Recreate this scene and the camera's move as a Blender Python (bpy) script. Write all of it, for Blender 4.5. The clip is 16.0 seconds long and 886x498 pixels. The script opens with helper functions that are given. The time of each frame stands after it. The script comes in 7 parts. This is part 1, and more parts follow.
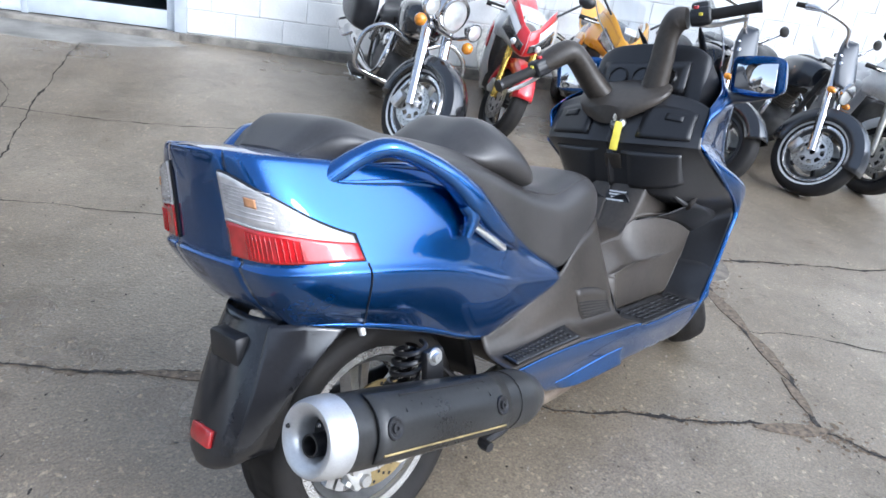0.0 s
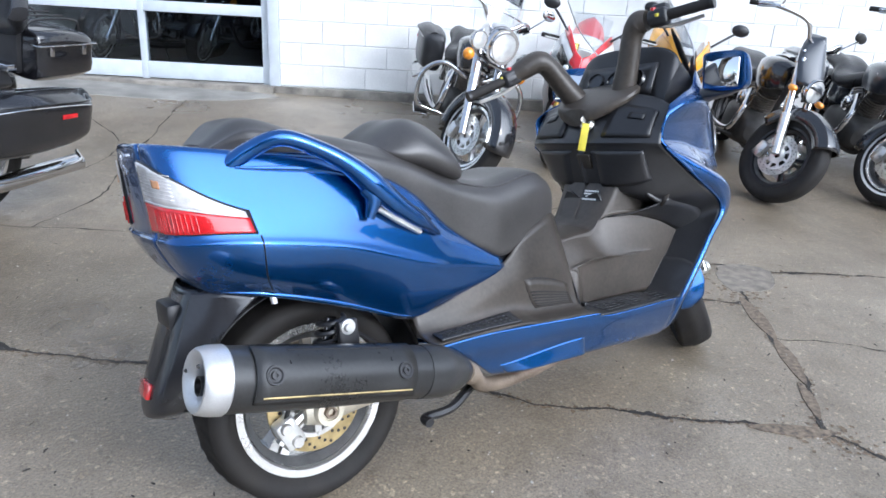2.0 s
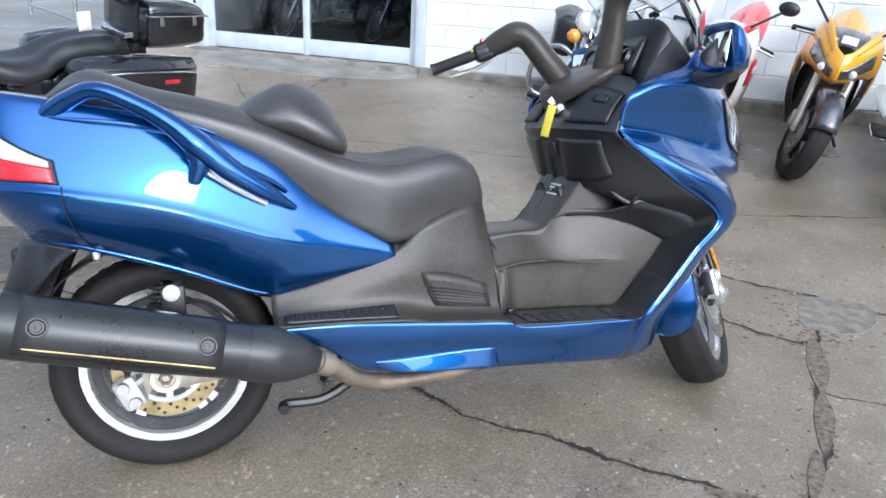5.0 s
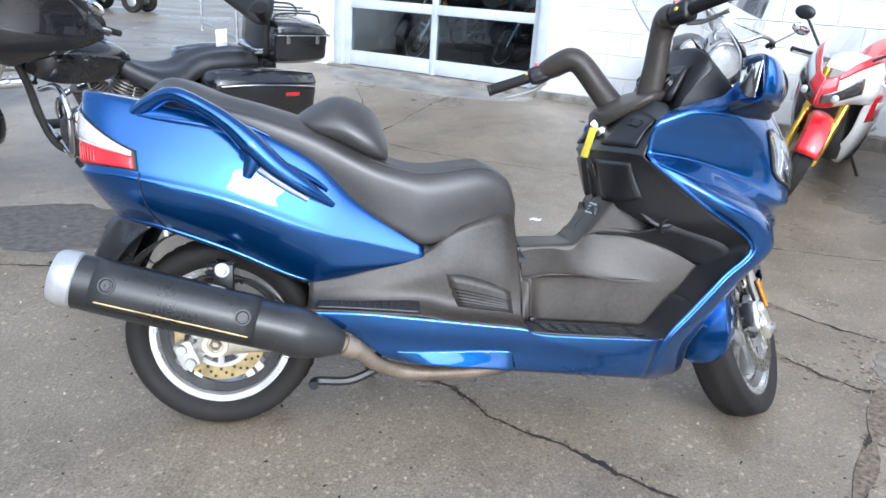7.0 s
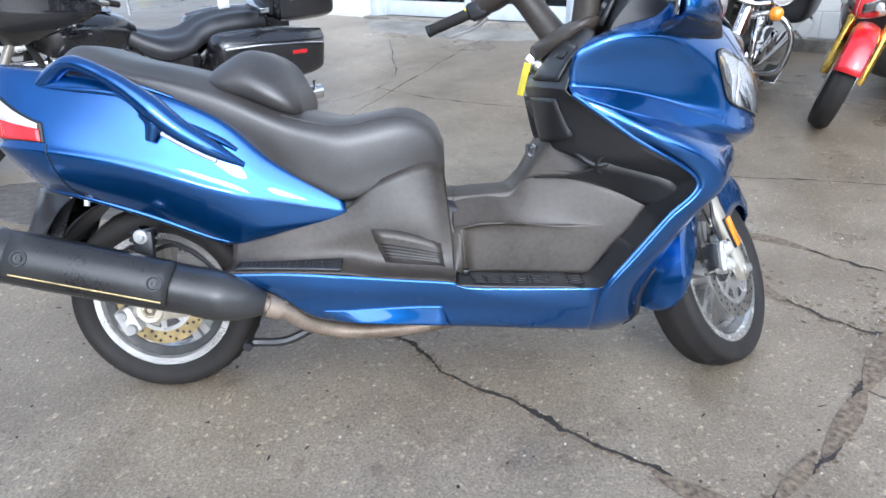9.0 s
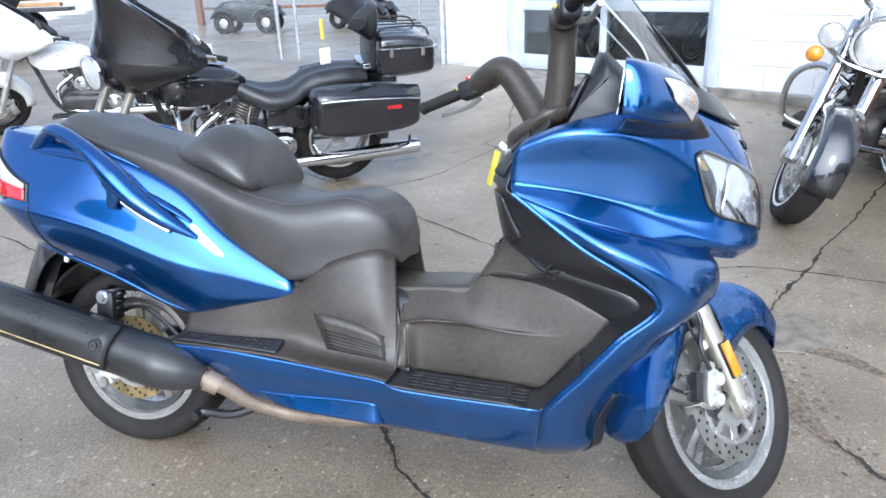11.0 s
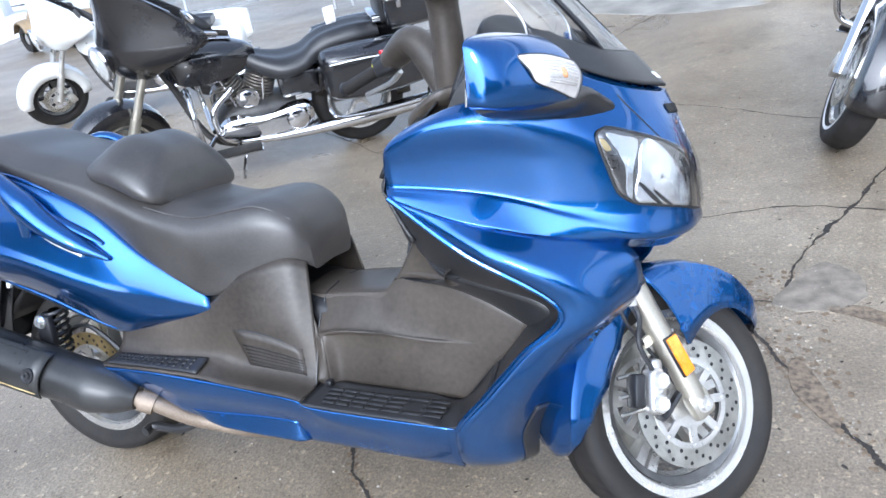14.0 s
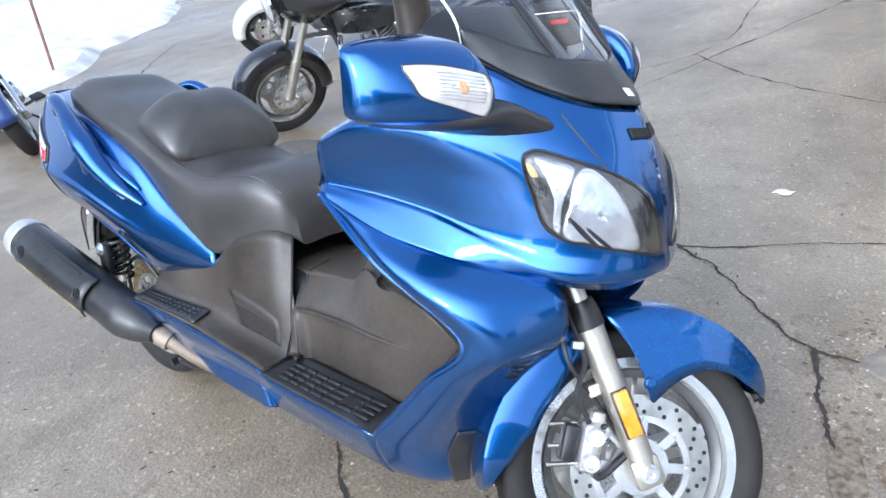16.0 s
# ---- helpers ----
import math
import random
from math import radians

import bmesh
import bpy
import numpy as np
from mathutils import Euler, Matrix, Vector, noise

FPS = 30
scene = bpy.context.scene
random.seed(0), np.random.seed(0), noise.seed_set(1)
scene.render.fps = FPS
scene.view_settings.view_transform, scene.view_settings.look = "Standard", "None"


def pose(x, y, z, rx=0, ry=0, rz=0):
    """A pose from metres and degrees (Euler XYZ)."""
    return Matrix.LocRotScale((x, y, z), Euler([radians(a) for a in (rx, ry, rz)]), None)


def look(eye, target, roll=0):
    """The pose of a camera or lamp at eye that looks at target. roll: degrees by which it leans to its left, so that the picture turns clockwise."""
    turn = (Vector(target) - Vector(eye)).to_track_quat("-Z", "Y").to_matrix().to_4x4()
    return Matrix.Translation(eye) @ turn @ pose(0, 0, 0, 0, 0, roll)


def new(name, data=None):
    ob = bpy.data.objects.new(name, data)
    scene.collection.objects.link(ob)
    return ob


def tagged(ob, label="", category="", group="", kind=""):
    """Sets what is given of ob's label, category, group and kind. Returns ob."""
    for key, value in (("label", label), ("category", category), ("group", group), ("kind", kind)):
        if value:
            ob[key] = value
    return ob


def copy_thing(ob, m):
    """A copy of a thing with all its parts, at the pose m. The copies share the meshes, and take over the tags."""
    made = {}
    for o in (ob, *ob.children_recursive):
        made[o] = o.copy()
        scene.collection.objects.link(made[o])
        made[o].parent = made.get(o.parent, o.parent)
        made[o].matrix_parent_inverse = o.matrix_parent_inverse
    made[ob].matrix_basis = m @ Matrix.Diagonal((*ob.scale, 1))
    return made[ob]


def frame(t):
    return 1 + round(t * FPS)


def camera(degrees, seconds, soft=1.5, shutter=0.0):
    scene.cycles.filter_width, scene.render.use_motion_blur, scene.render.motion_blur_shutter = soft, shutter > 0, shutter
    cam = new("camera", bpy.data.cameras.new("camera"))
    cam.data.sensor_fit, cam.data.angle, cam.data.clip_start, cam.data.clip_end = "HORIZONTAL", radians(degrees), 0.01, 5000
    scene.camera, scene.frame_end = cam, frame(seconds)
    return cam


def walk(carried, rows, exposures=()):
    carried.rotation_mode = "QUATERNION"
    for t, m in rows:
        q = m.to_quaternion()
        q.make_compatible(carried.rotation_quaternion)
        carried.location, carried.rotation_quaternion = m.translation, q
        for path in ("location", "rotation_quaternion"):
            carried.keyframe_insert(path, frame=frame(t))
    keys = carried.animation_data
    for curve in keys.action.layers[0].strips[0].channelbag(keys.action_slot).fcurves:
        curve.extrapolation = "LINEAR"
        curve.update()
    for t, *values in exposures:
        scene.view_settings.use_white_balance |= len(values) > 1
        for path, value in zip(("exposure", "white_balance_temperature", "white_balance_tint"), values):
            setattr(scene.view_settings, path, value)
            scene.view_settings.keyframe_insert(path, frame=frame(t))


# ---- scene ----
cam = camera(64.6, 16.0, soft=1.6)
PATH = [
    (0, (-0.909, -0.911, 1.273), (0.488, 0.292, 0.499), 8.9),
    (0.5, (-0.933, -1.031, 1.289), (0.515, 0.156, 0.586), 11.7),
    (1, (-0.797, -1.137, 1.292), (0.545, 0.193, 0.635), 7.8),
    (1.5, (-0.658, -1.232, 1.226), (0.587, 0.188, 0.569), 4.9),
    (2, (-0.673, -1.381, 1.247), (0.469, 0.109, 0.556), 3.3),
    (2.5, (-0.692, -1.566, 1.256), (0.401, -0.037, 0.572), 6.0),
    (3, (-0.565, -1.677, 1.249), (0.434, -0.06, 0.626), 3.2),
    (3.5, (-0.386, -1.807, 1.252), (0.48, -0.121, 0.615), 1.0),
    (6, (0.29, -1.506, 1.189), (0.686, 0.286, 0.393), 3.5),
    (6.5, (0.293, -1.609, 1.239), (0.553, 0.223, 0.479), 2.4),
    (7, (0.364, -1.815, 1.237), (0.615, 0.038, 0.529), 3.9),
    (7.5, (0.513, -1.901, 1.263), (0.702, -0.018, 0.618), 1.6),
    (8, (0.705, -1.962, 1.247), (0.71, -0.066, 0.61), -0.2),
    (8.5, (0.807, -1.928, 1.213), (0.747, -0.032, 0.58), -1.4),
    (9, (0.798, -1.765, 1.22), (0.8, 0.049, 0.377), -2.0),
    (9.5, (0.87, -1.64, 1.242), (0.825, 0.193, 0.443), -1.6),
    (10, (1.05, -1.523, 1.253), (0.816, 0.317, 0.505), -2.1),
    (12.5, (1.63, -1.568, 1.303), (0.909, 0.17, 0.625), -8.2),
    (13, (1.718, -1.487, 1.294), (0.903, 0.192, 0.575), -14.3),
    (13.5, (1.695, -1.353, 1.296), (0.893, 0.28, 0.466), -12.4),
    (14, (1.698, -1.209, 1.316), (0.965, 0.436, 0.445), -10.9),
    (14.5, (1.794, -1.054, 1.298), (0.919, 0.521, 0.431), -11.2),
    (15, (1.854, -0.934, 1.279), (0.791, 0.517, 0.405), -10.6),
    (15.5, (1.986, -0.915, 1.275), (0.821, 0.451, 0.394), -10.7),
    (16, (2.091, -0.854, 1.296), (0.869, 0.447, 0.393), -10.5),
]
walk(cam, [(t, look(eye, target, roll)) for t, eye, target, roll in PATH],
     exposures=[(0, 0.32, 5900, 10), (2, 0.25, 5900, 10), (3.5, 0.16, 5900, 10), (7, 0.33, 5900, 10), (9.5, 0.38, 5850, 10), (12.5, 0.54, 5850, 10), (14.8, 0.64, 5800, 10), (16, 0.56, 5800, 10)])

# ---- light ----
world = bpy.data.worlds.new("sky")
scene.world = world
world.use_nodes = True
wn = world.node_tree.nodes
sky = wn.new("ShaderNodeTexSky")
sky.sky_type = "NISHITA"
sky.sun_disc = False
SUN_EL, SUN_AZ = 27.0, 170.0          # azimuth from +y, clockwise
sky.sun_elevation, sky.sun_rotation = radians(SUN_EL), radians(SUN_AZ)
sky.dust_density, sky.air_density, sky.ozone_density = 0.6, 1.0, 1.5
wn["Background"].inputs["Strength"].default_value = 0.15
haze = wn.new("ShaderNodeMix")          # thin bright overcast over the clear sky
haze.data_type = "RGBA"
haze.inputs[0].default_value = 0.6
az, el = radians(SUN_AZ), radians(SUN_EL)
sun_dir = Vector((math.sin(az) * math.cos(el), math.cos(az) * math.cos(el), math.sin(el)))
# the veil of thin cloud glows round the hidden sun
tcw, dot, glow = wn.new("ShaderNodeTexCoord"), wn.new("ShaderNodeVectorMath"), wn.new("ShaderNodeMapRange")
dot.operation = "DOT_PRODUCT"
dot.inputs[1].default_value = sun_dir
glow.interpolation_type = "SMOOTHSTEP"
glow.inputs["From Min"].default_value, glow.inputs["From Max"].default_value = 0.60, 1.0
veil = wn.new("ShaderNodeMix")
veil.data_type = "RGBA"
veil.inputs[6].default_value, veil.inputs[7].default_value = (4.7, 5.3, 6.4, 1), (50, 52, 55, 1)
world.node_tree.links.new(tcw.outputs["Generated"], dot.inputs[0])
world.node_tree.links.new(dot.outputs["Value"], glow.inputs["Value"])
world.node_tree.links.new(glow.outputs["Result"], veil.inputs[0])
world.node_tree.links.new(veil.outputs[2], haze.inputs[7])
world.node_tree.links.new(sky.outputs["Color"], haze.inputs[6])
world.node_tree.links.new(haze.outputs[2], wn["Background"].inputs["Color"])
sun = new("sun", bpy.data.lights.new("sun", "SUN"))
sun.data.energy, sun.data.angle, sun.data.color = 1.1, radians(14), (1.0, 0.96, 0.92)
sun.matrix_world = look(sun_dir * 30, (0, 0, 0))


# ---- materials ----
def mat(name, base, rough=0.5, metal=0.0, var=0.12, scale=8.0, bump=0.0, bump_scale=200.0, coat=0.0, base2=None, spec=0.5):
    """A procedural surface: base colour varied at two scales, roughness varied with it, fine relief."""
    m = bpy.data.materials.new(name)
    m.use_nodes = True
    nt = m.node_tree
    n, l = nt.nodes, nt.links
    b = n["Principled BSDF"]
    b.inputs["Metallic"].default_value = metal
    b.inputs["Coat Weight"].default_value = coat
    b.inputs["Specular IOR Level"].default_value = spec
    b.inputs["Coat Roughness"].default_value = 0.012
    tc = n.new("ShaderNodeTexCoord")
    big, fine = n.new("ShaderNodeTexNoise"), n.new("ShaderNodeTexNoise")
    big.inputs["Scale"].default_value, fine.inputs["Scale"].default_value = scale, scale * 22
    big.inputs["Detail"].default_value, fine.inputs["Detail"].default_value = 5, 3
    mixf = n.new("ShaderNodeMath")
    mixf.operation = "MULTIPLY_ADD"
    mixf.inputs[1].default_value = 0.35
    l.new(tc.outputs["Object"], big.inputs["Vector"])
    l.new(tc.outputs["Object"], fine.inputs["Vector"])
    l.new(fine.outputs["Fac"], mixf.inputs[0])
    l.new(big.outputs["Fac"], mixf.inputs[2])
    ramp = n.new("ShaderNodeValToRGB")
    d = base2 or tuple(c * (1 - 2 * var) for c in base)
    e = tuple(min(1, c * (1 + var)) for c in base)
    ramp.color_ramp.elements[0].position, ramp.color_ramp.elements[1].position = 0.42, 0.86
    ramp.color_ramp.elements[0].color, ramp.color_ramp.elements[1].color = (*d, 1), (*e, 1)
    l.new(mixf.outputs[0], ramp.inputs["Fac"])
    l.new(ramp.outputs["Color"], b.inputs["Base Color"])
    mr = n.new("ShaderNodeMapRange")
    mr.inputs["From Min"].default_value, mr.inputs["From Max"].default_value = 0.4, 0.95
    mr.inputs["To Min"].default_value, mr.inputs["To Max"].default_value = max(0.02, rough * 0.85), min(1, rough * 1.15)
    l.new(mixf.outputs[0], mr.inputs["Value"])
    l.new(mr.outputs["Result"], b.inputs["Roughness"])
    if bump:
        t = n.new("ShaderNodeTexNoise")
        t.inputs["Scale"].default_value, t.inputs["Detail"].default_value = bump_scale, 4
        bp = n.new("ShaderNodeBump")
        bp.inputs["Strength"].default_value, bp.inputs["Distance"].default_value = bump, 0.002
        l.new(tc.outputs["Object"], t.inputs["Vector"])
        l.new(t.outputs["Fac"], bp.inputs["Height"])
        l.new(bp.outputs["Normal"], b.inputs["Normal"])
    return m


def glass(name, tint=(1, 1, 1), rough=0.02, clear=0.75):
    """Thin clear sheet: part see-through, part glossy."""
    m = bpy.data.materials.new(name)
    m.use_nodes = True
    nt = m.node_tree
    n, l = nt.nodes, nt.links
    n.remove(n["Principled BSDF"])
    out = n["Material Output"]
    tr, gl, mx, fr = n.new("ShaderNodeBsdfTransparent"), n.new("ShaderNodeBsdfGlossy"), n.new("ShaderNodeMixShader"), n.new("ShaderNodeLayerWeight")
    tr.inputs["Color"].default_value = (*[c * clear for c in tint], 1)
    gl.inputs["Roughness"].default_value = rough
    fr.inputs["Blend"].default_value = 0.18
    l.new(fr.outputs["Facing"], mx.inputs[0])
    l.new(tr.outputs[0], mx.inputs[1])
    l.new(gl.outputs[0], mx.inputs[2])
    l.new(mx.outputs[0], out.inputs["Surface"])
    return m


BLUE = mat("blue_metallic_paint", (0.006, 0.090, 0.305), 0.25, 0.85, 0.06, 3.0, 0.0, 1400, coat=1.0)
TRIM = mat("satin_black_plastic", (0.026, 0.026, 0.028), 0.32, 0, 0.2, 5, 0.05, 900, spec=0.6)
# near-black that stands in for the shade inside slots and recesses
GAPSHADE = mat("gap_shade", (0.006, 0.006, 0.007), 0.7, 0, 0.2, 20)
GLOSSBK = mat("glossy_black_plastic", (0.020, 0.020, 0.022), 0.16, 0, 0.2, 5, 0.03, 300, spec=0.7)
# faded grained black; the ground's warm reflection is mixed into the base colour
BLACKPL = mat("faded_plastic_ground_tint", (0.060, 0.050, 0.041), 0.38, 0, 0.3, 4, 0.06, 900, spec=0.42)
DARKPL = mat("smooth_black_plastic", (0.018, 0.018, 0.02), 0.38, 0, 0.2, 6, 0.1, 500)
VINYL = mat("faded_black_vinyl", (0.047, 0.043, 0.041), 0.38, 0, 0.22, 7, 0.08, 700, spec=0.7)
RUBBER = mat("tyre_rubber", (0.013, 0.012, 0.012), 0.7, 0, 0.35, 14, 0.4, 350, base2=(0.021, 0.018, 0.015), spec=0.35)
ALLOY = mat("cast_alloy", (0.72, 0.71, 0.69), 0.3, 0.85, 0.15, 12, 0.1, 300)
# darker than the lip: the shading inside the rim is in this colour
BARREL = mat("shaded_rim_barrel", (0.20, 0.20, 0.20), 0.42, 0.7, 0.2, 14)
SILVER = mat("silver_paint", (0.62, 0.62, 0.62), 0.35, 0.6, 0.1, 12)
CASTW = mat("bright_casting", (0.66, 0.65, 0.62), 0.38, 0.45, 0.1, 14, 0.2, 260)
CASTG = mat("golden_casting", (0.74, 0.68, 0.55), 0.42, 0.4, 0.15, 14, 0.2, 260)
RIMLIP = mat("polished_rim_lip", (0.72, 0.71, 0.69), 0.26, 0.85, 0.08, 10)
CHROME = mat("chrome", (0.62, 0.62, 0.63), 0.08, 1.0, 0.06, 9)
STEEL = mat("brake_steel", (0.55, 0.54, 0.5), 0.35, 1.0, 0.2, 20)
BRASS = mat("rusty_disc", (0.52, 0.40, 0.2), 0.45, 0.9, 0.25, 20)
PIPE = mat("stained_exhaust_steel", (0.25, 0.20, 0.155), 0.55, 0.5, 0.3, 9, 0.3, 120, base2=(0.13, 0.095, 0.068))
MUFF = mat("black_muffler_paint", (0.028, 0.028, 0.028), 0.30, 0, 0.3, 6, 0.15, 400)
FORK = mat("anodised_fork", (0.5, 0.47, 0.4), 0.35, 0.8, 0.12, 10)
REDLENS = mat("red_lens", (0.55, 0.012, 0.016), 0.12, 0, 0.2, 30, 0.4, 60, coat=1.0)
CLEARLENS = mat("frosted_clear_lens", (0.62, 0.60, 0.59), 0.14, 0.15, 0.12, 40, 0.5, 90, coat=1.0)
AMBER = mat("amber_lens", (0.85, 0.30, 0.02), 0.15, 0, 0.2, 40, 0.3, 120, coat=1.0)
DIMAMBER = mat("bulb_behind_lens", (0.62, 0.30, 0.14), 0.2, 0, 0.3, 40, 0.3, 120, coat=1.0)
REFL = mat("vaporised_reflector", (0.86, 0.86, 0.87), 0.22, 0.75, 0.12, 22, 0.9, 34)
SMOKE = mat("smoked_reflector", (0.17, 0.16, 0.155), 0.16, 0.6, 0.4, 14, 0.3, 60, coat=1.0)
MIRROR = mat("mirror", (0.9, 0.91, 0.92), 0.02, 1.0, 0.02, 4)
WHITE = mat("white_paint", (0.78, 0.78, 0.76), 0.5, 0, 0.08, 5)
YELLOW = mat("yellow_tag", (0.75, 0.62, 0.06), 0.5, 0, 0.1, 20)
SMOKEGL = glass("smoked_glass", (0.30, 0.32, 0.36), 0.03, 0.6)
SCREEN = glass("clear_screen", (0.93, 0.95, 0.97), 0.02, 0.9)


# ---- mesh helpers ----
def cr(pts, n, closed=False):
    """n points along a smooth curve through pts."""
    p = np.asarray(pts, float)
    k = len(p)
    if closed:
        t = np.linspace(0, k, n, endpoint=False)
        i = np.floor(t).astype(int)
        f = (t - i)[:, None]
        a, b, c, d = (p[(i + o) % k] for o in (-1, 0, 1, 2))
    else:
        t = np.linspace(0, k - 1, n)
        i = np.minimum(np.floor(t).astype(int), k - 2)
        f = (t - i)[:, None]
        e = np.vstack([2 * p[0] - p[1], p, 2 * p[-1] - p[-2]])
        a, b, c, d = (e[i + o] for o in (0, 1, 2, 3))
    return 0.5 * (2 * b + (c - a) * f + (2 * a - 5 * b + 4 * c - d) * f**2 + (3 * b - a - 3 * c + d) * f**3)


def grid_mesh(g, wrap=False, cap=False, bm=None):
    """A mesh over a grid of places g[row][column]; wrap joins the last column to the first."""
    bm = bm or bmesh.new()
    vs = [[bm.verts.new(p) for p in row] for row in g]
    m = len(vs[0])
    for r0, r1 in zip(vs, vs[1:]):
        for j in range(m if wrap else m - 1):
            bm.faces.new((r0[j], r0[(j + 1) % m], r1[(j + 1) % m], r1[j]))
    if cap:
        bm.faces.new(vs[0])
        bm.faces.new(vs[-1][::-1])
    return bm


def loft(rings, nu=None, nv=None, cap=True, bm=None):
    """A closed tube through rings, smoothed along (nu) and round (nv)."""
    rings = [np.asarray(r, float) for r in rings]
    if nv:
        rings = [cr(r, nv, True) for r in rings]
    g = np.stack(rings)
    if nu:
        g = np.stack([cr(g[:, j], nu) for j in range(g.shape[1])], 1)
    return grid_mesh(g, True, cap, bm)


def halves(stations, nu=28, nv=36, bm=None):
    """A symmetric body: each station is (x or None, [(x?, w, z)...]) from top middle to bottom middle."""
    rings = []
    for st in stations:
        half = [(q[0], -q[1], q[2]) for q in st]
        other = [(q[0], q[1], q[2]) for q in st[::-1] if q[1] > 1e-6]
        rings.append(half + other)
    return loft(rings, nu, nv, True, bm)


def tube(pts, r, n=24, seg=12, bm=None, flat=1.0, up=(0, 0, 1), cap=True):
    """A round (or flattened) bar along a smooth path; r may be a list along the path."""
    p = cr(pts, n) if len(pts) > 2 else np.linspace(np.asarray(pts[0], float), np.asarray(pts[-1], float), max(2, n if np.ndim(r) else 2))
    rr = np.interp(np.linspace(0, 1, len(p)), np.linspace(0, 1, len(r)), r) if np.ndim(r) else [r] * len(p)
    rings = []
    side = None
    for i, q in enumerate(p):
        d = Vector(p[min(i + 1, len(p) - 1)] - p[max(i - 1, 0)]).normalized()
        if side is None:
            u = Vector(up)
            side = d.cross(u if abs(d.dot(u)) < 0.95 else Vector((1, 0, 0))).normalized()
        side = (side - d * side.dot(d)).normalized()
        top = side.cross(d).normalized()
        rings.append([tuple(Vector(q) + (side * math.cos(a) + top * math.sin(a) * flat) * rr[i]) for a in np.linspace(0, 2 * math.pi, seg, endpoint=False)])
    return grid_mesh(rings, True, cap, bm)


def lathe(profile, centre, axis=(0, 1, 0), seg=40, bm=None, cap=False):
    """Turns a profile of (radius, along) round an axis through centre."""
    ax = Vector(axis).normalized()
    u = ax.cross(Vector((0, 0, 1)) if abs(ax.z) < 0.9 else Vector((1, 0, 0))).normalized()
    v = ax.cross(u)
    c = Vector(centre)
    rings = [[tuple(c + ax * h + (u * math.cos(a) + v * math.sin(a)) * r) for a in np.linspace(0, 2 * math.pi, seg, endpoint=False)] for r, h in profile]
    return grid_mesh(rings, True, cap, bm)


def box(centre, size, bevel=0.004, m=None, bm=None, seg=2):
    bm2 = bmesh.new()
    bmesh.ops.create_cube(bm2, size=1)
    bmesh.ops.scale(bm2, vec=size, verts=bm2.verts)
    if bevel:
        bmesh.ops.bevel(bm2, geom=bm2.edges[:], offset=bevel, segments=seg, affect="EDGES", profile=0.5)
    mm = Matrix.Translation(centre) @ (m or Matrix())
    bm2.transform(mm)
    if bm is None:
        return bm2
    tmp = bpy.data.meshes.new("tmp")
    bm2.to_mesh(tmp)
    bm2.free()
    bm.from_mesh(tmp)
    bpy.data.meshes.remove(tmp)
    return bm


class Surf:
    """A smooth sheet through stringers of (x, w, z); w is the distance to one side of the middle."""

    def __init__(self, rows, side=-1):
        self.r = [np.array([(x, side * w, z) for x, w, z in row], float) for row in rows]
        self.side = side

    @staticmethod
    def spline(p, t):
        """Smooth curves through p (k, n, 3) or (k, 3), each at its own parameter t (n)."""
        p = np.asarray(p, float)
        if p.ndim == 2:
            p = np.repeat(p[:, None], len(t), 1)
        i = np.clip(np.floor(t).astype(int), 0, len(p) - 2)
        f = (t - i)[:, None]
        e = np.concatenate([2 * p[:1] - p[1:2], p, 2 * p[-1:] - p[-2:-1]])
        k = np.arange(len(t))
        a, b, c, d = (e[i + o, k] for o in range(4))
        return 0.5 * (2 * b + (c - a) * f + (2 * a - 5 * b + 4 * c - d) * f**2 + (3 * b - a - 3 * c + d) * f**3)

    def many(self, u, v, off=0.0):
        u, v = np.asarray(u, float), np.asarray(v, float)

        def p(a, b):
            return self.spline(np.stack([self.spline(row, a) for row in self.r]), b)
        q = p(u, v)
        if off:
            nn = np.cross(p(u + 0.02, v) - p(u - 0.02, v), p(u, v + 0.02) - p(u, v - 0.02))
            nn = nn / (np.linalg.norm(nn, axis=1, keepdims=True) + 1e-9)
            flip = (nn[:, 1] * self.side < 0) & (abs(nn[:, 1]) > 0.05)
            q = q + np.where(flip[:, None], -nn, nn) * off
        return q

    def at(self, u, v, off=0.0):
        return self.many([u], [v], off)[0]

    def mesh(self, nu=30, nv=16, u0=0, u1=None, v0=0, v1=None, off=0.0, bm=None):
        u1 = len(self.r[0]) - 1 if u1 is None else u1
        v1 = len(self.r) - 1 if v1 is None else v1
        f = lambda e, t: e(t) if callable(e) else e
        s = np.linspace(0, 1, nu)
        lo, hi = np.array([f(v0, t) for t in s]), np.array([f(v1, t) for t in s])
        w = np.linspace(0, 1, nv)
        U = np.repeat(u0 + (u1 - u0) * s, nv)
        V = (lo[:, None] + (hi - lo)[:, None] * w).ravel()
        return grid_mesh(self.many(U, V, off).reshape(nu, nv, 3), bm=bm)


def thing(name, label, category, group="", m=None):
    e = new(name)
    e.empty_display_size = 0.1
    if m is not None:
        e.matrix_world = m
    return tagged(e, label, category, group)


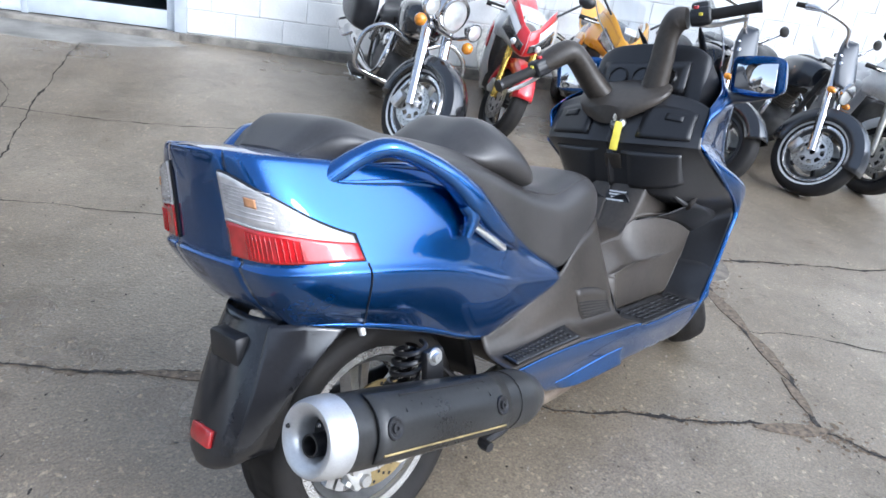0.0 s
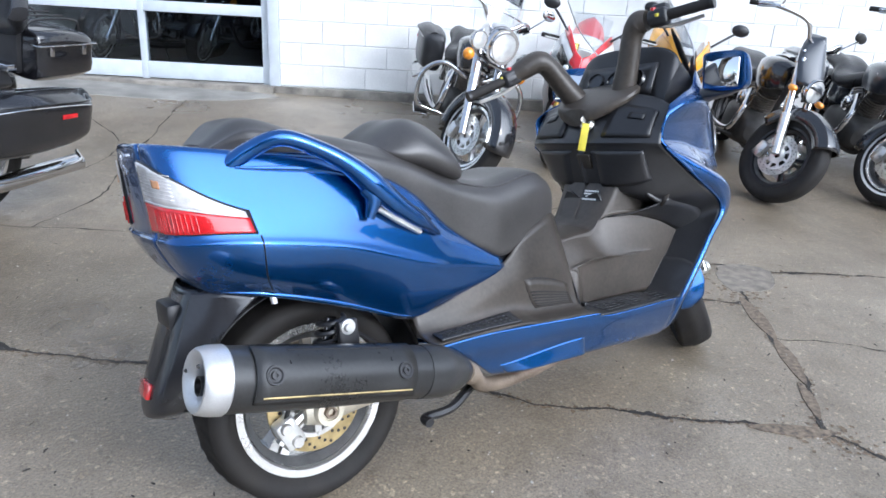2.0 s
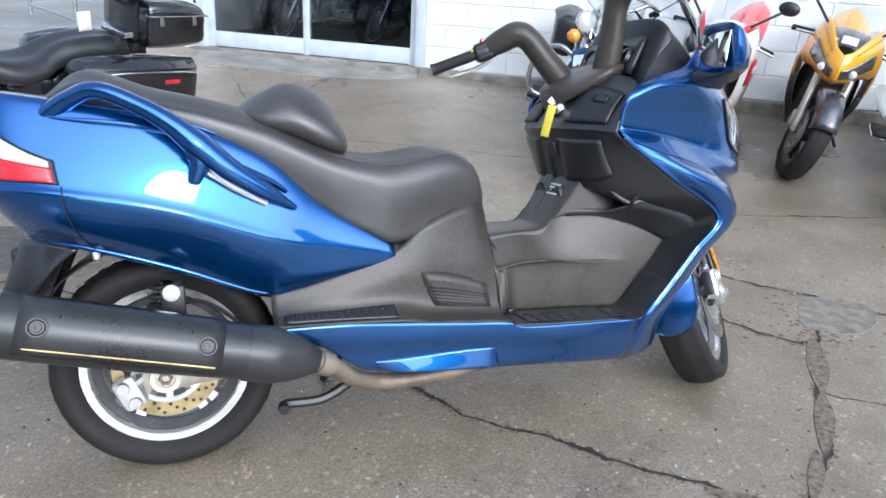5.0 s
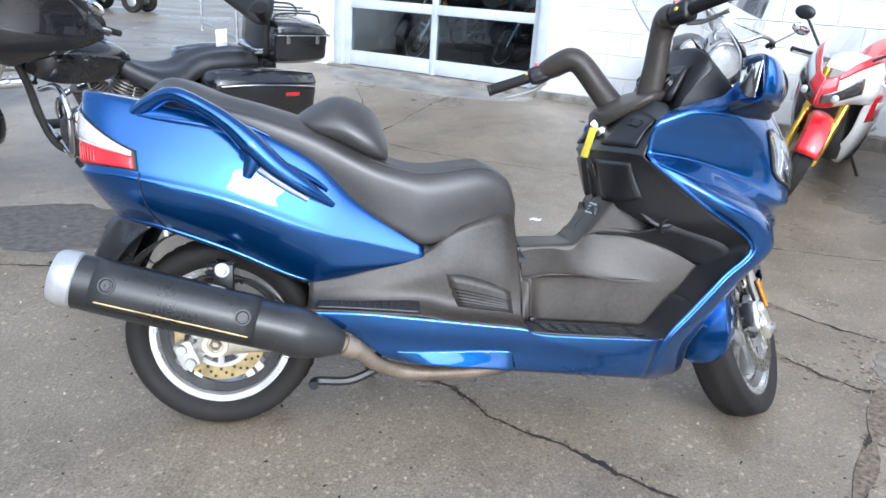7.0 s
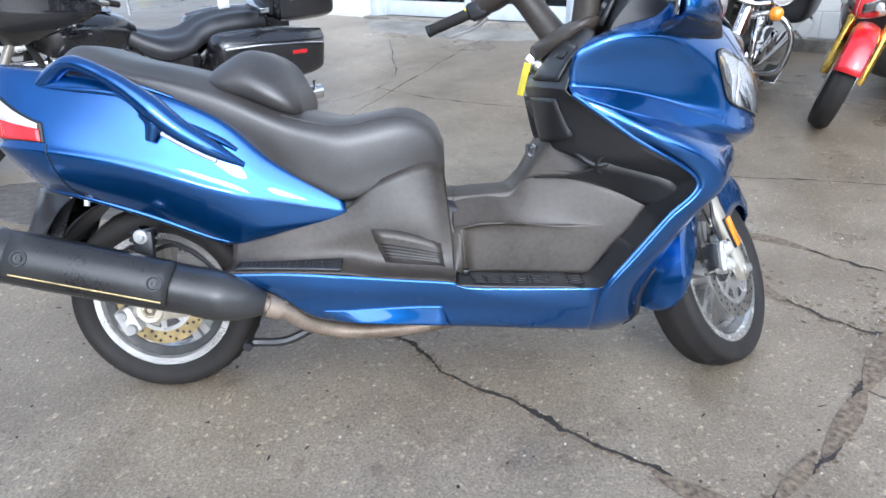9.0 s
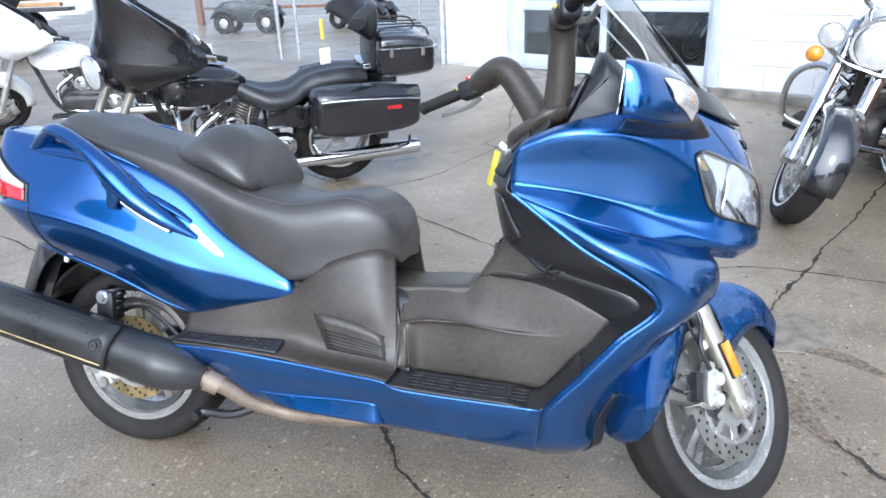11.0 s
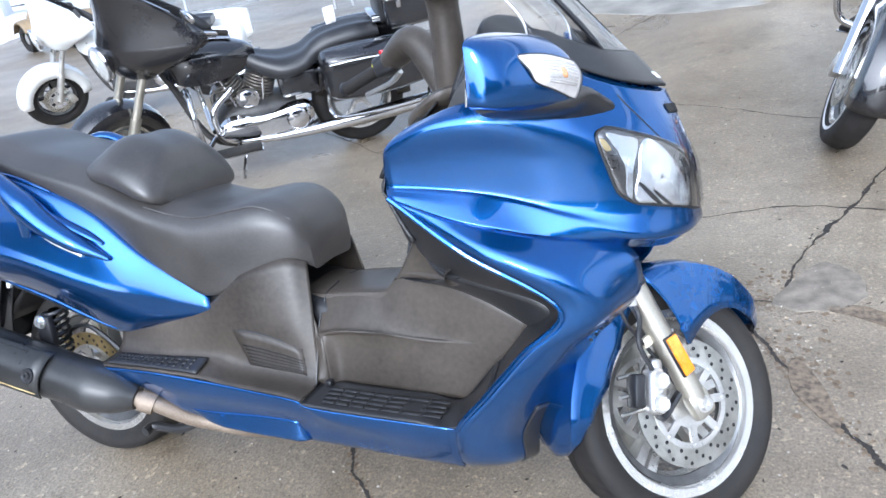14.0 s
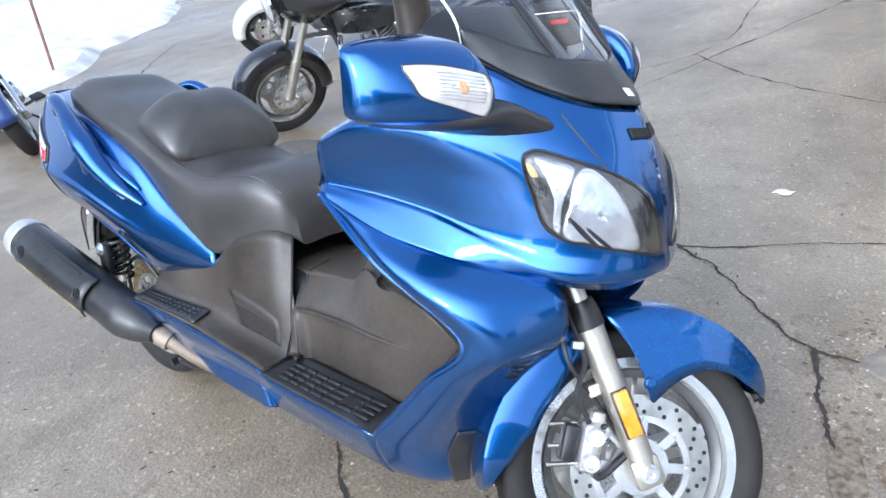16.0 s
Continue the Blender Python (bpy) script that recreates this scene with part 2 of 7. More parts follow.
def part(name, bm, material, parent=None, label="", thick=0.0, sharp=38, m=None, outer=-1):
    """Links a bmesh as one mesh object under a thing or a part."""
    if m is not None:
        bm.transform(m)
    bmesh.ops.recalc_face_normals(bm, faces=bm.faces)
    me = bpy.data.meshes.new(name)
    bm.to_mesh(me)
    bm.free()
    me.polygons.foreach_set("use_smooth", [True] * len(me.polygons))
    me.set_sharp_from_angle(angle=radians(sharp))
    me.materials.append(material)
    ob = new(name, me)
    if parent is not None:
        ob.parent = parent
    if thick:
        s = ob.modifiers.new("thickness", "SOLIDIFY")
        s.thickness, s.offset = thick, 0.0
    if label:
        ob["label"] = label
    return ob


# ---- ground and building ----


DV = Vector((0.8102, -0.5862, 0))      # along the shop's wall
NV = Vector((-0.5862, -0.8102, 0))     # out of its face
WO = Vector((2.09, 5.03, 0))


def rise(x, y):
    """The height of the lot, which climbs to the building."""
    d = Vector((x, y, 0)) - WO
    t = min(max((3.1 - d.dot(NV)) / 3.1, 0), 1)
    side = min(max((d.dot(DV) + 5.5) / 2.0, 0), 1)
    return (0.25 - 0.018 * min(max(d.dot(DV), -2), 3)) * t * t * (3 - 2 * t) * side * side * (3 - 2 * side)


# ---- the blue scooter ----
LEAN = 11.5
scooter = thing("scooter", "metallic blue maxi scooter leaning on its side stand", "scooter", m=pose(0, 0, 0, -LEAN, 0, 0))
FC = (1.60, 0.02, 0.258)               # front hub before the bars are turned
STEER = Matrix.Translation((1.55, 0.02, 0.27)) @ Matrix.Rotation(radians(49), 4, Vector((-0.45, 0, 0.89)).normalized()) @ Matrix.Translation((-1.55, -0.02, -0.27))


def wheel(name, c, radius, half, rim, parent, m=None, spokes=5, discs=(), lip=RIMLIP, spoke_mat=ALLOY, double=True, tread=True, disc_mat=STEEL, disc_r=0.13, label="", wire=0):
    """A wheel round the y axis: rim with spokes, and tyre and discs as its parts."""
    x, y, z = c
    w = half
    prof = [(rim - 0.034, -w * 0.4), (rim - 0.017, -w * 0.62), (rim - 0.012, -w * 0.77), (rim + 0.006, -w * 0.79), (rim + 0.004, -w * 0.66), (rim - 0.022, -w * 0.5), (rim - 0.03, 0), (rim - 0.022, w * 0.5), (rim + 0.004, w * 0.66), (rim + 0.006, w * 0.79), (rim - 0.012, w * 0.77), (rim - 0.017, w * 0.62), (rim - 0.034, w * 0.4), (rim - 0.044, 0), (rim - 0.034, -w * 0.4)]
    bm = lathe(prof, c, seg=56)
    rimob = part(name, bm, lip, parent, label or "cast alloy wheel with bright rim lip", m=m)
    part("rim_barrel", lathe([(rim - 0.0195, -w * 0.63), (rim - 0.0365, -w * 0.41), (rim - 0.0365, w * 0.41), (rim - 0.0195, w * 0.63)], c, seg=48), BARREL, rimob, m=m)
    bm = lathe([(0.012, -w * 0.55), (0.045, -w * 0.55), (0.05, -w * 0.4), (0.05, w * 0.4), (0.045, w * 0.55), (0.012, w * 0.55)], c, seg=24)
    if wire:
        for i in range(wire):
            a = 2 * math.pi * i / wire
            b = a + (0.35 if i % 2 else -0.35)
            s = w * 0.4 * (1 if i % 4 < 2 else -1)
            tube([(x + 0.045 * math.cos(a), y + s, z + 0.045 * math.sin(a)), (x + (rim - 0.03) * math.cos(b), y, z + (rim - 0.03) * math.sin(b))], 0.0025, seg=5, bm=bm)
    else:
        for i in range(spokes):
            a = 2 * math.pi * (i + 0.25) / spokes
            for o in ((-0.1, 0.1) if double else (0,)):
                rings = []
                for rr, hw, hd in ((0.04, 0.014, w * 0.32), (rim * 0.55, 0.010, w * 0.26), (rim - 0.032, 0.013, w * 0.34)):
                    ang = a + o * (1.6 - rr / rim * 0.6)
                    ca, sa = math.cos(ang), math.sin(ang)
                    rings.append([(x + rr * ca - sa * p, y + q, z + rr * sa + ca * p) for p, q in ((-hw, -hd), (hw, -hd), (hw, hd), (-hw, hd))])
                loft(rings, nu=6, bm=bm)
    part("spokes", bm, spoke_mat, rimob, m=m)
    r0, r1 = rim + 0.004, radius
    tp = [(r0, -w * 0.74), (r0 + (r1 - r0) * 0.3, -w * 0.97), (r0 + (r1 - r0) * 0.62, -w), (r0 + (r1 - r0) * 0.86, -w * 0.82), (r1 - 0.006, -w * 0.5), (r1, -w * 0.15), (r1, w * 0.15), (r1 - 0.006, w * 0.5), (r0 + (r1 - r0) * 0.86, w * 0.82), (r0 + (r1 - r0) * 0.62, w), (r0 + (r1 - r0) * 0.3, w * 0.97), (r0, w * 0.74)]
    tp = [tuple(q) for q in cr(tp, 26)]
    part("tyre", lathe(tp, c, seg=64), RUBBER, rimob, "worn black rubber tyre", m=m)
    if tread:
        tb = bmesh.new()
        # slanted tread blocks, a hair proud of the carcass
        for i in range(44):
            a0 = 2 * math.pi * i / 44
            for sgn in (-1, 1):
                vs = []
                for da, h in ((0.0, 0.12), (0.07, 0.12), (0.13, 0.7), (0.06, 0.7)):
                    rr = float(np.interp(h, [0, 0.15, 0.5, 0.82], [r1, r1, r1 - 0.006, r0 + (r1 - r0) * 0.86])) + 0.0025
                    a = a0 + da + (0.06 if sgn > 0 else 0)
                    vs.append(tb.verts.new((x + rr * math.cos(a), y + sgn * h * w, z + rr * math.sin(a))))
                tb.faces.new(vs)
        tagged(part("tread", tb, RUBBER, rimob, m=m), kind="stuff")
    for dy in discs:
        bm = lathe([(disc_r * 0.68, dy - 0.002), (disc_r, dy - 0.002), (disc_r, dy + 0.002), (disc_r * 0.68, dy + 0.002), (disc_r * 0.68, dy - 0.002)], c, seg=48)
        part("brake_disc", bm, disc_mat, rimob, "drilled brake disc", m=m)
        bm = bmesh.new()
        for i in range(48):
            a = 2 * math.pi * i / 48
            rr = disc_r * (0.76, 0.85, 0.93)[i % 3]
            sgn = -1 if dy < 0 else 1
            lathe([(0.0005, 0), (0.0045, 0)], (x + rr * math.cos(a), y + dy + sgn * 0.0032, z + rr * math.sin(a)), seg=8, bm=bm)
        tagged(part("disc_holes", bm, DARKPL, rimob, m=m), kind="stuff")
        bm = lathe([(0.02, dy - 0.003), (disc_r * 0.40, dy - 0.003), (disc_r * 0.40, dy + 0.003), (0.02, dy + 0.003)], c, seg=30)
        lathe([(disc_r * 0.62, dy - 0.003), (disc_r * 0.71, dy - 0.003), (disc_r * 0.71, dy + 0.003), (disc_r * 0.62, dy + 0.003), (disc_r * 0.62, dy - 0.003)], c, seg=40, bm=bm)
        for i in range(8):
            a = 2 * math.pi * i / 8
            mid = Vector((x + disc_r * 0.51 * math.cos(a), y + dy, z + disc_r * 0.51 * math.sin(a)))
            box(mid, (disc_r * 0.27, 0.006, disc_r * 0.13), 0.0, Matrix.Rotation(-a, 4, 'Y'), bm=bm)
            lathe([(0.0005, 0.004), (0.004, 0.004), (0.0045, 0)], mid + Vector((disc_r * 0.15 * math.cos(a), (-0.003 if dy < 0 else 0.003), disc_r * 0.15 * math.sin(a))), (0, -1 if dy < 0 else 1, 0), 8, bm=bm)
        tagged(part("disc_carrier", bm, ALLOY, rimob, m=m), kind="stuff")
    return rimob


# wheels
wheel("rear_wheel", (0.0, 0.0, 0.268), 0.268, 0.08, 0.19, scooter, discs=(-0.075,), disc_mat=BRASS, disc_r=0.125)
wheel("front_wheel", FC, 0.268, 0.062, 0.198, scooter, m=STEER, discs=(-0.074, 0.074), disc_r=0.137)

# tail bodywork
TAIL = [
    [(-0.335, 0, 0.925), (-0.325, 0.09, 0.925), (-0.29, 0.15, 0.918), (-0.17, 0.172, 0.90), (0.04, 0.172, 0.867), (0.24, 0.168, 0.78), (0.38, 0.165, 0.655), (0.548, 0.160, 0.547)],
    [(-0.338, 0, 0.914), (-0.329, 0.094, 0.914), (-0.295, 0.16, 0.905), (-0.172, 0.186, 0.884), (0.04, 0.200, 0.852), (0.24, 0.192, 0.766), (0.38, 0.178, 0.645), (0.549, 0.163, 0.543)],
    [(-0.335, 0, 0.86), (-0.325, 0.1, 0.86), (-0.296, 0.18, 0.845), (-0.175, 0.219, 0.80), (0.04, 0.231, 0.77), (0.24, 0.213, 0.70), (0.38, 0.192, 0.608), (0.55, 0.166, 0.536)],
    [(-0.325, 0, 0.745), (-0.318, 0.11, 0.745), (-0.29, 0.195, 0.742), (-0.165, 0.244, 0.731), (0.04, 0.247, 0.694), (0.24, 0.225, 0.622), (0.38, 0.2, 0.568), (0.552, 0.168, 0.526)],
    [(-0.330, 0, 0.722), (-0.323, 0.112, 0.722), (-0.293, 0.2, 0.718), (-0.163, 0.252, 0.704), (0.04, 0.2545, 0.660), (0.24, 0.230, 0.588), (0.38, 0.197, 0.548), (0.552, 0.168, 0.520)],
    [(-0.30, 0, 0.66), (-0.29, 0.1, 0.66), (-0.265, 0.17, 0.66), (-0.15, 0.222, 0.638), (0.04, 0.215, 0.588), (0.24, 0.196, 0.510), (0.36, 0.184, 0.494), (0.549, 0.164, 0.508)],
    [(-0.25, 0, 0.61), (-0.245, 0.09, 0.608), (-0.225, 0.14, 0.60), (-0.114, 0.168, 0.578), (0.04, 0.168, 0.523), (0.238, 0.162, 0.444), (0.34, 0.162, 0.46), (0.546, 0.158, 0.502)],
]
for side in (-1, 1):
    t = Surf(TAIL, side)
    part("tail_panel", t.mesh(60, 36, u0=1.0), BLUE, scooter, "glossy metallic blue tail panel", thick=0.004)
    lamp = part("tail_light", t.mesh(30, 12, 0.84, 3.04, v0=lambda q: 1.50 + 0.76 * q ** 1.2, v1=lambda q: 2.99, off=0.003), DARKPL, scooter, "two-tone tail light cluster", thick=0.004)
    part("clear_lens", t.mesh(30, 8, 0.88, 2.98, v0=lambda q: 1.54 + 0.78 * q ** 1.2, v1=lambda q: 2.40 + 0.06 * q, off=0.008), CLEARLENS, lamp, "clear indicator lens", thick=0.003)
    part("lens_divider", t.mesh(20, 3, 0.88, 2.98, v0=lambda q: 2.40 + 0.06 * q, v1=lambda q: 2.43 + 0.06 * q, off=0.009), CLEARLENS, lamp, thick=0.003)
    part("red_lens", t.mesh(30, 8, 0.88, 3.0, v0=lambda q: 2.43 + 0.06 * q, v1=lambda q: 2.96, off=0.008), REDLENS, lamp, "red brake lens", thick=0.003)
    part("bulb", t.mesh(6, 6, 1.5, 1.75, 2.0, 2.16, off=0.0105), DIMAMBER, lamp, thick=0.001)
    for k in range(8):
        part("lens_rib", t.mesh(10, 3, 0.98, 2.0, 1.82 + 0.07 * k, 1.835 + 0.07 * k, off=0.0102), CLEARLENS, lamp, thick=0.0015)
    for k in range(12):
        part("lens_rib", t.mesh(3, 6, 1.35 + 0.085 * k, 1.37 + 0.085 * k, 2.53, 2.93, off=0.0102), REDLENS, lamp, thick=0.0015)
    part("tail_lip", tube([tuple(t.at(u, 5.86, 0.001)) for u in np.linspace(2.2, 5.0, 14)], [0.002, 0.007, 0.008, 0.007, 0.003], 40, 10), BLUE, scooter)
    part("panel_seam", tube([tuple(t.at(3.06, v, 0.003)) for v in np.linspace(3.05, 5.95, 14)], 0.0014, 24, 5), DARKPL, scooter)
ct = Surf(TAIL, -1)
g = [[tuple(ct.at(u, v)) for v in np.linspace(0, 6, 36)] for u in np.linspace(1.0, 0, 6)]
g += [[(p[0], -p[1], p[2]) for p in row] for row in g[-2::-1]]
part("tail_centre", grid_mesh(g), BLUE, scooter, "dark blue centre tail panel", thick=0.004)
# top deck between the panels and the dark inside
part("tail_deck", halves([[(x, 0, z + 0.004), (x, w * 0.7, z), (x, w, z - 0.012), (x, w * 0.8, z - 0.05), (x, 0, z - 0.06)] for x, w, z in ((-0.335, 0.08, 0.924), (-0.29, 0.15, 0.92), (-0.17, 0.178, 0.903), (0.04, 0.178, 0.866), (0.20, 0.17, 0.80))]), BLUE, scooter)
part("frame", halves([[(x, 0, zt), (x, w, zt - 0.02), (x, w, zb + 0.02), (x, 0, zb)] for x, w, zt, zb in ((-0.26, 0.10, 0.80, 0.66), (-0.1, 0.15, 0.82, 0.60), (0.1, 0.15, 0.8, 0.585), (0.26, 0.14, 0.72, 0.52), (0.38, 0.145, 0.62, 0.32), (0.6, 0.145, 0.56, 0.28), (0.78, 0.12, 0.54, 0.26), (1.0, 0.12, 0.5, 0.26), (1.2, 0.12, 0.5, 0.27))], nv=24), DARKPL, scooter, "black frame and engine")

# seat
SEATX = (-0.20, -0.115, 0.01, 0.13, 0.25, 0.40, 0.48, 0.56, 0.70, 0.780, 0.812)
C = (0.915, 0.968, 0.932, 0.905, 0.868, 0.80, 0.772, 0.762, 0.778, 0.742, 0.682)
EW, EZ = (0.08, 0.125, 0.145, 0.15, 0.148, 0.14, 0.138, 0.135, 0.118, 0.10, 0.075), (0.91, 0.952, 0.912, 0.885, 0.848, 0.782, 0.76, 0.752, 0.770, 0.735, 0.676)
LW, LZ = (0.105, 0.16, 0.182, 0.188, 0.185, 0.182, 0.182, 0.18, 0.158, 0.13, 0.095), (0.895, 0.91, 0.868, 0.836, 0.79, 0.715, 0.685, 0.66, 0.68, 0.672, 0.638)
BW, BZ = (0.10, 0.155, 0.172, 0.172, 0.168, 0.168, 0.172, 0.17, 0.15, 0.122, 0.085), (0.88, 0.885, 0.85, 0.80, 0.745, 0.632, 0.588, 0.557, 0.60, 0.628, 0.602)
seat = part("seat", halves([[(x, 0, c), (x, ew * 0.45, c - 0.001), (x, ew * 0.82, c * 0.8 + ez * 0.2 - 0.002), (x, ew * 0.6 + lw * 0.4, ez - 0.008), (x, lw * 0.985, ez * 0.55 + lz * 0.45), (x, lw, lz), (x, lw * 0.6 + bw * 0.4, lz * 0.4 + bz * 0.6), (x, bw, bz), (x, bw * 0.8, bz - 0.004), (x, 0, bz)] for x, c, ew, ez, lw, lz, bw, bz in zip(SEATX, C, EW, EZ, LW, LZ, BW, BZ)], 70, 72), VINYL, scooter, "black vinyl stepped seat")
part("seat_welt", tube([(x, -(ew * 0.6 + lw * 0.4 + 0.0005), ez - 0.0075) for x, ew, ez, lw in zip(SEATX[5:10], EW[5:10], EZ[5:10], LW[5:10])], 0.0022, 40, 6), VINYL, seat)
part("seat_seam", tube([(x, -(lw + 0.0), bz + 0.012) for x, lw, bz in zip(SEATX[5:10], BW[5:10], BZ[5:10])], 0.003, 24, 6), DARKPL, seat)
back = [
    [(0.205, 0, 0.885), (0.205, 0.07, 0.884), (0.205, 0.12, 0.872), (0.205, 0.10, 0.86), (0.205, 0, 0.86)],
    [(0.245, 0, 0.912), (0.245, 0.08, 0.91), (0.245, 0.15, 0.872), (0.25, 0.14, 0.84), (0.25, 0, 0.83)],
    [(0.305, 0, 0.937), (0.305, 0.085, 0.935), (0.31, 0.165, 0.880), (0.32, 0.155, 0.82), (0.32, 0, 0.80)],
    [(0.36, 0, 0.928), (0.362, 0.085, 0.924), (0.372, 0.168, 0.858), (0.385, 0.158, 0.792), (0.385, 0, 0.775)],
    [(0.41, 0, 0.895), (0.412, 0.08, 0.892), (0.42, 0.155, 0.832), (0.43, 0.15, 0.778), (0.43, 0, 0.765)],
    [(0.44, 0, 0.845), (0.44, 0.07, 0.842), (0.446, 0.125, 0.812), (0.448, 0.12, 0.78), (0.445, 0, 0.77)],
]
part("backrest", halves(back, 30, 40), VINYL, scooter, "padded rider backrest in black vinyl")

# grab rails
for s in (-1, 1):
    bm = tube([(-0.190, s * 0.165, 0.862), (-0.13, s * 0.195, 0.902), (-0.075, s * 0.222, 0.918), (0.0, s * 0.236, 0.888), (0.06, s * 0.246, 0.850), (0.11, s * 0.247, 0.806), (0.17, s * 0.244, 0.752), (0.24, s * 0.233, 0.703), (0.31, s * 0.212, 0.658)], [0.026, 0.022, 0.021, 0.022, 0.026, 0.035, 0.031, 0.024, 0.007], 60, 16, flat=0.85)
    tube([(0.10, s * 0.25, 0.80), (0.112, s * 0.253, 0.772), (0.098, s * 0.25, 0.728)], [0.026, 0.022, 0.012], 12, 12, bm=bm, flat=0.75, up=(0, 1, 0))
    part("grab_rail", bm, BLUE, scooter, "blue painted passenger grab rail")
    ts = Surf(TAIL, s)
    for v_, u0, u1 in ((1.28, 3.0, 4.35), (0.72, 3.35, 4.5)):
        part("rail_ledge", tube([tuple(ts.at(u, v_, 0.004)) for u in np.linspace(u0, u1, 8)], [0.002, 0.006, 0.006, 0.003], 24, 8), BLUE, scooter)
    part("rail_pocket", tube([tuple(ts.at(u, v_, 0.001)) for u, v_ in ((4.42, 1.55), (4.75, 1.6), (5.1, 1.62), (5.35, 1.6))], [0.010, 0.018, 0.018, 0.010], 20, 12, flat=0.5), BLUE, scooter)
    part("rail_insert", tube([(0.125, s * 0.243, 0.745), (0.185, s * 0.238, 0.708), (0.245, s * 0.225, 0.672)], [0.008, 0.012, 0.009], 14, 10, flat=0.7), CASTW, scooter)
    part("rail_foot", box((-0.178, s * 0.163, 0.858), (0.05, 0.025, 0.014), 0.005), DARKPL, scooter)

# side covers, vents, footboards and skirts
COVER = [
    [(0.247, 0.163, 0.447), (0.36, 0.168, 0.468), (0.545, 0.166, 0.53), (0.62, 0.164, 0.590), (0.70, 0.155, 0.625), (0.765, 0.135, 0.640), (0.805, 0.110, 0.625)],
    [(0.247, 0.175, 0.418), (0.36, 0.178, 0.432), (0.545, 0.178, 0.47), (0.62, 0.178, 0.482), (0.70, 0.173, 0.490), (0.775, 0.165, 0.486), (0.822, 0.146, 0.480)],
    [(0.247, 0.2, 0.400), (0.36, 0.198, 0.398), (0.545, 0.186, 0.402), (0.62, 0.183, 0.387), (0.70, 0.182, 0.376), (0.79, 0.182, 0.366), (0.83, 0.183, 0.357)],
    [(0.243, 0.257, 0.391), (0.36, 0.256, 0.388), (0.545, 0.251, 0.375), (0.62, 0.252, 0.362), (0.70, 0.256, 0.359), (0.79, 0.26, 0.352), (0.83, 0.262, 0.345)],
]
SKIRT = [
    [(0.240, 0.260, 0.389), (0.40, 0.259, 0.386), (0.55, 0.254, 0.372), (0.70, 0.258, 0.358), (0.815, 0.265, 0.349), (0.875, 0.267, 0.333), (1.206, 0.27, 0.320)],
    [(0.300, 0.252, 0.360), (0.43, 0.25, 0.345), (0.57, 0.246, 0.33), (0.72, 0.25, 0.322), (0.84, 0.257, 0.312), (0.94, 0.262, 0.302), (1.20, 0.262, 0.295)],
    [(0.370, 0.232, 0.318), (0.47, 0.226, 0.295), (0.60, 0.224, 0.285), (0.74, 0.228, 0.278), (0.88, 0.236, 0.264), (1.05, 0.24, 0.254), (1.19, 0.242, 0.248)],
    [(0.455, 0.205, 0.25), (0.52, 0.205, 0.238), (0.64, 0.208, 0.228), (0.76, 0.21, 0.222), (0.90, 0.212, 0.214), (1.05, 0.212, 0.204), (1.185, 0.21, 0.196)],
    [(0.50, 0.17, 0.238), (0.55, 0.175, 0.225), (0.66, 0.178, 0.214), (0.78, 0.18, 0.206), (0.92, 0.182, 0.197), (1.05, 0.182, 0.188), (1.18, 0.18, 0.180)],
]
for side in (-1, 1):
    c = Surf(COVER, side)
    cover = part("side_cover", c.mesh(44, 18), BLACKPL, scooter, "grained black side cover under the seat", thick=0.004)
    VQ = np.array([(2.86, 1.03), (5.24, 1.40), (5.26, 1.97), (3.38, 1.97)])

    def vent(name, u0, u1, v0, v1, off, material, parent_, n=8):
        """A plate between shares of the vent's outline on the cover."""
        a, b_ = np.meshgrid(np.linspace(u0, u1, n), np.linspace(v0, v1, 5), indexing="ij")
        a, b_ = a.ravel()[:, None], b_.ravel()[:, None]
        q = (VQ[0] * (1 - a) + VQ[1] * a) * (1 - b_) + (VQ[3] * (1 - a) + VQ[2] * a) * b_
        return part(name, grid_mesh(c.many(q[:, 0], q[:, 1], off).reshape(n, 5, 3)), material, parent_, thick=0.002)
    vent("vent_frame", -0.008, 1.008, -0.014, 1.014, 0.0010, DARKPL, cover)
    plate = vent("vent_plate", 0.008, 0.992, 0.02, 0.98, 0.0020, BLACKPL, cover)
    # strips laid on the plate, coloured as the shade in its slots
    for i in range(6):
        vv = 0.40 + 0.098 * i
        vent("vent_slot", 0.06, 0.94, vv, vv + 0.045, 0.0028, GAPSHADE, plate)
    pad = part("passenger_footboard", c.mesh(24, 8, 0.25, 1.95, 2.15, 2.92, off=0.008), TRIM, scooter, "ribbed black passenger footboard", thick=0.006)
    for i in range(14):
        for j in range(3):
            part("tread_bar", c.mesh(3, 3, 0.36 + 0.105 * i, 0.42 + 0.105 * i, 2.25 + 0.2 * j, 2.40 + 0.2 * j, off=0.0118), TRIM, pad, thick=0.001)
    part("skirt", Surf(SKIRT, side).mesh(50, 18), BLUE, scooter, "blue lower side skirt", thick=0.004)
    sk = Surf(SKIRT, side)
    g_ = []
    for q in np.linspace(0, 1, 26):
        fade = min(1.0, q / 0.25, (1 - q) / 0.06) ** 0.7
        v_ = np.linspace(2.42 - 0.5 * q, 2.93, 9)
        k_ = np.linspace(0, 1, 9)[:, None]
        p0 = sk.many(np.full(9, 0.85 + 2.55 * q), v_, 0.0015)
        g_.append([tuple(p) for p in p0 + np.array((0, side * 1.0, 0)) * 0.018 * k_ * fade])
    part("skirt_scoop", grid_mesh(g_), BLUE, scooter, "scooped facet low on the skirt", thick=0.003)

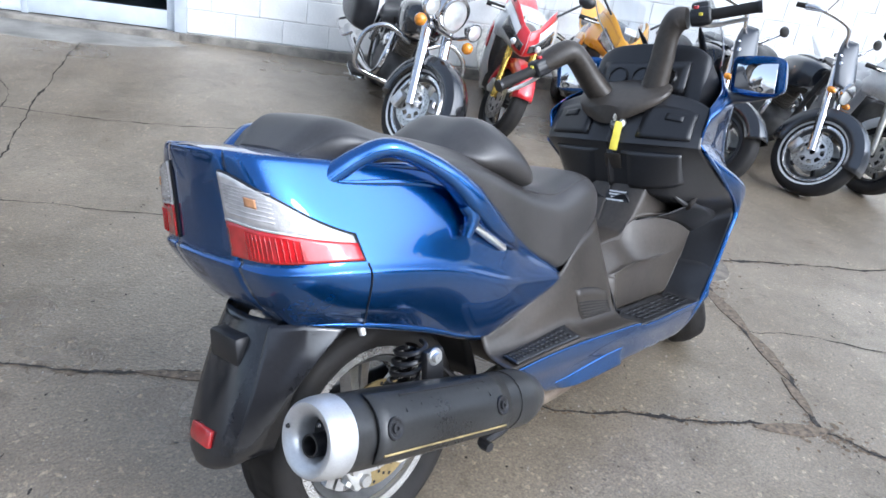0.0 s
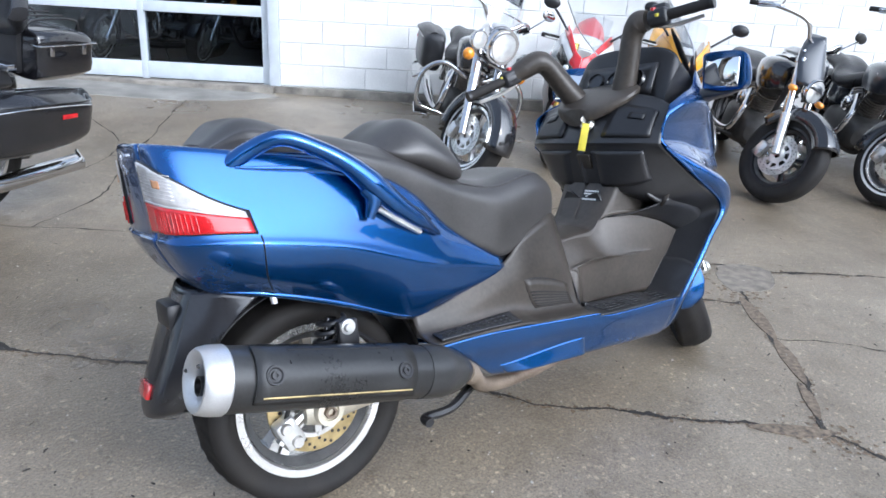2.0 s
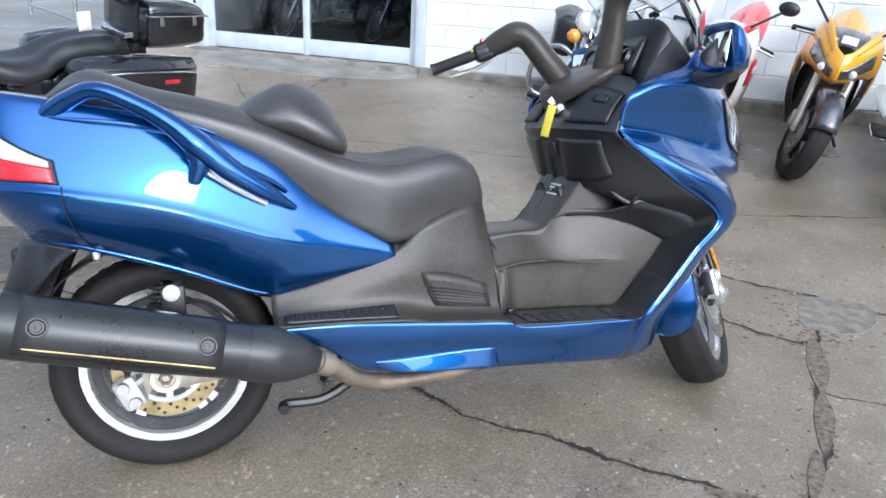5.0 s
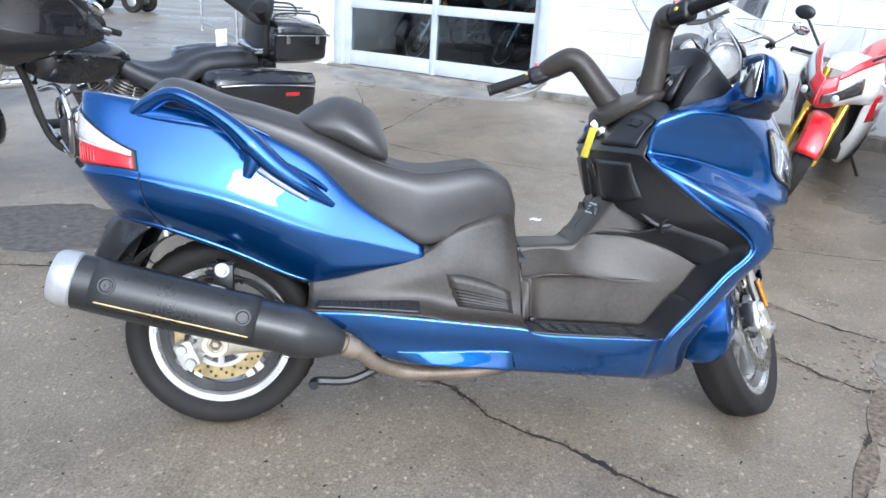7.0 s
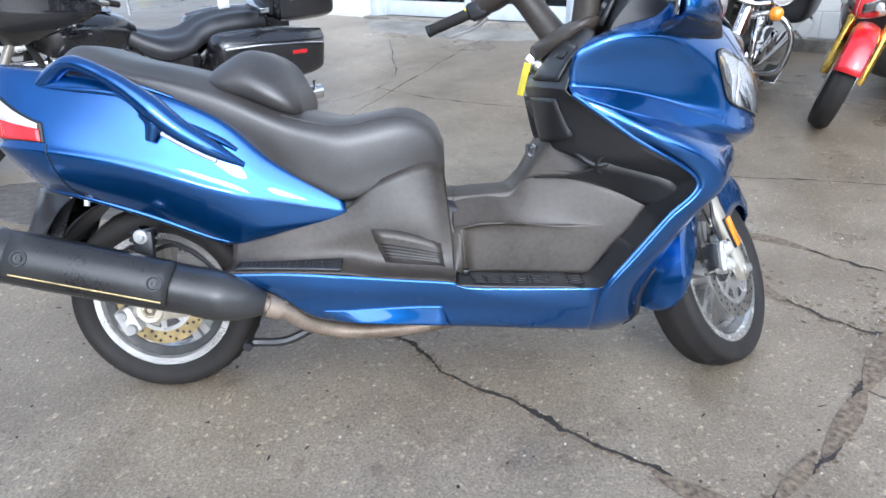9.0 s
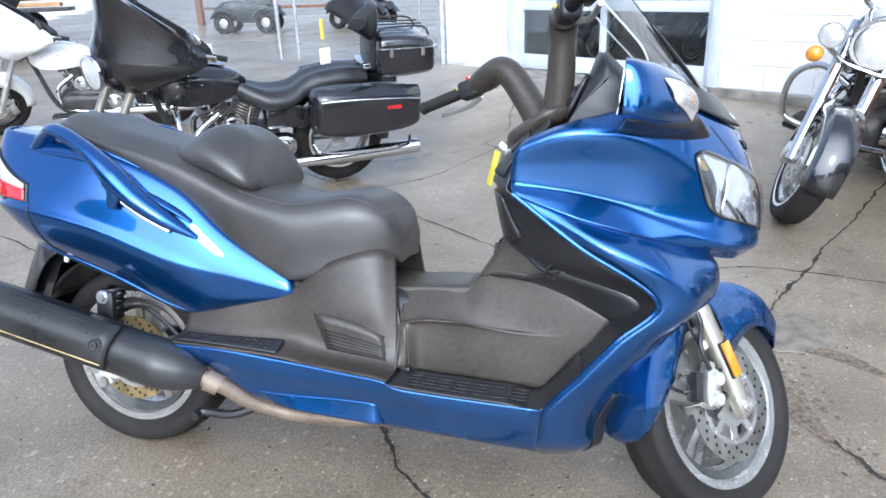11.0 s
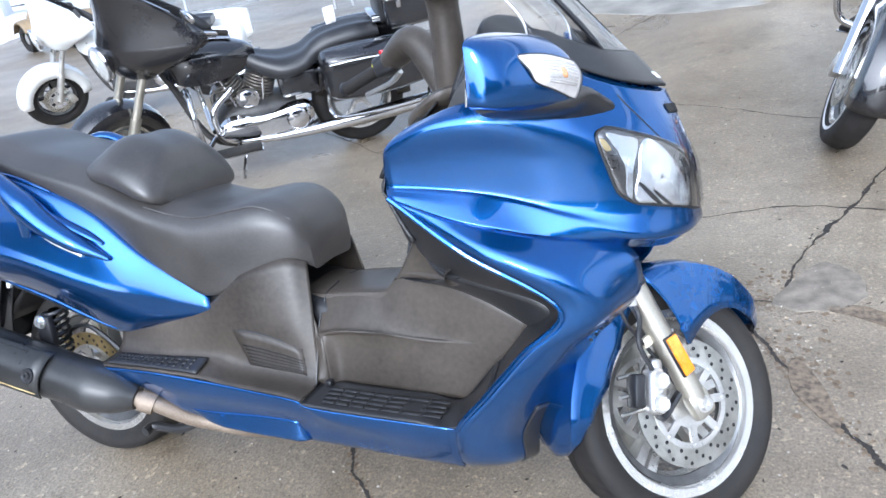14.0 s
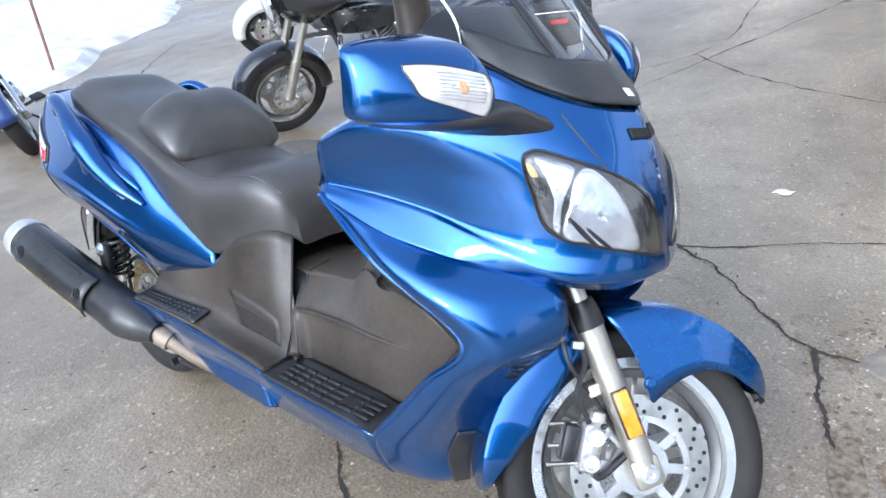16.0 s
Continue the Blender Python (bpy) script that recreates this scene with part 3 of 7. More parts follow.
# centre tunnel and rider footboards
TP = [
    [(0.83, 0.085, 0.540), (0.865, 0.088, 0.543), (0.92, 0.09, 0.546), (0.985, 0.09, 0.550), (1.036, 0.102, 0.584), (1.13, 0.125, 0.585), (1.24, 0.145, 0.556), (1.341, 0.158, 0.506)],
    [(0.83, 0.102, 0.522), (0.865, 0.104, 0.527), (0.92, 0.106, 0.529), (0.985, 0.104, 0.528), (1.04, 0.112, 0.556), (1.13, 0.130, 0.562), (1.236, 0.149, 0.540), (1.336, 0.1585, 0.500)],
    [(0.83, 0.138, 0.474), (0.862, 0.147, 0.474), (0.91, 0.149, 0.484), (0.99, 0.144, 0.470), (1.055, 0.143, 0.468), (1.12, 0.144, 0.472), (1.215, 0.153, 0.470), (1.318, 0.159, 0.478)],
    [(0.832, 0.152, 0.458), (0.866, 0.164, 0.470), (0.91, 0.165, 0.476), (0.995, 0.160, 0.474), (1.06, 0.156, 0.466), (1.12, 0.154, 0.460), (1.205, 0.154, 0.458), (1.298, 0.159, 0.450)],
    [(0.850, 0.164, 0.446), (0.874, 0.149, 0.452), (0.912, 0.147, 0.458), (0.998, 0.150, 0.456), (1.06, 0.153, 0.447), (1.115, 0.153, 0.440), (1.19, 0.154, 0.436), (1.255, 0.158, 0.410)],
    [(0.857, 0.167, 0.336), (0.880, 0.149, 0.336), (0.92, 0.148, 0.335), (1.0, 0.150, 0.333), (1.06, 0.153, 0.331), (1.11, 0.153, 0.329), (1.15, 0.153, 0.328), (1.186, 0.154, 0.328)],
]
COL = [
    [(1.082, 0, 0.697), (1.084, 0.07, 0.696), (1.090, 0.103, 0.691), (1.102, 0.116, 0.688), (1.135, 0.119, 0.686), (1.18, 0.122, 0.684)],
    [(1.045, 0, 0.63), (1.047, 0.065, 0.63), (1.055, 0.096, 0.629), (1.072, 0.110, 0.634), (1.13, 0.122, 0.635), (1.205, 0.13, 0.625)],
    [(0.997, 0, 0.555), (0.999, 0.058, 0.554), (1.008, 0.086, 0.554), (1.036, 0.101, 0.584), (1.13, 0.124, 0.585), (1.24, 0.144, 0.556)],
]
tunnel = part("tunnel", halves([[(x, 0, zt), (x, 0.06, zt - 0.003), (x, 0.088, zt - 0.010), (x, 0.10, zt - 0.03), (x, 0.10, 0.34), (x, 0, 0.33)] for x, zt in ((0.77, 0.552), (0.84, 0.549), (0.92, 0.554), (0.97, 0.556), (0.995, 0.562), (1.02, 0.59))], 24, 40), BLACKPL, scooter, "faded black centre tunnel with knee recesses")
part("inner_shell", halves([[(x, 0, zt), (x, w, zt), (x, w, zb), (x, 0, zb)] for x, w, zt, zb in ((1.05, 0.08, 0.64, 0.34), (1.15, 0.105, 0.64, 0.33), (1.25, 0.125, 0.60, 0.36), (1.32, 0.14, 0.53, 0.42), (1.37, 0.15, 0.53, 0.47))], 14, 24), TRIM, tunnel)
for s in (-1, 1):
    tp = Surf(TP, s)
    part("tunnel_side", tp.mesh(56, 44), BLACKPL, tunnel, thick=0.003)
    part("recess_wall", grid_mesh([[tuple(tp.at(0.0, 2.4 + 2.6 * k) * (1 - q) + Surf(COVER, s).at(6, 0.85 + 1.15 * k) * q) for q in (0, 0.3, 0.7, 1)] for k in np.linspace(0, 1, 14)]), BLACKPL, tunnel, thick=0.003)
    seam = [tuple(tp.at(u, 0, 0.001)) for u in np.linspace(4, 7, 14)] + [tuple(tp.at(7, v, 0.001)) for v in np.linspace(0.5, 5, 10)]
    part("panel_seam", tube(seam, 0.0016, 60, 5), DARKPL, tunnel)
    part("cover_seam", tube([(0.835, s * 0.03, 0.551), (0.833, s * 0.088, 0.541), (0.831, s * 0.108, 0.517), (0.829, s * 0.142, 0.468), (0.830, s * 0.186, 0.358), (0.831, s * 0.196, 0.350)], 0.002, 30, 5), DARKPL, tunnel)
    lip_ = [tuple(tp.at(u, 0) + (0.004, -s * 0.006, 0.009)) for u in np.linspace(4.1, 7, 14)]
    part("panel_lip", tube(lip_, [0.009, 0.012, 0.013, 0.012], 40, 10), BLACKPL, tunnel)
    part("column", Surf(COL, s).mesh(30, 16), BLACKPL, tunnel, thick=0.003)
    part("mount_plug", box((0.858, s * 0.176, 0.352), (0.016, 0.02, 0.012), 0.003), DARKPL, tunnel)
    board = part("footboard", Surf([[(0.83, 0.15, 0.345), (0.95, 0.15, 0.338), (1.1, 0.15, 0.333), (1.185, 0.15, 0.33), (1.27, 0.152, 0.425)], [(0.83, 0.225, 0.340), (0.95, 0.225, 0.334), (1.1, 0.225, 0.331), (1.195, 0.225, 0.328), (1.28, 0.225, 0.425)], [(0.83, 0.266, 0.339), (0.95, 0.267, 0.331), (1.1, 0.269, 0.326), (1.206, 0.269, 0.322), (1.28, 0.274, 0.41)]], s).mesh(30, 12), TRIM, scooter, "black rider footboard", thick=0.006)
    fb = Surf([[(0.86, 0.18, 0.3455), (1.0, 0.18, 0.3385), (1.17, 0.18, 0.3335)], [(0.87, 0.254, 0.3425), (1.0, 0.254, 0.335), (1.17, 0.254, 0.3295)]], s)
    for i in range(4):
        for j in range(7):
            u = 0.06 + j * 0.275
            part("tread_pad", fb.mesh(4, 3, u, u + 0.24, i * 0.25 + 0.03, i * 0.25 + 0.2), TRIM, board, thick=0.0012)

# inner leg shield and dash
DASH = [
    [(1.17, 0, 0.975), (1.175, 0.1, 0.97), (1.185, 0.2, 0.95), (1.165, 0.264, 0.925)],
    [(1.10, 0, 0.90), (1.105, 0.1, 0.90), (1.118, 0.2, 0.888), (1.128, 0.266, 0.872)],
    [(1.045, 0, 0.828), (1.052, 0.1, 0.828), (1.075, 0.2, 0.826), (1.108, 0.27, 0.825)],
    [(1.050, 0, 0.808), (1.057, 0.1, 0.808), (1.080, 0.2, 0.806), (1.115, 0.272, 0.802)],
    [(1.080, 0, 0.68), (1.088, 0.1, 0.68), (1.125, 0.19, 0.69), (1.20, 0.28, 0.745)],
    [(1.12, 0, 0.65), (1.13, 0.1, 0.65), (1.20, 0.20, 0.63), (1.31, 0.285, 0.668)],
    [(1.27, 0, 0.57), (1.30, 0.1, 0.56), (1.385, 0.2, 0.566), (1.432, 0.264, 0.586)],
    [(1.28, 0, 0.48), (1.30, 0.1, 0.475), (1.322, 0.2, 0.475), (1.345, 0.271, 0.485)],
    [(1.2, 0, 0.36), (1.21, 0.1, 0.358), (1.222, 0.2, 0.358), (1.245, 0.27, 0.366)],
    [(1.165, 0, 0.318), (1.17, 0.1, 0.32), (1.18, 0.2, 0.322), (1.208, 0.269, 0.322)],
]
for s in (-1, 1):
    d = Surf(DASH, s)
    shield = part("leg_shield", d.mesh(24, 80), TRIM, scooter, "black inner leg shield and dash", thick=0.004)
    lid = part("storage_lid", d.mesh(8, 8, 0.85, 2.55, 0.55, 1.82, off=0.006), DARKPL, scooter, "small dash storage lid", thick=0.008)
    part("finger_pull", d.mesh(5, 4, 1.5, 2.05, 0.85, 1.1, off=0.012), DARKPL, lid, thick=0.003)
    pf = Surf(TP, s)
    part("pocket_floor", grid_mesh([[tuple(pf.at(4.1 + 2.9 * q, 0) * (1 - k) + d.at(2.2, 5.0 + 1.15 * q) * k + np.array((0, 0, -0.012 * math.sin(math.pi * k)))) for k in np.linspace(0, 1, 6)] for q in np.linspace(0, 1, 16)]), TRIM, shield, thick=0.003)
    part("pocket_edge", tube([(1.13, s * 0.165, 0.685), (1.16, s * 0.19, 0.645), (1.20, s * 0.205, 0.625), (1.24, s * 0.215, 0.64)], 0.008, 14, 8), DARKPL, shield)
    part("pocket_knob", lathe([(0.001, 0.014), (0.02, 0.014), (0.026, 0.006), (0.027, 0)], (1.215, s * 0.21, 0.628), (-0.5, s * -0.7, 0.5), 20), BLACKPL, shield)
d = Surf(DASH, -1)
g = [[tuple(d.at(u, v, 0.006)) for v in np.linspace(3.12, 3.95, 8)] for u in np.linspace(2.25, 0, 14)]
g += [[(p[0], -p[1], p[2]) for p in row] for row in g[-2::-1]]
glove = part("glovebox_lid", grid_mesh(g), TRIM, scooter, "wide black glovebox lid", thick=0.008)
part("glovebox_latch", box((1.057, -0.012, 0.762), (0.012, 0.055, 0.05), 0.004, Matrix.Rotation(radians(-20), 4, "Y")), BLACKPL, glove)
lock = part("ignition_lock", lathe([(0.001, 0.012), (0.010, 0.012), (0.011, 0.016), (0.020, 0.015), (0.025, 0.008), (0.026, 0)], (1.075, -0.012, 0.874), (-0.72, 0, 0.69), 24), STEEL, scooter, "worn metal ignition lock")
part("key", box((1.056, -0.012, 0.892), (0.03, 0.003, 0.018), 0.001, Matrix.Rotation(radians(44), 4, "Y")), STEEL, lock)
part("key_tag", box((1.034, -0.03, 0.842), (0.003, 0.024, 0.088), 0.001, Matrix.Rotation(radians(42), 4, "Z") @ Matrix.Rotation(radians(8), 4, "Y") @ Matrix.Rotation(radians(12), 4, "X")), YELLOW, lock, "yellow paper key tag")
TILT_ = Matrix.Rotation(radians(23.5), 4, "Y")
st = part("warning_sticker", box((1.0545, -0.035, 0.652), (0.0012, 0.075, 0.036), 0.0, TILT_), DARKPL, scooter, "small dark sticker with unreadable white lines")
for i in range(4):
    h = 0.0085 * (1.5 - i)
    part("print_bar", box((1.0536 + 0.43 * h, -0.035 + 0.004 * (i % 2), 0.6522 + h), (0.001, 0.060 - 0.010 * (i % 3), 0.0055), 0, TILT_), WHITE, st)

# instrument hood and binnacle
COWL = [(-0.20, 0.60), (-0.185, 0.80), (-0.14, 0.94), (-0.07, 0.99), (0.0, 1.0), (0.07, 0.99), (0.14, 0.94), (0.185, 0.80), (0.20, 0.60)]
rings = [[(1.205 + 0.03 * (y / 0.2) ** 2, y, 0.90), (1.225, y, 0.955), (1.268 + 0.02 * (y / 0.2) ** 2, y, 0.945 + 0.155 * k), (1.285 + 0.02 * (y / 0.2) ** 2, y, 0.945 + 0.170 * k), (1.305, y, 0.945 + 0.165 * k), (1.40 - 0.03 * abs(y / 0.2), y, 0.945 + 0.08 * k), (1.49 - 0.12 * (y / 0.2) ** 2, y, 0.95), (1.45 - 0.10 * (y / 0.2) ** 2, y, 0.90)] for y, k in COWL]
hood = part("instrument_hood", loft(rings, 33, 40), DARKPL, scooter, "black cowl round the instruments")
part("instrument_panel", grid_mesh([[(1.214 + 0.045 * q, t * 0.15, 0.965 + 0.095 * q) for t in np.linspace(-1, 1, 13)] for q in np.linspace(0, 1, 5)]), TRIM, hood, thick=0.010)
for y_ in (-0.085, 0.0, 0.085):
    part("gauge", lathe([(0.0005, 0.004), (0.028, 0.004), (0.031, 0.010), (0.035, 0.0)], (1.230, y_, 1.012), (-0.9, 0, 0.43), 24), GLOSSBK, hood)
part("handlebar_cover", loft([[(1.06 + dx, y + oy, z + 0.018), (1.06 + dx, y * 0.4 + oy, z + 0.03), (1.06 + dx, -y * 0.4 + oy, z + 0.03), (1.06 + dx, -y + oy, z + 0.018), (1.06 + dx, -y * 0.7 + oy, z - 0.02), (1.06 + dx, y * 0.7 + oy, z - 0.02)] for dx, y, z, oy in ((0.005, 0.05, 0.900, 0.03), (0.025, 0.10, 0.914, 0.03), (0.07, 0.14, 0.940, 0.02), (0.12, 0.14, 0.965, 0.01), (0.17, 0.10, 0.975, 0.0))], 16, 24), BLACKPL, scooter, "black handlebar cover")

# handlebars, turned to the left
bars = part("handlebar", tube([(1.15, 0.085, 0.94), (1.10, 0.115, 1.01), (1.05, 0.135, 1.075), (1.015, 0.15, 1.092), (0.97, 0.175, 1.07), (0.94, 0.188, 1.052)], [0.046, 0.042, 0.040, 0.042, 0.039, 0.031], 36, 16, flat=0.88), BLACKPL, scooter, "black handlebar turned to the left lock")
part("bar_arm", tube([(1.19, -0.06, 0.97), (1.195, -0.08, 1.06), (1.197, -0.095, 1.14), (1.2, -0.118, 1.182), (1.205, -0.15, 1.188)], [0.042, 0.037, 0.035, 0.040, 0.032], 30, 16, flat=0.88), BLACKPL, bars)
for a, b, sw in (((0.955, 0.182, 1.055), (0.778, 0.232, 0.991), (0.965, 0.178, 1.062)), ((1.205, -0.16, 1.188), (1.262, -0.345, 1.216), (1.208, -0.165, 1.19))):
    a, b = Vector(a), Vector(b)
    grip = part("grip", tube([a.lerp(b, 0.28), a.lerp(b, 0.95)], [0.0165] * 9, 12, 14), RUBBER, bars, "black rubber grip")
    part("bar_end", tube([a.lerp(b, 0.95), b], 0.0185, 2, 14), DARKPL, grip)
    sg = part("switchgear", tube([a.lerp(b, 0.0), a.lerp(b, 0.27)], [0.026, 0.029, 0.027], 8, 12), DARKPL, bars, "black switchgear with red and yellow buttons")
    n_ = Vector((-0.5, 0, 0.85))
    along = (b - a).normalized()
    sm = along.to_track_quat("Y", "Z").to_matrix().to_4x4()
    part("switch_box", box(a.lerp(b, 0.15), (0.05, 0.062, 0.052), 0.012, sm, seg=3), DARKPL, sg)
    part("reservoir", box(a.lerp(b, 0.06) + Vector((0.035, 0, 0.03)), (0.05, 0.05, 0.032), 0.008, sm), TRIM, sg)
    part("red_button", box(a.lerp(b, 0.1) + n_ * 0.031, (0.014, 0.014, 0.012), 0.003), REDLENS, sg)
    part("yellow_button", box(a.lerp(b, 0.2) + n_ * 0.030 - Vector((0.012, 0, 0.022)), (0.012, 0.012, 0.01), 0.003), YELLOW, sg)
    o = Vector((0.034, 0.02, -0.03))
    part("brake_lever", tube([a.lerp(b, 0.12) + o * 0.7, a.lerp(b, 0.4) + o, a.lerp(b, 0.85) + o * 0.9], [0.008, 0.007, 0.006], 14, 8), ALLOY, bars, "bright alloy brake lever")

# front fairing
FAIR = [
    [(1.16, 0.262, 0.928), (1.24, 0.250, 0.957), (1.33, 0.222, 0.982), (1.40, 0.187, 1.030), (1.48, 0.137, 0.990), (1.56, 0.07, 0.957), (1.60, 0, 0.945)],
    [(1.124, 0.277, 0.897), (1.215, 0.283, 0.928), (1.33, 0.262, 0.932), (1.43, 0.217, 0.914), (1.52, 0.156, 0.895), (1.605, 0.075, 0.88), (1.63, 0, 0.875)],
    [(1.113, 0.270, 0.858), (1.22, 0.258, 0.872), (1.33, 0.236, 0.868), (1.44, 0.204, 0.838), (1.55, 0.156, 0.815), (1.63, 0.08, 0.80), (1.655, 0, 0.795)],
    [(1.112, 0.266, 0.828), (1.23, 0.243, 0.815), (1.335, 0.219, 0.795), (1.445, 0.197, 0.763), (1.557, 0.156, 0.74), (1.637, 0.08, 0.73), (1.66, 0, 0.728)],
    [(1.113, 0.270, 0.817), (1.236, 0.250, 0.802), (1.338, 0.227, 0.779), (1.45, 0.207, 0.738), (1.565, 0.163, 0.697), (1.642, 0.08, 0.69), (1.665, 0, 0.69)],
    [(1.116, 0.277, 0.809), (1.243, 0.263, 0.782), (1.341, 0.241, 0.756), (1.446, 0.214, 0.714), (1.555, 0.152, 0.684), (1.625, 0.075, 0.673), (1.645, 0, 0.671)],
    [(1.120, 0.279, 0.803), (1.25, 0.278, 0.757), (1.345, 0.257, 0.731), (1.44, 0.214, 0.700), (1.54, 0.138, 0.67), (1.60, 0.07, 0.655), (1.615, 0, 0.65)],
]
LOWF = [
    [(1.118, 0.278, 0.803), (1.25, 0.278, 0.757), (1.40, 0.239, 0.718), (1.53, 0.15, 0.685)],
    [(1.262, 0.288, 0.70), (1.33, 0.308, 0.69), (1.445, 0.280, 0.657), (1.56, 0.155, 0.645)],
    [(1.43, 0.266, 0.588), (1.448, 0.273, 0.583), (1.505, 0.246, 0.577), (1.553, 0.15, 0.577)],
    [(1.352, 0.272, 0.493), (1.368, 0.275, 0.49), (1.43, 0.238, 0.488), (1.47, 0.15, 0.485)],
    [(1.272, 0.273, 0.40), (1.288, 0.276, 0.396), (1.35, 0.237, 0.388), (1.392, 0.15, 0.37)],
    [(1.206, 0.27, 0.320), (1.222, 0.27, 0.313), (1.29, 0.222, 0.29), (1.34, 0.14, 0.27)],
    [(1.187, 0.228, 0.225), (1.215, 0.225, 0.22), (1.285, 0.19, 0.21), (1.33, 0.13, 0.205)],
    [(1.18, 0.18, 0.180), (1.205, 0.178, 0.176), (1.265, 0.15, 0.172), (1.305, 0.10, 0.170)],
]
# headlight outline and its bright parts, in shares of the fairing's sheet
HL_OUT = [(3.62, 1.2), (3.77, 1.03), (3.98, 1.0), (4.4, 1.13), (4.85, 1.33), (5.3, 1.65), (5.55, 2.0), (5.74, 2.65), (5.80, 3.12), (5.62, 3.24), (5.0, 2.98), (4.3, 2.8), (4.0, 2.74), (3.77, 2.56), (3.67, 2.3), (3.61, 1.75)]
HL_LEAF = [(4.48, 1.24), (4.64, 1.38), (4.82, 1.72), (5.0, 2.2), (5.12, 2.75), (5.0, 2.92), (4.65, 2.84), (4.3, 2.74), (4.02, 2.7), (3.98, 2.4), (4.09, 2.0), (4.2, 1.6), (4.33, 1.34)]
HL_STRIP = [(3.8, 1.12), (4.05, 1.17), (4.3, 1.27), (4.1, 1.75), (3.98, 2.1), (3.93, 2.62), (3.85, 2.43), (3.9, 1.93), (3.87, 1.45)]
HL_BARS = [[(4.07, 2.30), (4.13, 2.28), (4.42, 2.73), (4.33, 2.73)], [(4.30, 2.45), (4.36, 2.45), (4.62, 2.80), (4.54, 2.80)]]


def disc_on(surf, outline, off, rings=9):
    """A patch on a sheet inside a smooth closed outline given in the sheet's own shares."""
    o = cr(outline, 56, True)
    c = o.mean(0)
    q = np.concatenate([c + (o - c) * k for k in np.linspace(0.02, 1, rings)])
    g_ = surf.many(q[:, 0], q[:, 1], off).reshape(rings, 56, 3)
    return grid_mesh(g_, True)


for s in (-1, 1):
    f = Surf(FAIR, s)
    fair = part("front_fairing", f.mesh(44, 48), BLUE, scooter, "glossy metallic blue front fairing", thick=0.004)
    hl = part("headlight", disc_on(f, HL_OUT, 0.003), SMOKE, scooter, "clear headlight with white reflectors", thick=0.003)
    part("reflector", disc_on(f, HL_LEAF, 0.006), REFL, hl, "bright leaf-shaped reflector", thick=0.002)
    part("reflector", disc_on(f, HL_STRIP, 0.0055), REFL, hl, "bright side reflector", thick=0.002)
    part("side_bulb", disc_on(f, [(3.66, 1.25), (3.74, 1.28), (3.78, 1.48), (3.68, 1.5)], 0.006), BRASS, hl, thick=0.002)
    for bar_ in HL_BARS:
        part("reflector_slot", disc_on(f, bar_, 0.0085, 4), DARKPL, hl, thick=0.001)
    part("lens", disc_on(f, HL_OUT, 0.013), SCREEN, hl)
    rim_ = cr(HL_OUT, 60, True)
    part("lens_seal", tube([tuple(p) for p in f.many(rim_[:, 0], rim_[:, 1], 0.005)] + [tuple(f.at(*rim_[0], 0.005))], 0.0024, 90, 6), DARKPL, hl)
    part("panel_seam", tube([tuple(f.at(u, v, 0.001)) for u, v in ((4.36, 0.3), (4.44, 0.5), (4.6, 0.88), (4.75, 1.22))], 0.0022, 20, 6), DARKPL, fair)
    # the opening's shade, as a near-black sheet on the nose
    part("nose_vent", f.mesh(8, 5, 5.45, 6, .42, .66, off=0.004), GAPSHADE, fair, thick=0.002)
    lf = Surf(LOWF, s)
    part("lower_fairing", lf.mesh(26, 50), BLUE, scooter, "glossy blue lower leg shield", thick=0.004)
    part("inner_duct", lf.mesh(10, 24, v0=4.3, v1=6.9, u0=2.5, u1=3.0, off=0.004), TRIM, scooter, "black inner duct behind the leg shield", thick=0.003)
    part("shield_edge", tube([tuple(lf.at(0, v, 0.002)) for v in np.linspace(0, 5, 24)], 0.006, 60, 8), BLUE, scooter)
    for i in range(4):
        line = [(2.18 + 0.09 * i + (0.76 - 0.085 * i) * q, 2.27 + 0.165 * i + (0.33 - 0.03 * i) * q) for q in np.linspace(0, 1, 8)]
        part("air_slit", tube([tuple(lf.at(u, v + 0.05, 0.001)) for u, v in line], [0.001, 0.0035, 0.0035, 0.001], 14, 6), GAPSHADE, scooter)
        part("slit_blade", tube([tuple(lf.at(u, v, 0.002)) for u, v in line], [0.001, 0.003, 0.003, 0.001], 14, 6), BLUE, scooter)
g = [[(x, y, z) for y in np.linspace(-0.13, 0.13, 9)] for x, z in ((1.54, 0.67), (1.46, 0.66), (1.40, 0.55), (1.36, 0.42), (1.30, 0.31))]
part("fork_shroud", grid_mesh(g), DARKPL, scooter, thick=0.004)

# windscreen
WS = [
    [(1.60, 0, 0.951), (1.49, 0, 1.075), (1.36, 0, 1.225), (1.23, 0, 1.39)],
    [(1.548, 0.085, 0.966), (1.455, 0.095, 1.083), (1.335, 0.11, 1.225), (1.218, 0.105, 1.375)],
    [(1.462, 0.145, 1.003), (1.408, 0.155, 1.088), (1.30, 0.175, 1.22), (1.20, 0.16, 1.345)],
    [(1.390, 0.19, 1.048), (1.370, 0.198, 1.11), (1.278, 0.205, 1.21), (1.185, 0.175, 1.32)],
]
wsr = Surf(WS, -1)
g = [[tuple(wsr.at(u, v)) for u in np.linspace(0, 3, 26)] for v in np.linspace(3, 0, 16)]
g += [[(p[0], -p[1], p[2]) for p in row] for row in g[-2::-1]]
screen = part("windscreen", grid_mesh(g), SCREEN, scooter, "clear curved windscreen with black base")
screen.visible_shadow = False
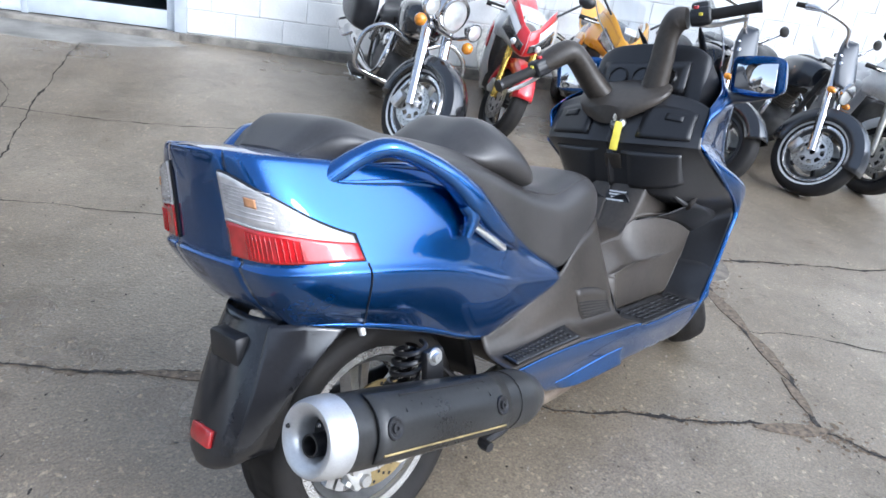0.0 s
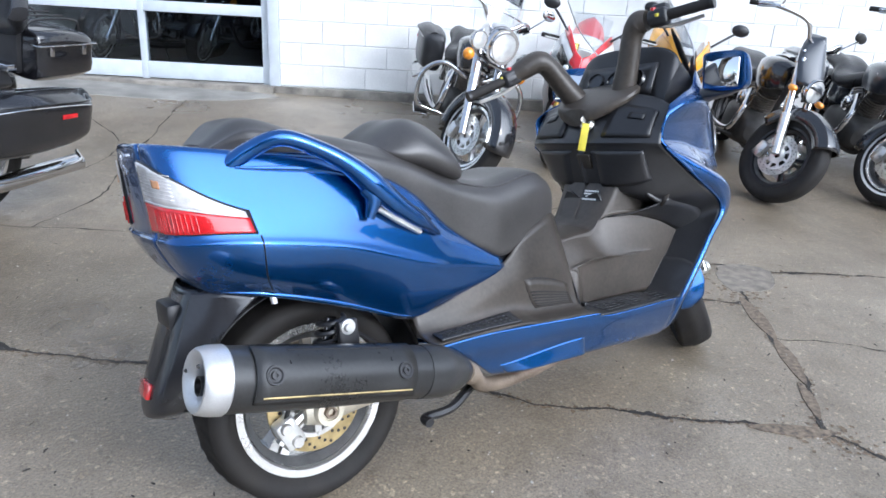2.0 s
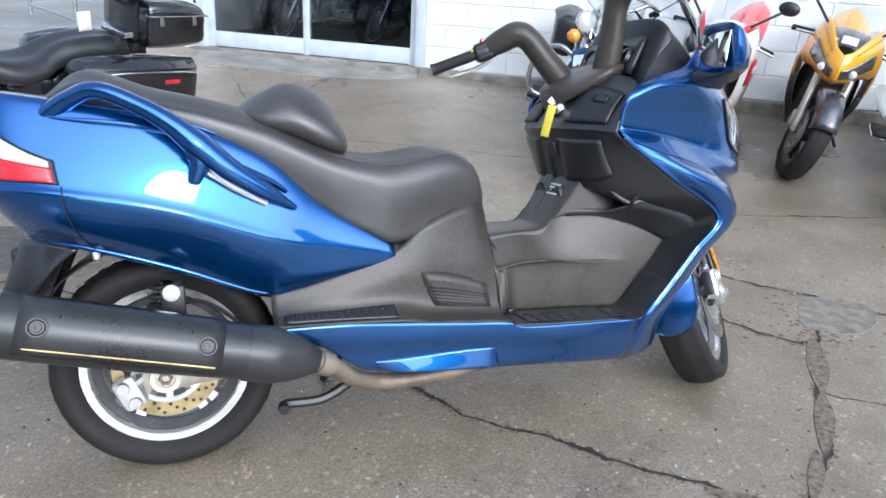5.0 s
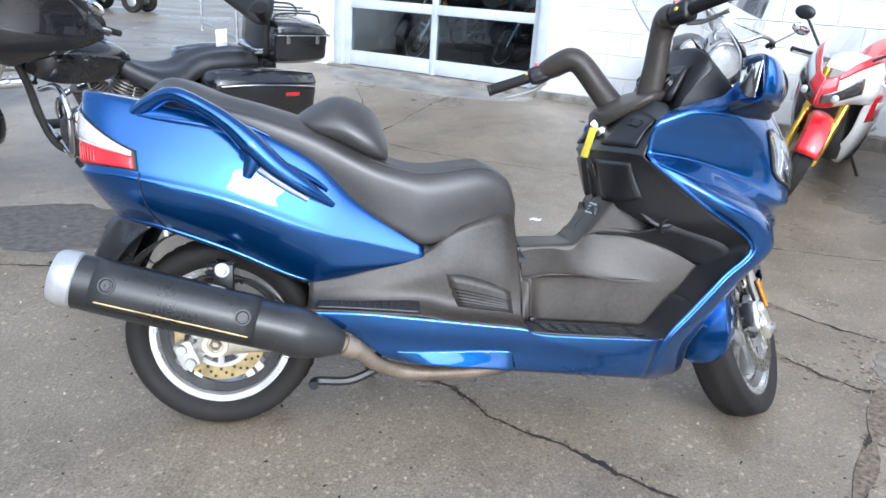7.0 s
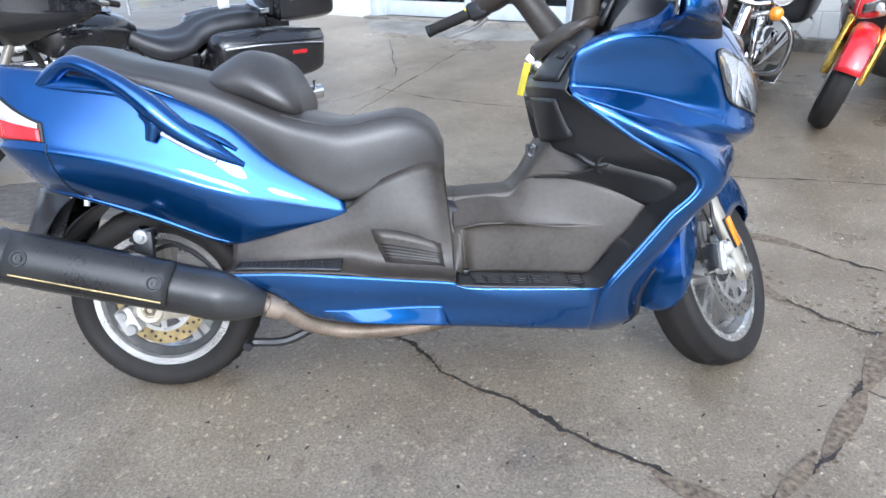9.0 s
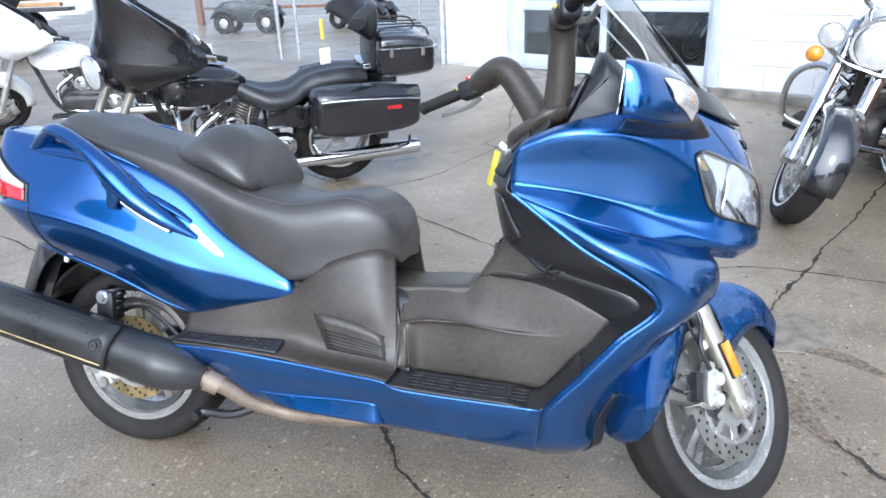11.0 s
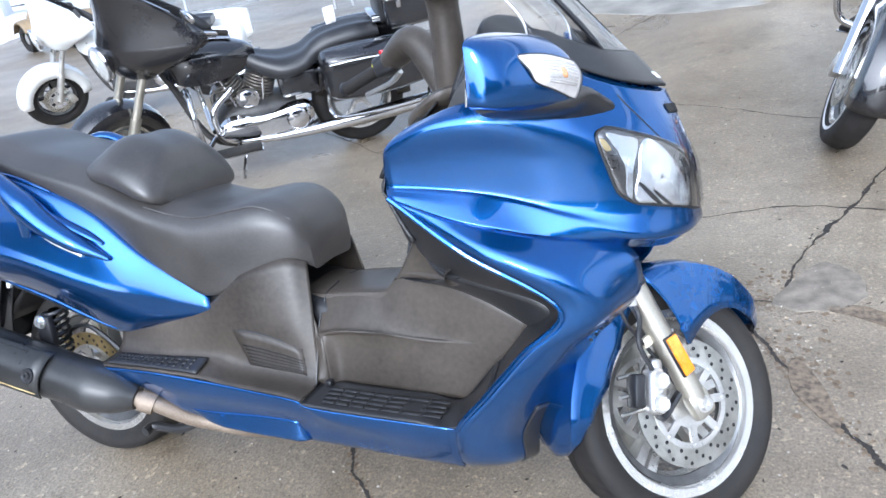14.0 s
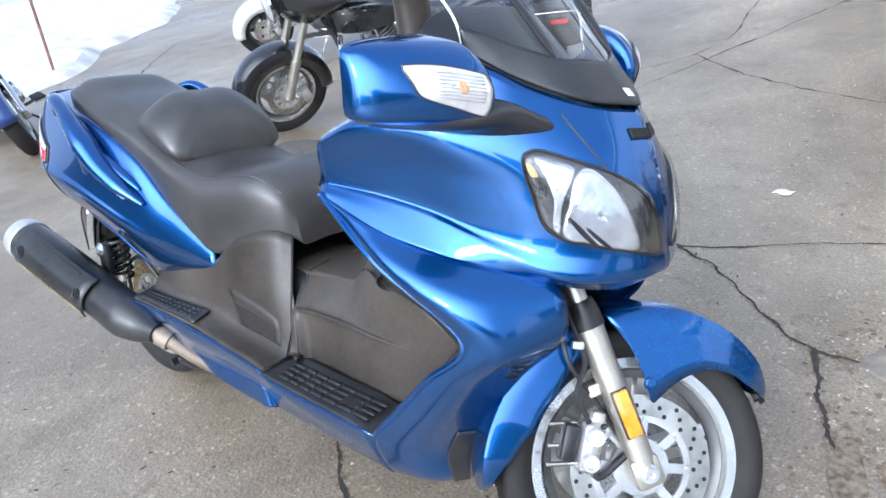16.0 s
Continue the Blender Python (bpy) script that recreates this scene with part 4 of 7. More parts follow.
g = [[tuple(wsr.at(u, v, 0.003)) for u in np.linspace(0, np.interp(v, (0, 1, 2.2, 3), (0.56, 0.56, 0.80, 0.62)), 10)] for v in np.linspace(3, 0, 24)]
g += [[(p[0], -p[1], p[2]) for p in row] for row in g[-2::-1]]
base_ = part("screen_base", grid_mesh(g), TRIM, screen, thick=0.005)
part("mark", wsr.mesh(4, 4, 0.10, 0.20, 0.0, 0.14, off=0.007), WHITE, base_, "small plain white mark", thick=0.001)
for s in (-1, 1):
    sl = Surf(WS, s)
    part("screen_slot", tube([tuple(sl.at(u, 1.02, 0.004)) for u in np.linspace(0.56, 1.62, 12)], [0.004, 0.011, 0.012, 0.012, 0.010, 0.003], 30, 10, flat=0.45), DARKPL, screen, "dark slot in the screen")
    part("screen_trim", tube([tuple(p * (1, -s, 1)) for p in (wsr.at(u, 3) for u in np.linspace(0, 3, 12))], 0.0025, 30, 6), SILVER, screen)

# mirrors
for s in (-1, 1):
    def mring(y, x0, x1, z0, z1):
        dx, dz = x1 - x0, z1 - z0
        return [(x0 + a * dx, s * y, z0 + b * dz) for a, b in ((0, 0.06), (0, 0.5), (0, 1.0), (0.05, 1.04), (0.25, 1.02), (0.55, 0.94), (0.82, 0.74), (0.97, 0.5), (1, 0.32), (0.93, 0.12), (0.72, 0.01), (0.35, 0), (0.06, 0.01))]
    bm = loft([mring(0.226, 1.385, 1.470, 0.955, 1.045), mring(0.238, 1.368, 1.480, 0.946, 1.066), mring(0.27, 1.356, 1.472, 0.945, 1.072), mring(0.33, 1.346, 1.440, 0.952, 1.072), mring(0.38, 1.338, 1.400, 0.960, 1.068), mring(0.402, 1.336, 1.372, 0.970, 1.060), mring(0.407, 1.338, 1.358, 0.982, 1.05)], 34, 44)
    mir = part("wing_mirror", bm, BLUE, scooter, "blue wing mirror with clear indicator lens")
    part("mirror_glass", box((1.3435, s * 0.318, 1.012), (0.004, 0.135, 0.088), 0.0015, Matrix.Rotation(radians(s * 11), 4, "Z") @ Matrix.Rotation(radians(7), 4, "Y")), MIRROR, mir, "mirror glass")
    ml = Surf([[(1.384, 0.378, 1.044), (1.428, 0.315, 1.048), (1.465, 0.245, 1.036)], [(1.400, 0.378, 1.014), (1.452, 0.315, 1.008), (1.4845, 0.243, 0.996)], [(1.394, 0.378, 0.986), (1.442, 0.315, 0.972), (1.474, 0.243, 0.956)]], s)
    lens_out = [(0.42, 0.22), (0.8, 0.26), (1.3, 0.33), (1.82, 0.42), (1.94, 0.56), (1.97, 1.2), (1.95, 1.84), (1.80, 1.94), (1.25, 1.76), (0.72, 1.54), (0.52, 1.3), (0.42, 0.8), (0.37, 0.36)]
    lens = part("indicator_lens", disc_on(ml, lens_out, 0.001), CLEARLENS, mir, "ribbed clear indicator lens", thick=0.004)
    part("lens_seal", tube([tuple(p) for p in ml.many(*cr(lens_out + lens_out[:1], 50).T, 0.0015)], 0.002, 70, 6), DARKPL, lens)
    for k in range(8):
        part("lens_rib", ml.mesh(12, 3, 0.85, 1.8, v0=lambda q: 0.52 + 0.12 * k + 0.06 * q, v1=lambda q: 0.555 + 0.12 * k + 0.06 * q, off=0.0035), ALLOY, lens, thick=0.001)
    part("indicator_bulb", disc_on(ml, [(1.25, 0.82), (1.38, 0.84), (1.42, 1.14), (1.28, 1.16)], 0.004, 4), DIMAMBER, lens, thick=0.001)
    part("mirror_foot", loft([[(1.30, s * 0.232, 0.950), (1.42, s * 0.205, 0.960), (1.50, s * 0.155, 0.955), (1.52, s * 0.14, 0.925), (1.44, s * 0.20, 0.915), (1.31, s * 0.245, 0.920)], [(1.34, s * 0.25, 0.96), (1.42, s * 0.235, 0.985), (1.485, s * 0.21, 0.975), (1.49, s * 0.20, 0.945), (1.44, s * 0.225, 0.930), (1.34, s * 0.258, 0.935)], [(1.345, s * 0.33, 0.958), (1.40, s * 0.31, 0.968), (1.455, s * 0.28, 0.962), (1.46, s * 0.27, 0.947), (1.42, s * 0.29, 0.940), (1.345, s * 0.33, 0.945)], [(1.345, s * 0.39, 0.968), (1.36, s * 0.385, 0.972), (1.385, s * 0.37, 0.97), (1.385, s * 0.37, 0.96), (1.36, s * 0.38, 0.957), (1.345, s * 0.39, 0.96)]], 18, 24), TRIM, mir)

# muffler, pipe and running gear
A, B = Vector((-0.338, -0.298, 0.482)), Vector((0.20, -0.272, 0.345))
ax = (B - A).normalized()
muf = part("muffler", tube([A.lerp(B, 0.085), A.lerp(B, 0.3), A.lerp(B, 0.6), A.lerp(B, 0.97)], [0.066, 0.068, 0.067, 0.062], 18, 28, flat=1.0), MUFF, scooter, "black painted muffler with silver end cap")
cap = part("end_cap", lathe([(0.034, 0.052), (0.035, 0.024), (0.041, 0.010), (0.054, 0.000), (0.060, 0.000), (0.0645, 0.006), (0.068, 0.022), (0.0695, 0.050), (0.066, 0.054)], A, ax, 44), SILVER, muf, "brushed silver muffler end cap")
# near-black disc for the shade inside the cap
part("cap_recess", lathe([(0.0005, 0.05), (0.02, 0.05), (0.0345, 0.048)], A, ax, 30), GAPSHADE, cap)
part("outlet", lathe([(0.001, 0.045), (0.016, 0.045), (0.016, 0.006), (0.019, 0.006), (0.020, 0.048)], A + Vector((0, -0.002, -0.010)), ax, 24), DARKPL, muf)
for k in range(3):
    a_ = radians(50 + 120 * k)
    part("cap_rivet", lathe([(0.0005, -0.003), (0.003, -0.003), (0.0045, 0.001)], A + ax * 0.003 + (ax.cross(Vector((0, 0, 1))).normalized() * math.cos(a_) + Vector((0, 0, 1)) * math.sin(a_)) * 0.049, ax, 10), DARKPL, cap)
sdv = ax.cross(Vector((0, 0, 1))).normalized()
if sdv.y > 0:
    sdv = -sdv
upv = sdv.cross(ax)
if upv.z < 0:
    upv = -upv
rings = []
for q in np.linspace(0.17, 0.86, 12):
    c = A.lerp(B, q)
    rings.append([tuple(c + (sdv * math.cos(t) + upv * math.sin(t)) * 0.0725) for t in np.linspace(-0.5, 1.35, 14)])
part("heat_shield", grid_mesh(rings), MUFF, muf, "black muffler heat shield", thick=0.004)
part("shield_strip", tube([A.lerp(B, 0.2) + (sdv * math.cos(-0.28) + upv * math.sin(-0.28)) * 0.0755, A.lerp(B, 0.84) + (sdv * math.cos(-0.28) + upv * math.sin(-0.28)) * 0.0755], 0.0022, 2, 6), BRASS, muf)
part("shield_groove", tube([A.lerp(B, q) + (sdv * math.cos(t) + upv * math.sin(t)) * 0.0748 for q, t in ((0.30, 0.62), (0.30, 1.1), (0.74, 1.1), (0.74, 0.62))], 0.0018, 4, 6), DARKPL, muf)
for q in (0.235, 0.80):
    n_ = (sdv * math.cos(0.32) + upv * math.sin(0.32))
    part("bolt_recess", lathe([(0.0005, 0.0005), (0.013, 0.0005), (0.016, 0.003), (0.019, 0.003), (0.020, -0.002)], A.lerp(B, q) + n_ * 0.0745, n_, 22), DARKPL, muf)
    part("shield_bolt", lathe([(0.001, 0.002), (0.0035, 0.002), (0.004, 0.005), (0.0085, 0.005), (0.0095, 0.0)], A.lerp(B, q) + n_ * 0.0745, n_, 18), DARKPL, muf)
part("muffler_cone", tube([A.lerp(B, 0.96), (0.235, -0.269, 0.335), (0.29, -0.258, 0.318), (0.335, -0.246, 0.303)], [0.064, 0.065, 0.052, 0.030], 18, 24), MUFF, muf)
part("exhaust_pipe", tube([(0.325, -0.249, 0.305), (0.38, -0.225, 0.275), (0.43, -0.185, 0.225), (0.50, -0.15, 0.192), (0.60, -0.14, 0.182), (0.75, -0.13, 0.19), (0.90, -0.10, 0.215), (1.0, -0.06, 0.24)], 0.021, 50, 16), PIPE, scooter, "heat-stained steel exhaust pipe")
part("pipe_clamp", tube([(0.34, -0.243, 0.297), (0.37, -0.229, 0.28)], 0.029, 2, 16), PIPE, scooter)
for s in (-1, 1):
    sh = part("shock_absorber", tube([(0.02, s * 0.17, 0.50), (-0.01, s * 0.155, 0.36)], 0.014, 2, 12), CHROME, scooter, "rear shock absorber with coil spring")
    coil = [(-0.01 + 0.03 * k / 60 + 0.03 * math.cos(k * 0.63), s * (0.155 + 0.015 * k / 60) + 0.03 * math.sin(k * 0.63), 0.37 + 0.13 * k / 60) for k in range(61)]
    part("coil_spring", tube(coil, 0.0055, 180, 6), DARKPL, sh)
    part("swingarm", tube([(0.38, s * 0.13, 0.29), (0.2, s * 0.125, 0.275), (0.06, s * 0.118, 0.272), (0.0, s * 0.115, 0.268), (-0.05, s * 0.112, 0.266)], [0.035, 0.026, 0.034, 0.04, 0.026], 24, 14, flat=1.15), CASTG if s < 0 else DARKPL, scooter, "cast swingarm")
part("muffler_hanger", box((0.035, -0.215, 0.45), (0.05, 0.02, 0.10), 0.006), DARKPL, scooter)
part("hanger_bolt", lathe([(0.001, 0.012), (0.01, 0.012), (0.012, 0.004), (0.018, 0.004), (0.019, 0)], (0.032, -0.224, 0.486), (0, -1, 0), 18), ALLOY, scooter)
part("inner_fender", grid_mesh([[(0.31 * math.cos(a), y, 0.268 + 0.31 * math.sin(a)) for y in np.linspace(-0.1, 0.1, 7)] for a in np.linspace(0.1, 2.6, 24)]), DARKPL, scooter, "black inner mudguard", thick=0.004)
# rear mudguard
MG = [(-0.262, 0.605, 0.104), (-0.302, 0.53, 0.108), (-0.336, 0.452, 0.108), (-0.364, 0.382, 0.100), (-0.373, 0.348, 0.086), (-0.374, 0.330, 0.055)]
g = [[(x + 0.03 * (abs(t) ** 2.5), t * w, z) for t in np.linspace(-1, 1, 13)] for x, z, w in MG]
g = [[(x + 0.07 * max(0, abs(y) / w - 0.82) / 0.18, y, z) for (x, y, z), w in zip(row, [q[2]] * 13)] for row, q in zip(g, MG)]
for s in (-1,):
    wing = Surf([[(-0.27, 0.10, 0.605), (-0.22, 0.145, 0.605), (-0.15, 0.172, 0.585)], [(-0.305, 0.106, 0.52), (-0.25, 0.142, 0.53), (-0.19, 0.168, 0.555)], [(-0.34, 0.105, 0.435), (-0.295, 0.128, 0.45), (-0.24, 0.15, 0.50)], [(-0.364, 0.096, 0.375), (-0.335, 0.108, 0.385), (-0.292, 0.125, 0.425)]], s)
    part("splash_wing", wing.mesh(16, 20), GLOSSBK, scooter, "glossy black wing of the rear mudguard", thick=0.004)
mg = part("rear_mudguard", grid_mesh([list(r) for r in np.stack([cr([row[j] for row in g], 24) for j in range(13)], 1)]), GLOSSBK, scooter, "black plastic rear mudguard", thick=0.006)
part("rear_reflector", box((-0.366, -0.0, 0.388), (0.012, 0.07, 0.034), 0.004, Matrix.Rotation(radians(20), 4, "Y")), REDLENS, mg, "red rear reflector")
part("plate_bracket", box((-0.285, -0.0, 0.545), (0.05, 0.10, 0.06), 0.01), DARKPL, scooter)
rc = part("rear_caliper", box((-0.085, -0.094, 0.222), (0.055, 0.045, 0.08), 0.012, Matrix.Rotation(radians(-25), 4, 'Y')), CASTW, scooter, "bright cast rear caliper")
for dx, dz in ((-0.012, 0.018), (0.012, -0.02)):
    part("piston_cap", lathe([(0.001, 0.01), (0.013, 0.01), (0.016, 0)], (-0.085 + dx, -0.115, 0.222 + dz), (0, -1, 0), 14), ALLOY, rc)
part("tail_bolt", lathe([(0.001, 0.02), (0.007, 0.02), (0.008, 0)], (-0.115, -0.172, 0.582), (0, -0.3, -1), 12), CASTW, scooter)
part("caliper_bracket", tube([(-0.02, -0.1, 0.27), (-0.07, -0.1, 0.24), (-0.11, -0.098, 0.20)], 0.014, 10, 8), STEEL, scooter)
part("brake_hose", tube([(-0.09, -0.1, 0.26), (-0.04, -0.12, 0.38), (0.08, -0.13, 0.44), (0.2, -0.125, 0.35), (0.28, -0.12, 0.27)], 0.006, 40, 6), DARKPL, scooter)
part("axle_boss", lathe([(0.001, 0.02), (0.02, 0.02), (0.022, 0.026), (0.034, 0.026), (0.038, 0.0)], (0, -0.135, 0.268), (0, -1, 0), 24), CASTG, scooter)
part("axle_nut", lathe([(0.001, 0.018), (0.009, 0.018), (0.010, 0.030), (0.016, 0.030), (0.018, 0.015)], (0, -0.135, 0.268), (0, -1, 0), 6), PIPE, scooter)
part("side_stand", tube([(0.48, 0.12, 0.22), (0.44, 0.22, 0.10), (0.42, 0.262, 0.058)], 0.012, 12, 8), DARKPL, scooter, "black side stand")
part("centre_stand", tube([(0.45, -0.13, 0.20), (0.36, -0.15, 0.165), (0.27, -0.155, 0.165), (0.262, -0.185, 0.162)], 0.013, 20, 8), DARKPL, scooter, "folded black centre stand")

# front suspension and fender, turned with the bars
FX, FY, FZ = FC
for s in (-1, 1):
    y = FY + s * 0.102
    fk = part("fork_leg", tube([(FX - 0.128, y, FZ + 0.262), (FX - 0.06, y, FZ + 0.125), (FX - 0.002, y, FZ + 0.005)], [0.028, 0.026, 0.0265, 0.025, 0.024], 20, 18), FORK, scooter, "pale metal fork slider", m=STEER)
    part("dust_sleeve", tube([(FX - 0.150, y, FZ + 0.305), (FX - 0.126, y, FZ + 0.258)], [0.027, 0.0315, 0.0315], 6, 18), DARKPL, fk, m=STEER)
    part("fork_tube", tube([(FX - 0.235, y, FZ + 0.475), (FX - 0.148, y, FZ + 0.30)], 0.02, 2, 14), STEEL, fk, m=STEER)
    part("axle_lug", box((FX, y + s * 0.004, FZ), (0.058, 0.03, 0.062), 0.012, Matrix.Rotation(radians(-26), 4, "Y")), FORK, fk, m=STEER)
    part("axle_bolt", lathe([(0.001, 0.012), (0.005, 0.012), (0.006, 0.018), (0.012, 0.018), (0.013, 0.008), (0.018, 0.008), (0.019, 0)], (FX, y + s * 0.015, FZ), (0, s, 0), 18), ALLOY, fk, m=STEER)
    rm = Matrix.Rotation(radians(-26), 4, "Y")
    refl = part("fork_reflector", box((FX - 0.052, y + s * 0.03, FZ + 0.108), (0.028, 0.008, 0.088), 0.003, rm), AMBER, fk, "amber fork reflector", m=STEER)
    part("reflector_base", box((FX - 0.052, y + s * 0.024, FZ + 0.108), (0.033, 0.008, 0.094), 0.003, rm), DARKPL, fk, m=STEER)
    cm = Matrix.Rotation(radians(8), 4, "Y")
    bm = box((FX - 0.112, y + s * 0.006, FZ + 0.040), (0.042, 0.044, 0.095), 0.014, cm, seg=3)
    box((FX - 0.098, y - s * 0.004, FZ + 0.088), (0.03, 0.03, 0.035), 0.010, cm, bm=bm)
    cal = part("front_caliper", bm, ALLOY, scooter, "bright cast brake caliper", m=STEER)
    for dz in (0.022, -0.024):
        part("piston_cap", lathe([(0.001, 0.006), (0.010, 0.006), (0.011, 0.010), (0.015, 0.010), (0.019, 0)], (FX - 0.112 + dz * 0.14, y + s * 0.028, FZ + 0.040 + dz), (0, s, 0), 18), CASTW, cal, m=STEER)
    for dz in (0.06, -0.015, 0.02):
        part("slide_pin", tube([(FX - 0.135, y - s * 0.01, FZ + 0.02 + dz), (FX - 0.185, y - s * 0.012, FZ + 0.014 + dz)], 0.0045, 2, 10), STEEL, cal, m=STEER)
    part("caliper_bracket", tube([(FX - 0.045, y - s * 0.012, FZ + 0.10), (FX - 0.085, y - s * 0.016, FZ + 0.085), (FX - 0.09, y - s * 0.016, FZ - 0.02), (FX - 0.03, y - s * 0.012, FZ + 0.03)], 0.012, 18, 8, flat=0.6), DARKPL, fk, m=STEER)
    part("brake_hose", tube([(FX - 0.12, y + s * 0.02, FZ + 0.085), (FX - 0.145, y + s * 0.022, FZ + 0.14), (FX - 0.135, y + s * 0.02, FZ + 0.20), (FX - 0.16, y + s * 0.01, FZ + 0.26), (FX - 0.19, y, FZ + 0.34)], 0.0055, 30, 7), DARKPL, cal, m=STEER)
    part("pad_cover", box((FX - 0.150, y - s * 0.002, FZ + 0.045), (0.03, 0.036, 0.07), 0.008, cm), DARKPL, cal, m=STEER)
    part("pad_pin", lathe([(0.001, 0.004), (0.004, 0.004), (0.006, 0.0)], (FX - 0.095, y + s * 0.028, FZ + 0.082), (0, s, 0), 12), DARKPL, cal, m=STEER)
    part("speed_cable", tube([(FX - 0.03, y - s * 0.014, FZ + 0.03), (FX - 0.10, y - s * 0.005, FZ + 0.12), (FX - 0.165, y + s * 0.006, FZ + 0.20), (FX - 0.185, y, FZ + 0.32)], 0.004, 30, 6), DARKPL, cal, m=STEER)
    part("hose_joint", box((FX - 0.15, y + s * 0.018, FZ + 0.225), (0.022, 0.016, 0.014), 0.003), CASTW, cal, m=STEER)
    part("fork_bracket", box((FX - 0.10, y - s * 0.004, FZ + 0.145), (0.04, 0.012, 0.022), 0.004, rm), CASTG, fk, m=STEER)


def blade(a0, a1, stations, slant, n=40):
    """A sheet over the wheel: stations give (share, radius, half width, side drop); slant turns the side's end edge."""
    S = np.array(stations, float)
    g_ = []
    for q in np.linspace(0, 1, n):
        rad, hw, drop = (float(np.interp(q, S[:, 0], S[:, k])) for k in (1, 2, 3))
        a = radians(a0 + (a1 - a0) * q)
        row = []
        for t, h in ((-1.0, 1), (-1.0, 0.8), (-1.0, 0.6), (-1.0, 0.4), (-0.995, 0.2), (-0.97, 0.06), (-0.88, 0), (-0.55, 0), (0, 0)):
            lift = 0.010 * (1 - t * t) - (0.004 if h == 0 and t < -0.8 else 0)
            r_ = rad + lift - drop * h
            b_ = a - radians(slant) * q * h
            row.append((FX + r_ * math.cos(b_), t * hw, FZ + r_ * math.sin(b_)))
        row += [(x_, -y_, z_) for x_, y_, z_ in row[-2::-1]]
        g_.append([(x_, FY + y_, z_) for x_, y_, z_ in row])
    return grid_mesh(g_)


part("front_fender", blade(26, 109, [(0, 0.302, 0.012, 0.0), (0.05, 0.304, 0.036, 0.012), (0.2, 0.309, 0.072, 0.044), (0.4, 0.312, 0.086, 0.066), (0.55, 0.311, 0.089, 0.088), (0.7, 0.308, 0.089, 0.122), (0.85, 0.304, 0.088, 0.160), (0.94, 0.302, 0.088, 0.178), (1, 0.30, 0.088, 0.172)], 22), BLUE, scooter, "glossy blue front fender", thick=0.004, m=STEER, sharp=50)
part("fender_tip", blade(24.5, 28.5, [(0, 0.298, 0.010, 0.0), (1, 0.301, 0.018, 0.006)], 0, 4), DARKPL, scooter, thick=0.006, m=STEER)
part("rear_fender", blade(118, 194, [(0, 0.298, 0.084, 0.05), (0.3, 0.300, 0.088, 0.085), (0.6, 0.302, 0.09, 0.085), (0.82, 0.303, 0.085, 0.05), (0.94, 0.300, 0.065, 0.02), (1, 0.296, 0.03, 0.004)], 0), BLUE, scooter, "glossy blue rear half of the front fender", thick=0.004, m=STEER, sharp=50)
for s in (-1, 1):
    part("fender_screw", lathe([(0.001, 0.003), (0.008, 0.004), (0.011, 0.003), (0.013, 0)], (FX + 0.004, FY + s * 0.090, FZ + 0.160), (0, s, 0), 16), BLUE, scooter, m=STEER)


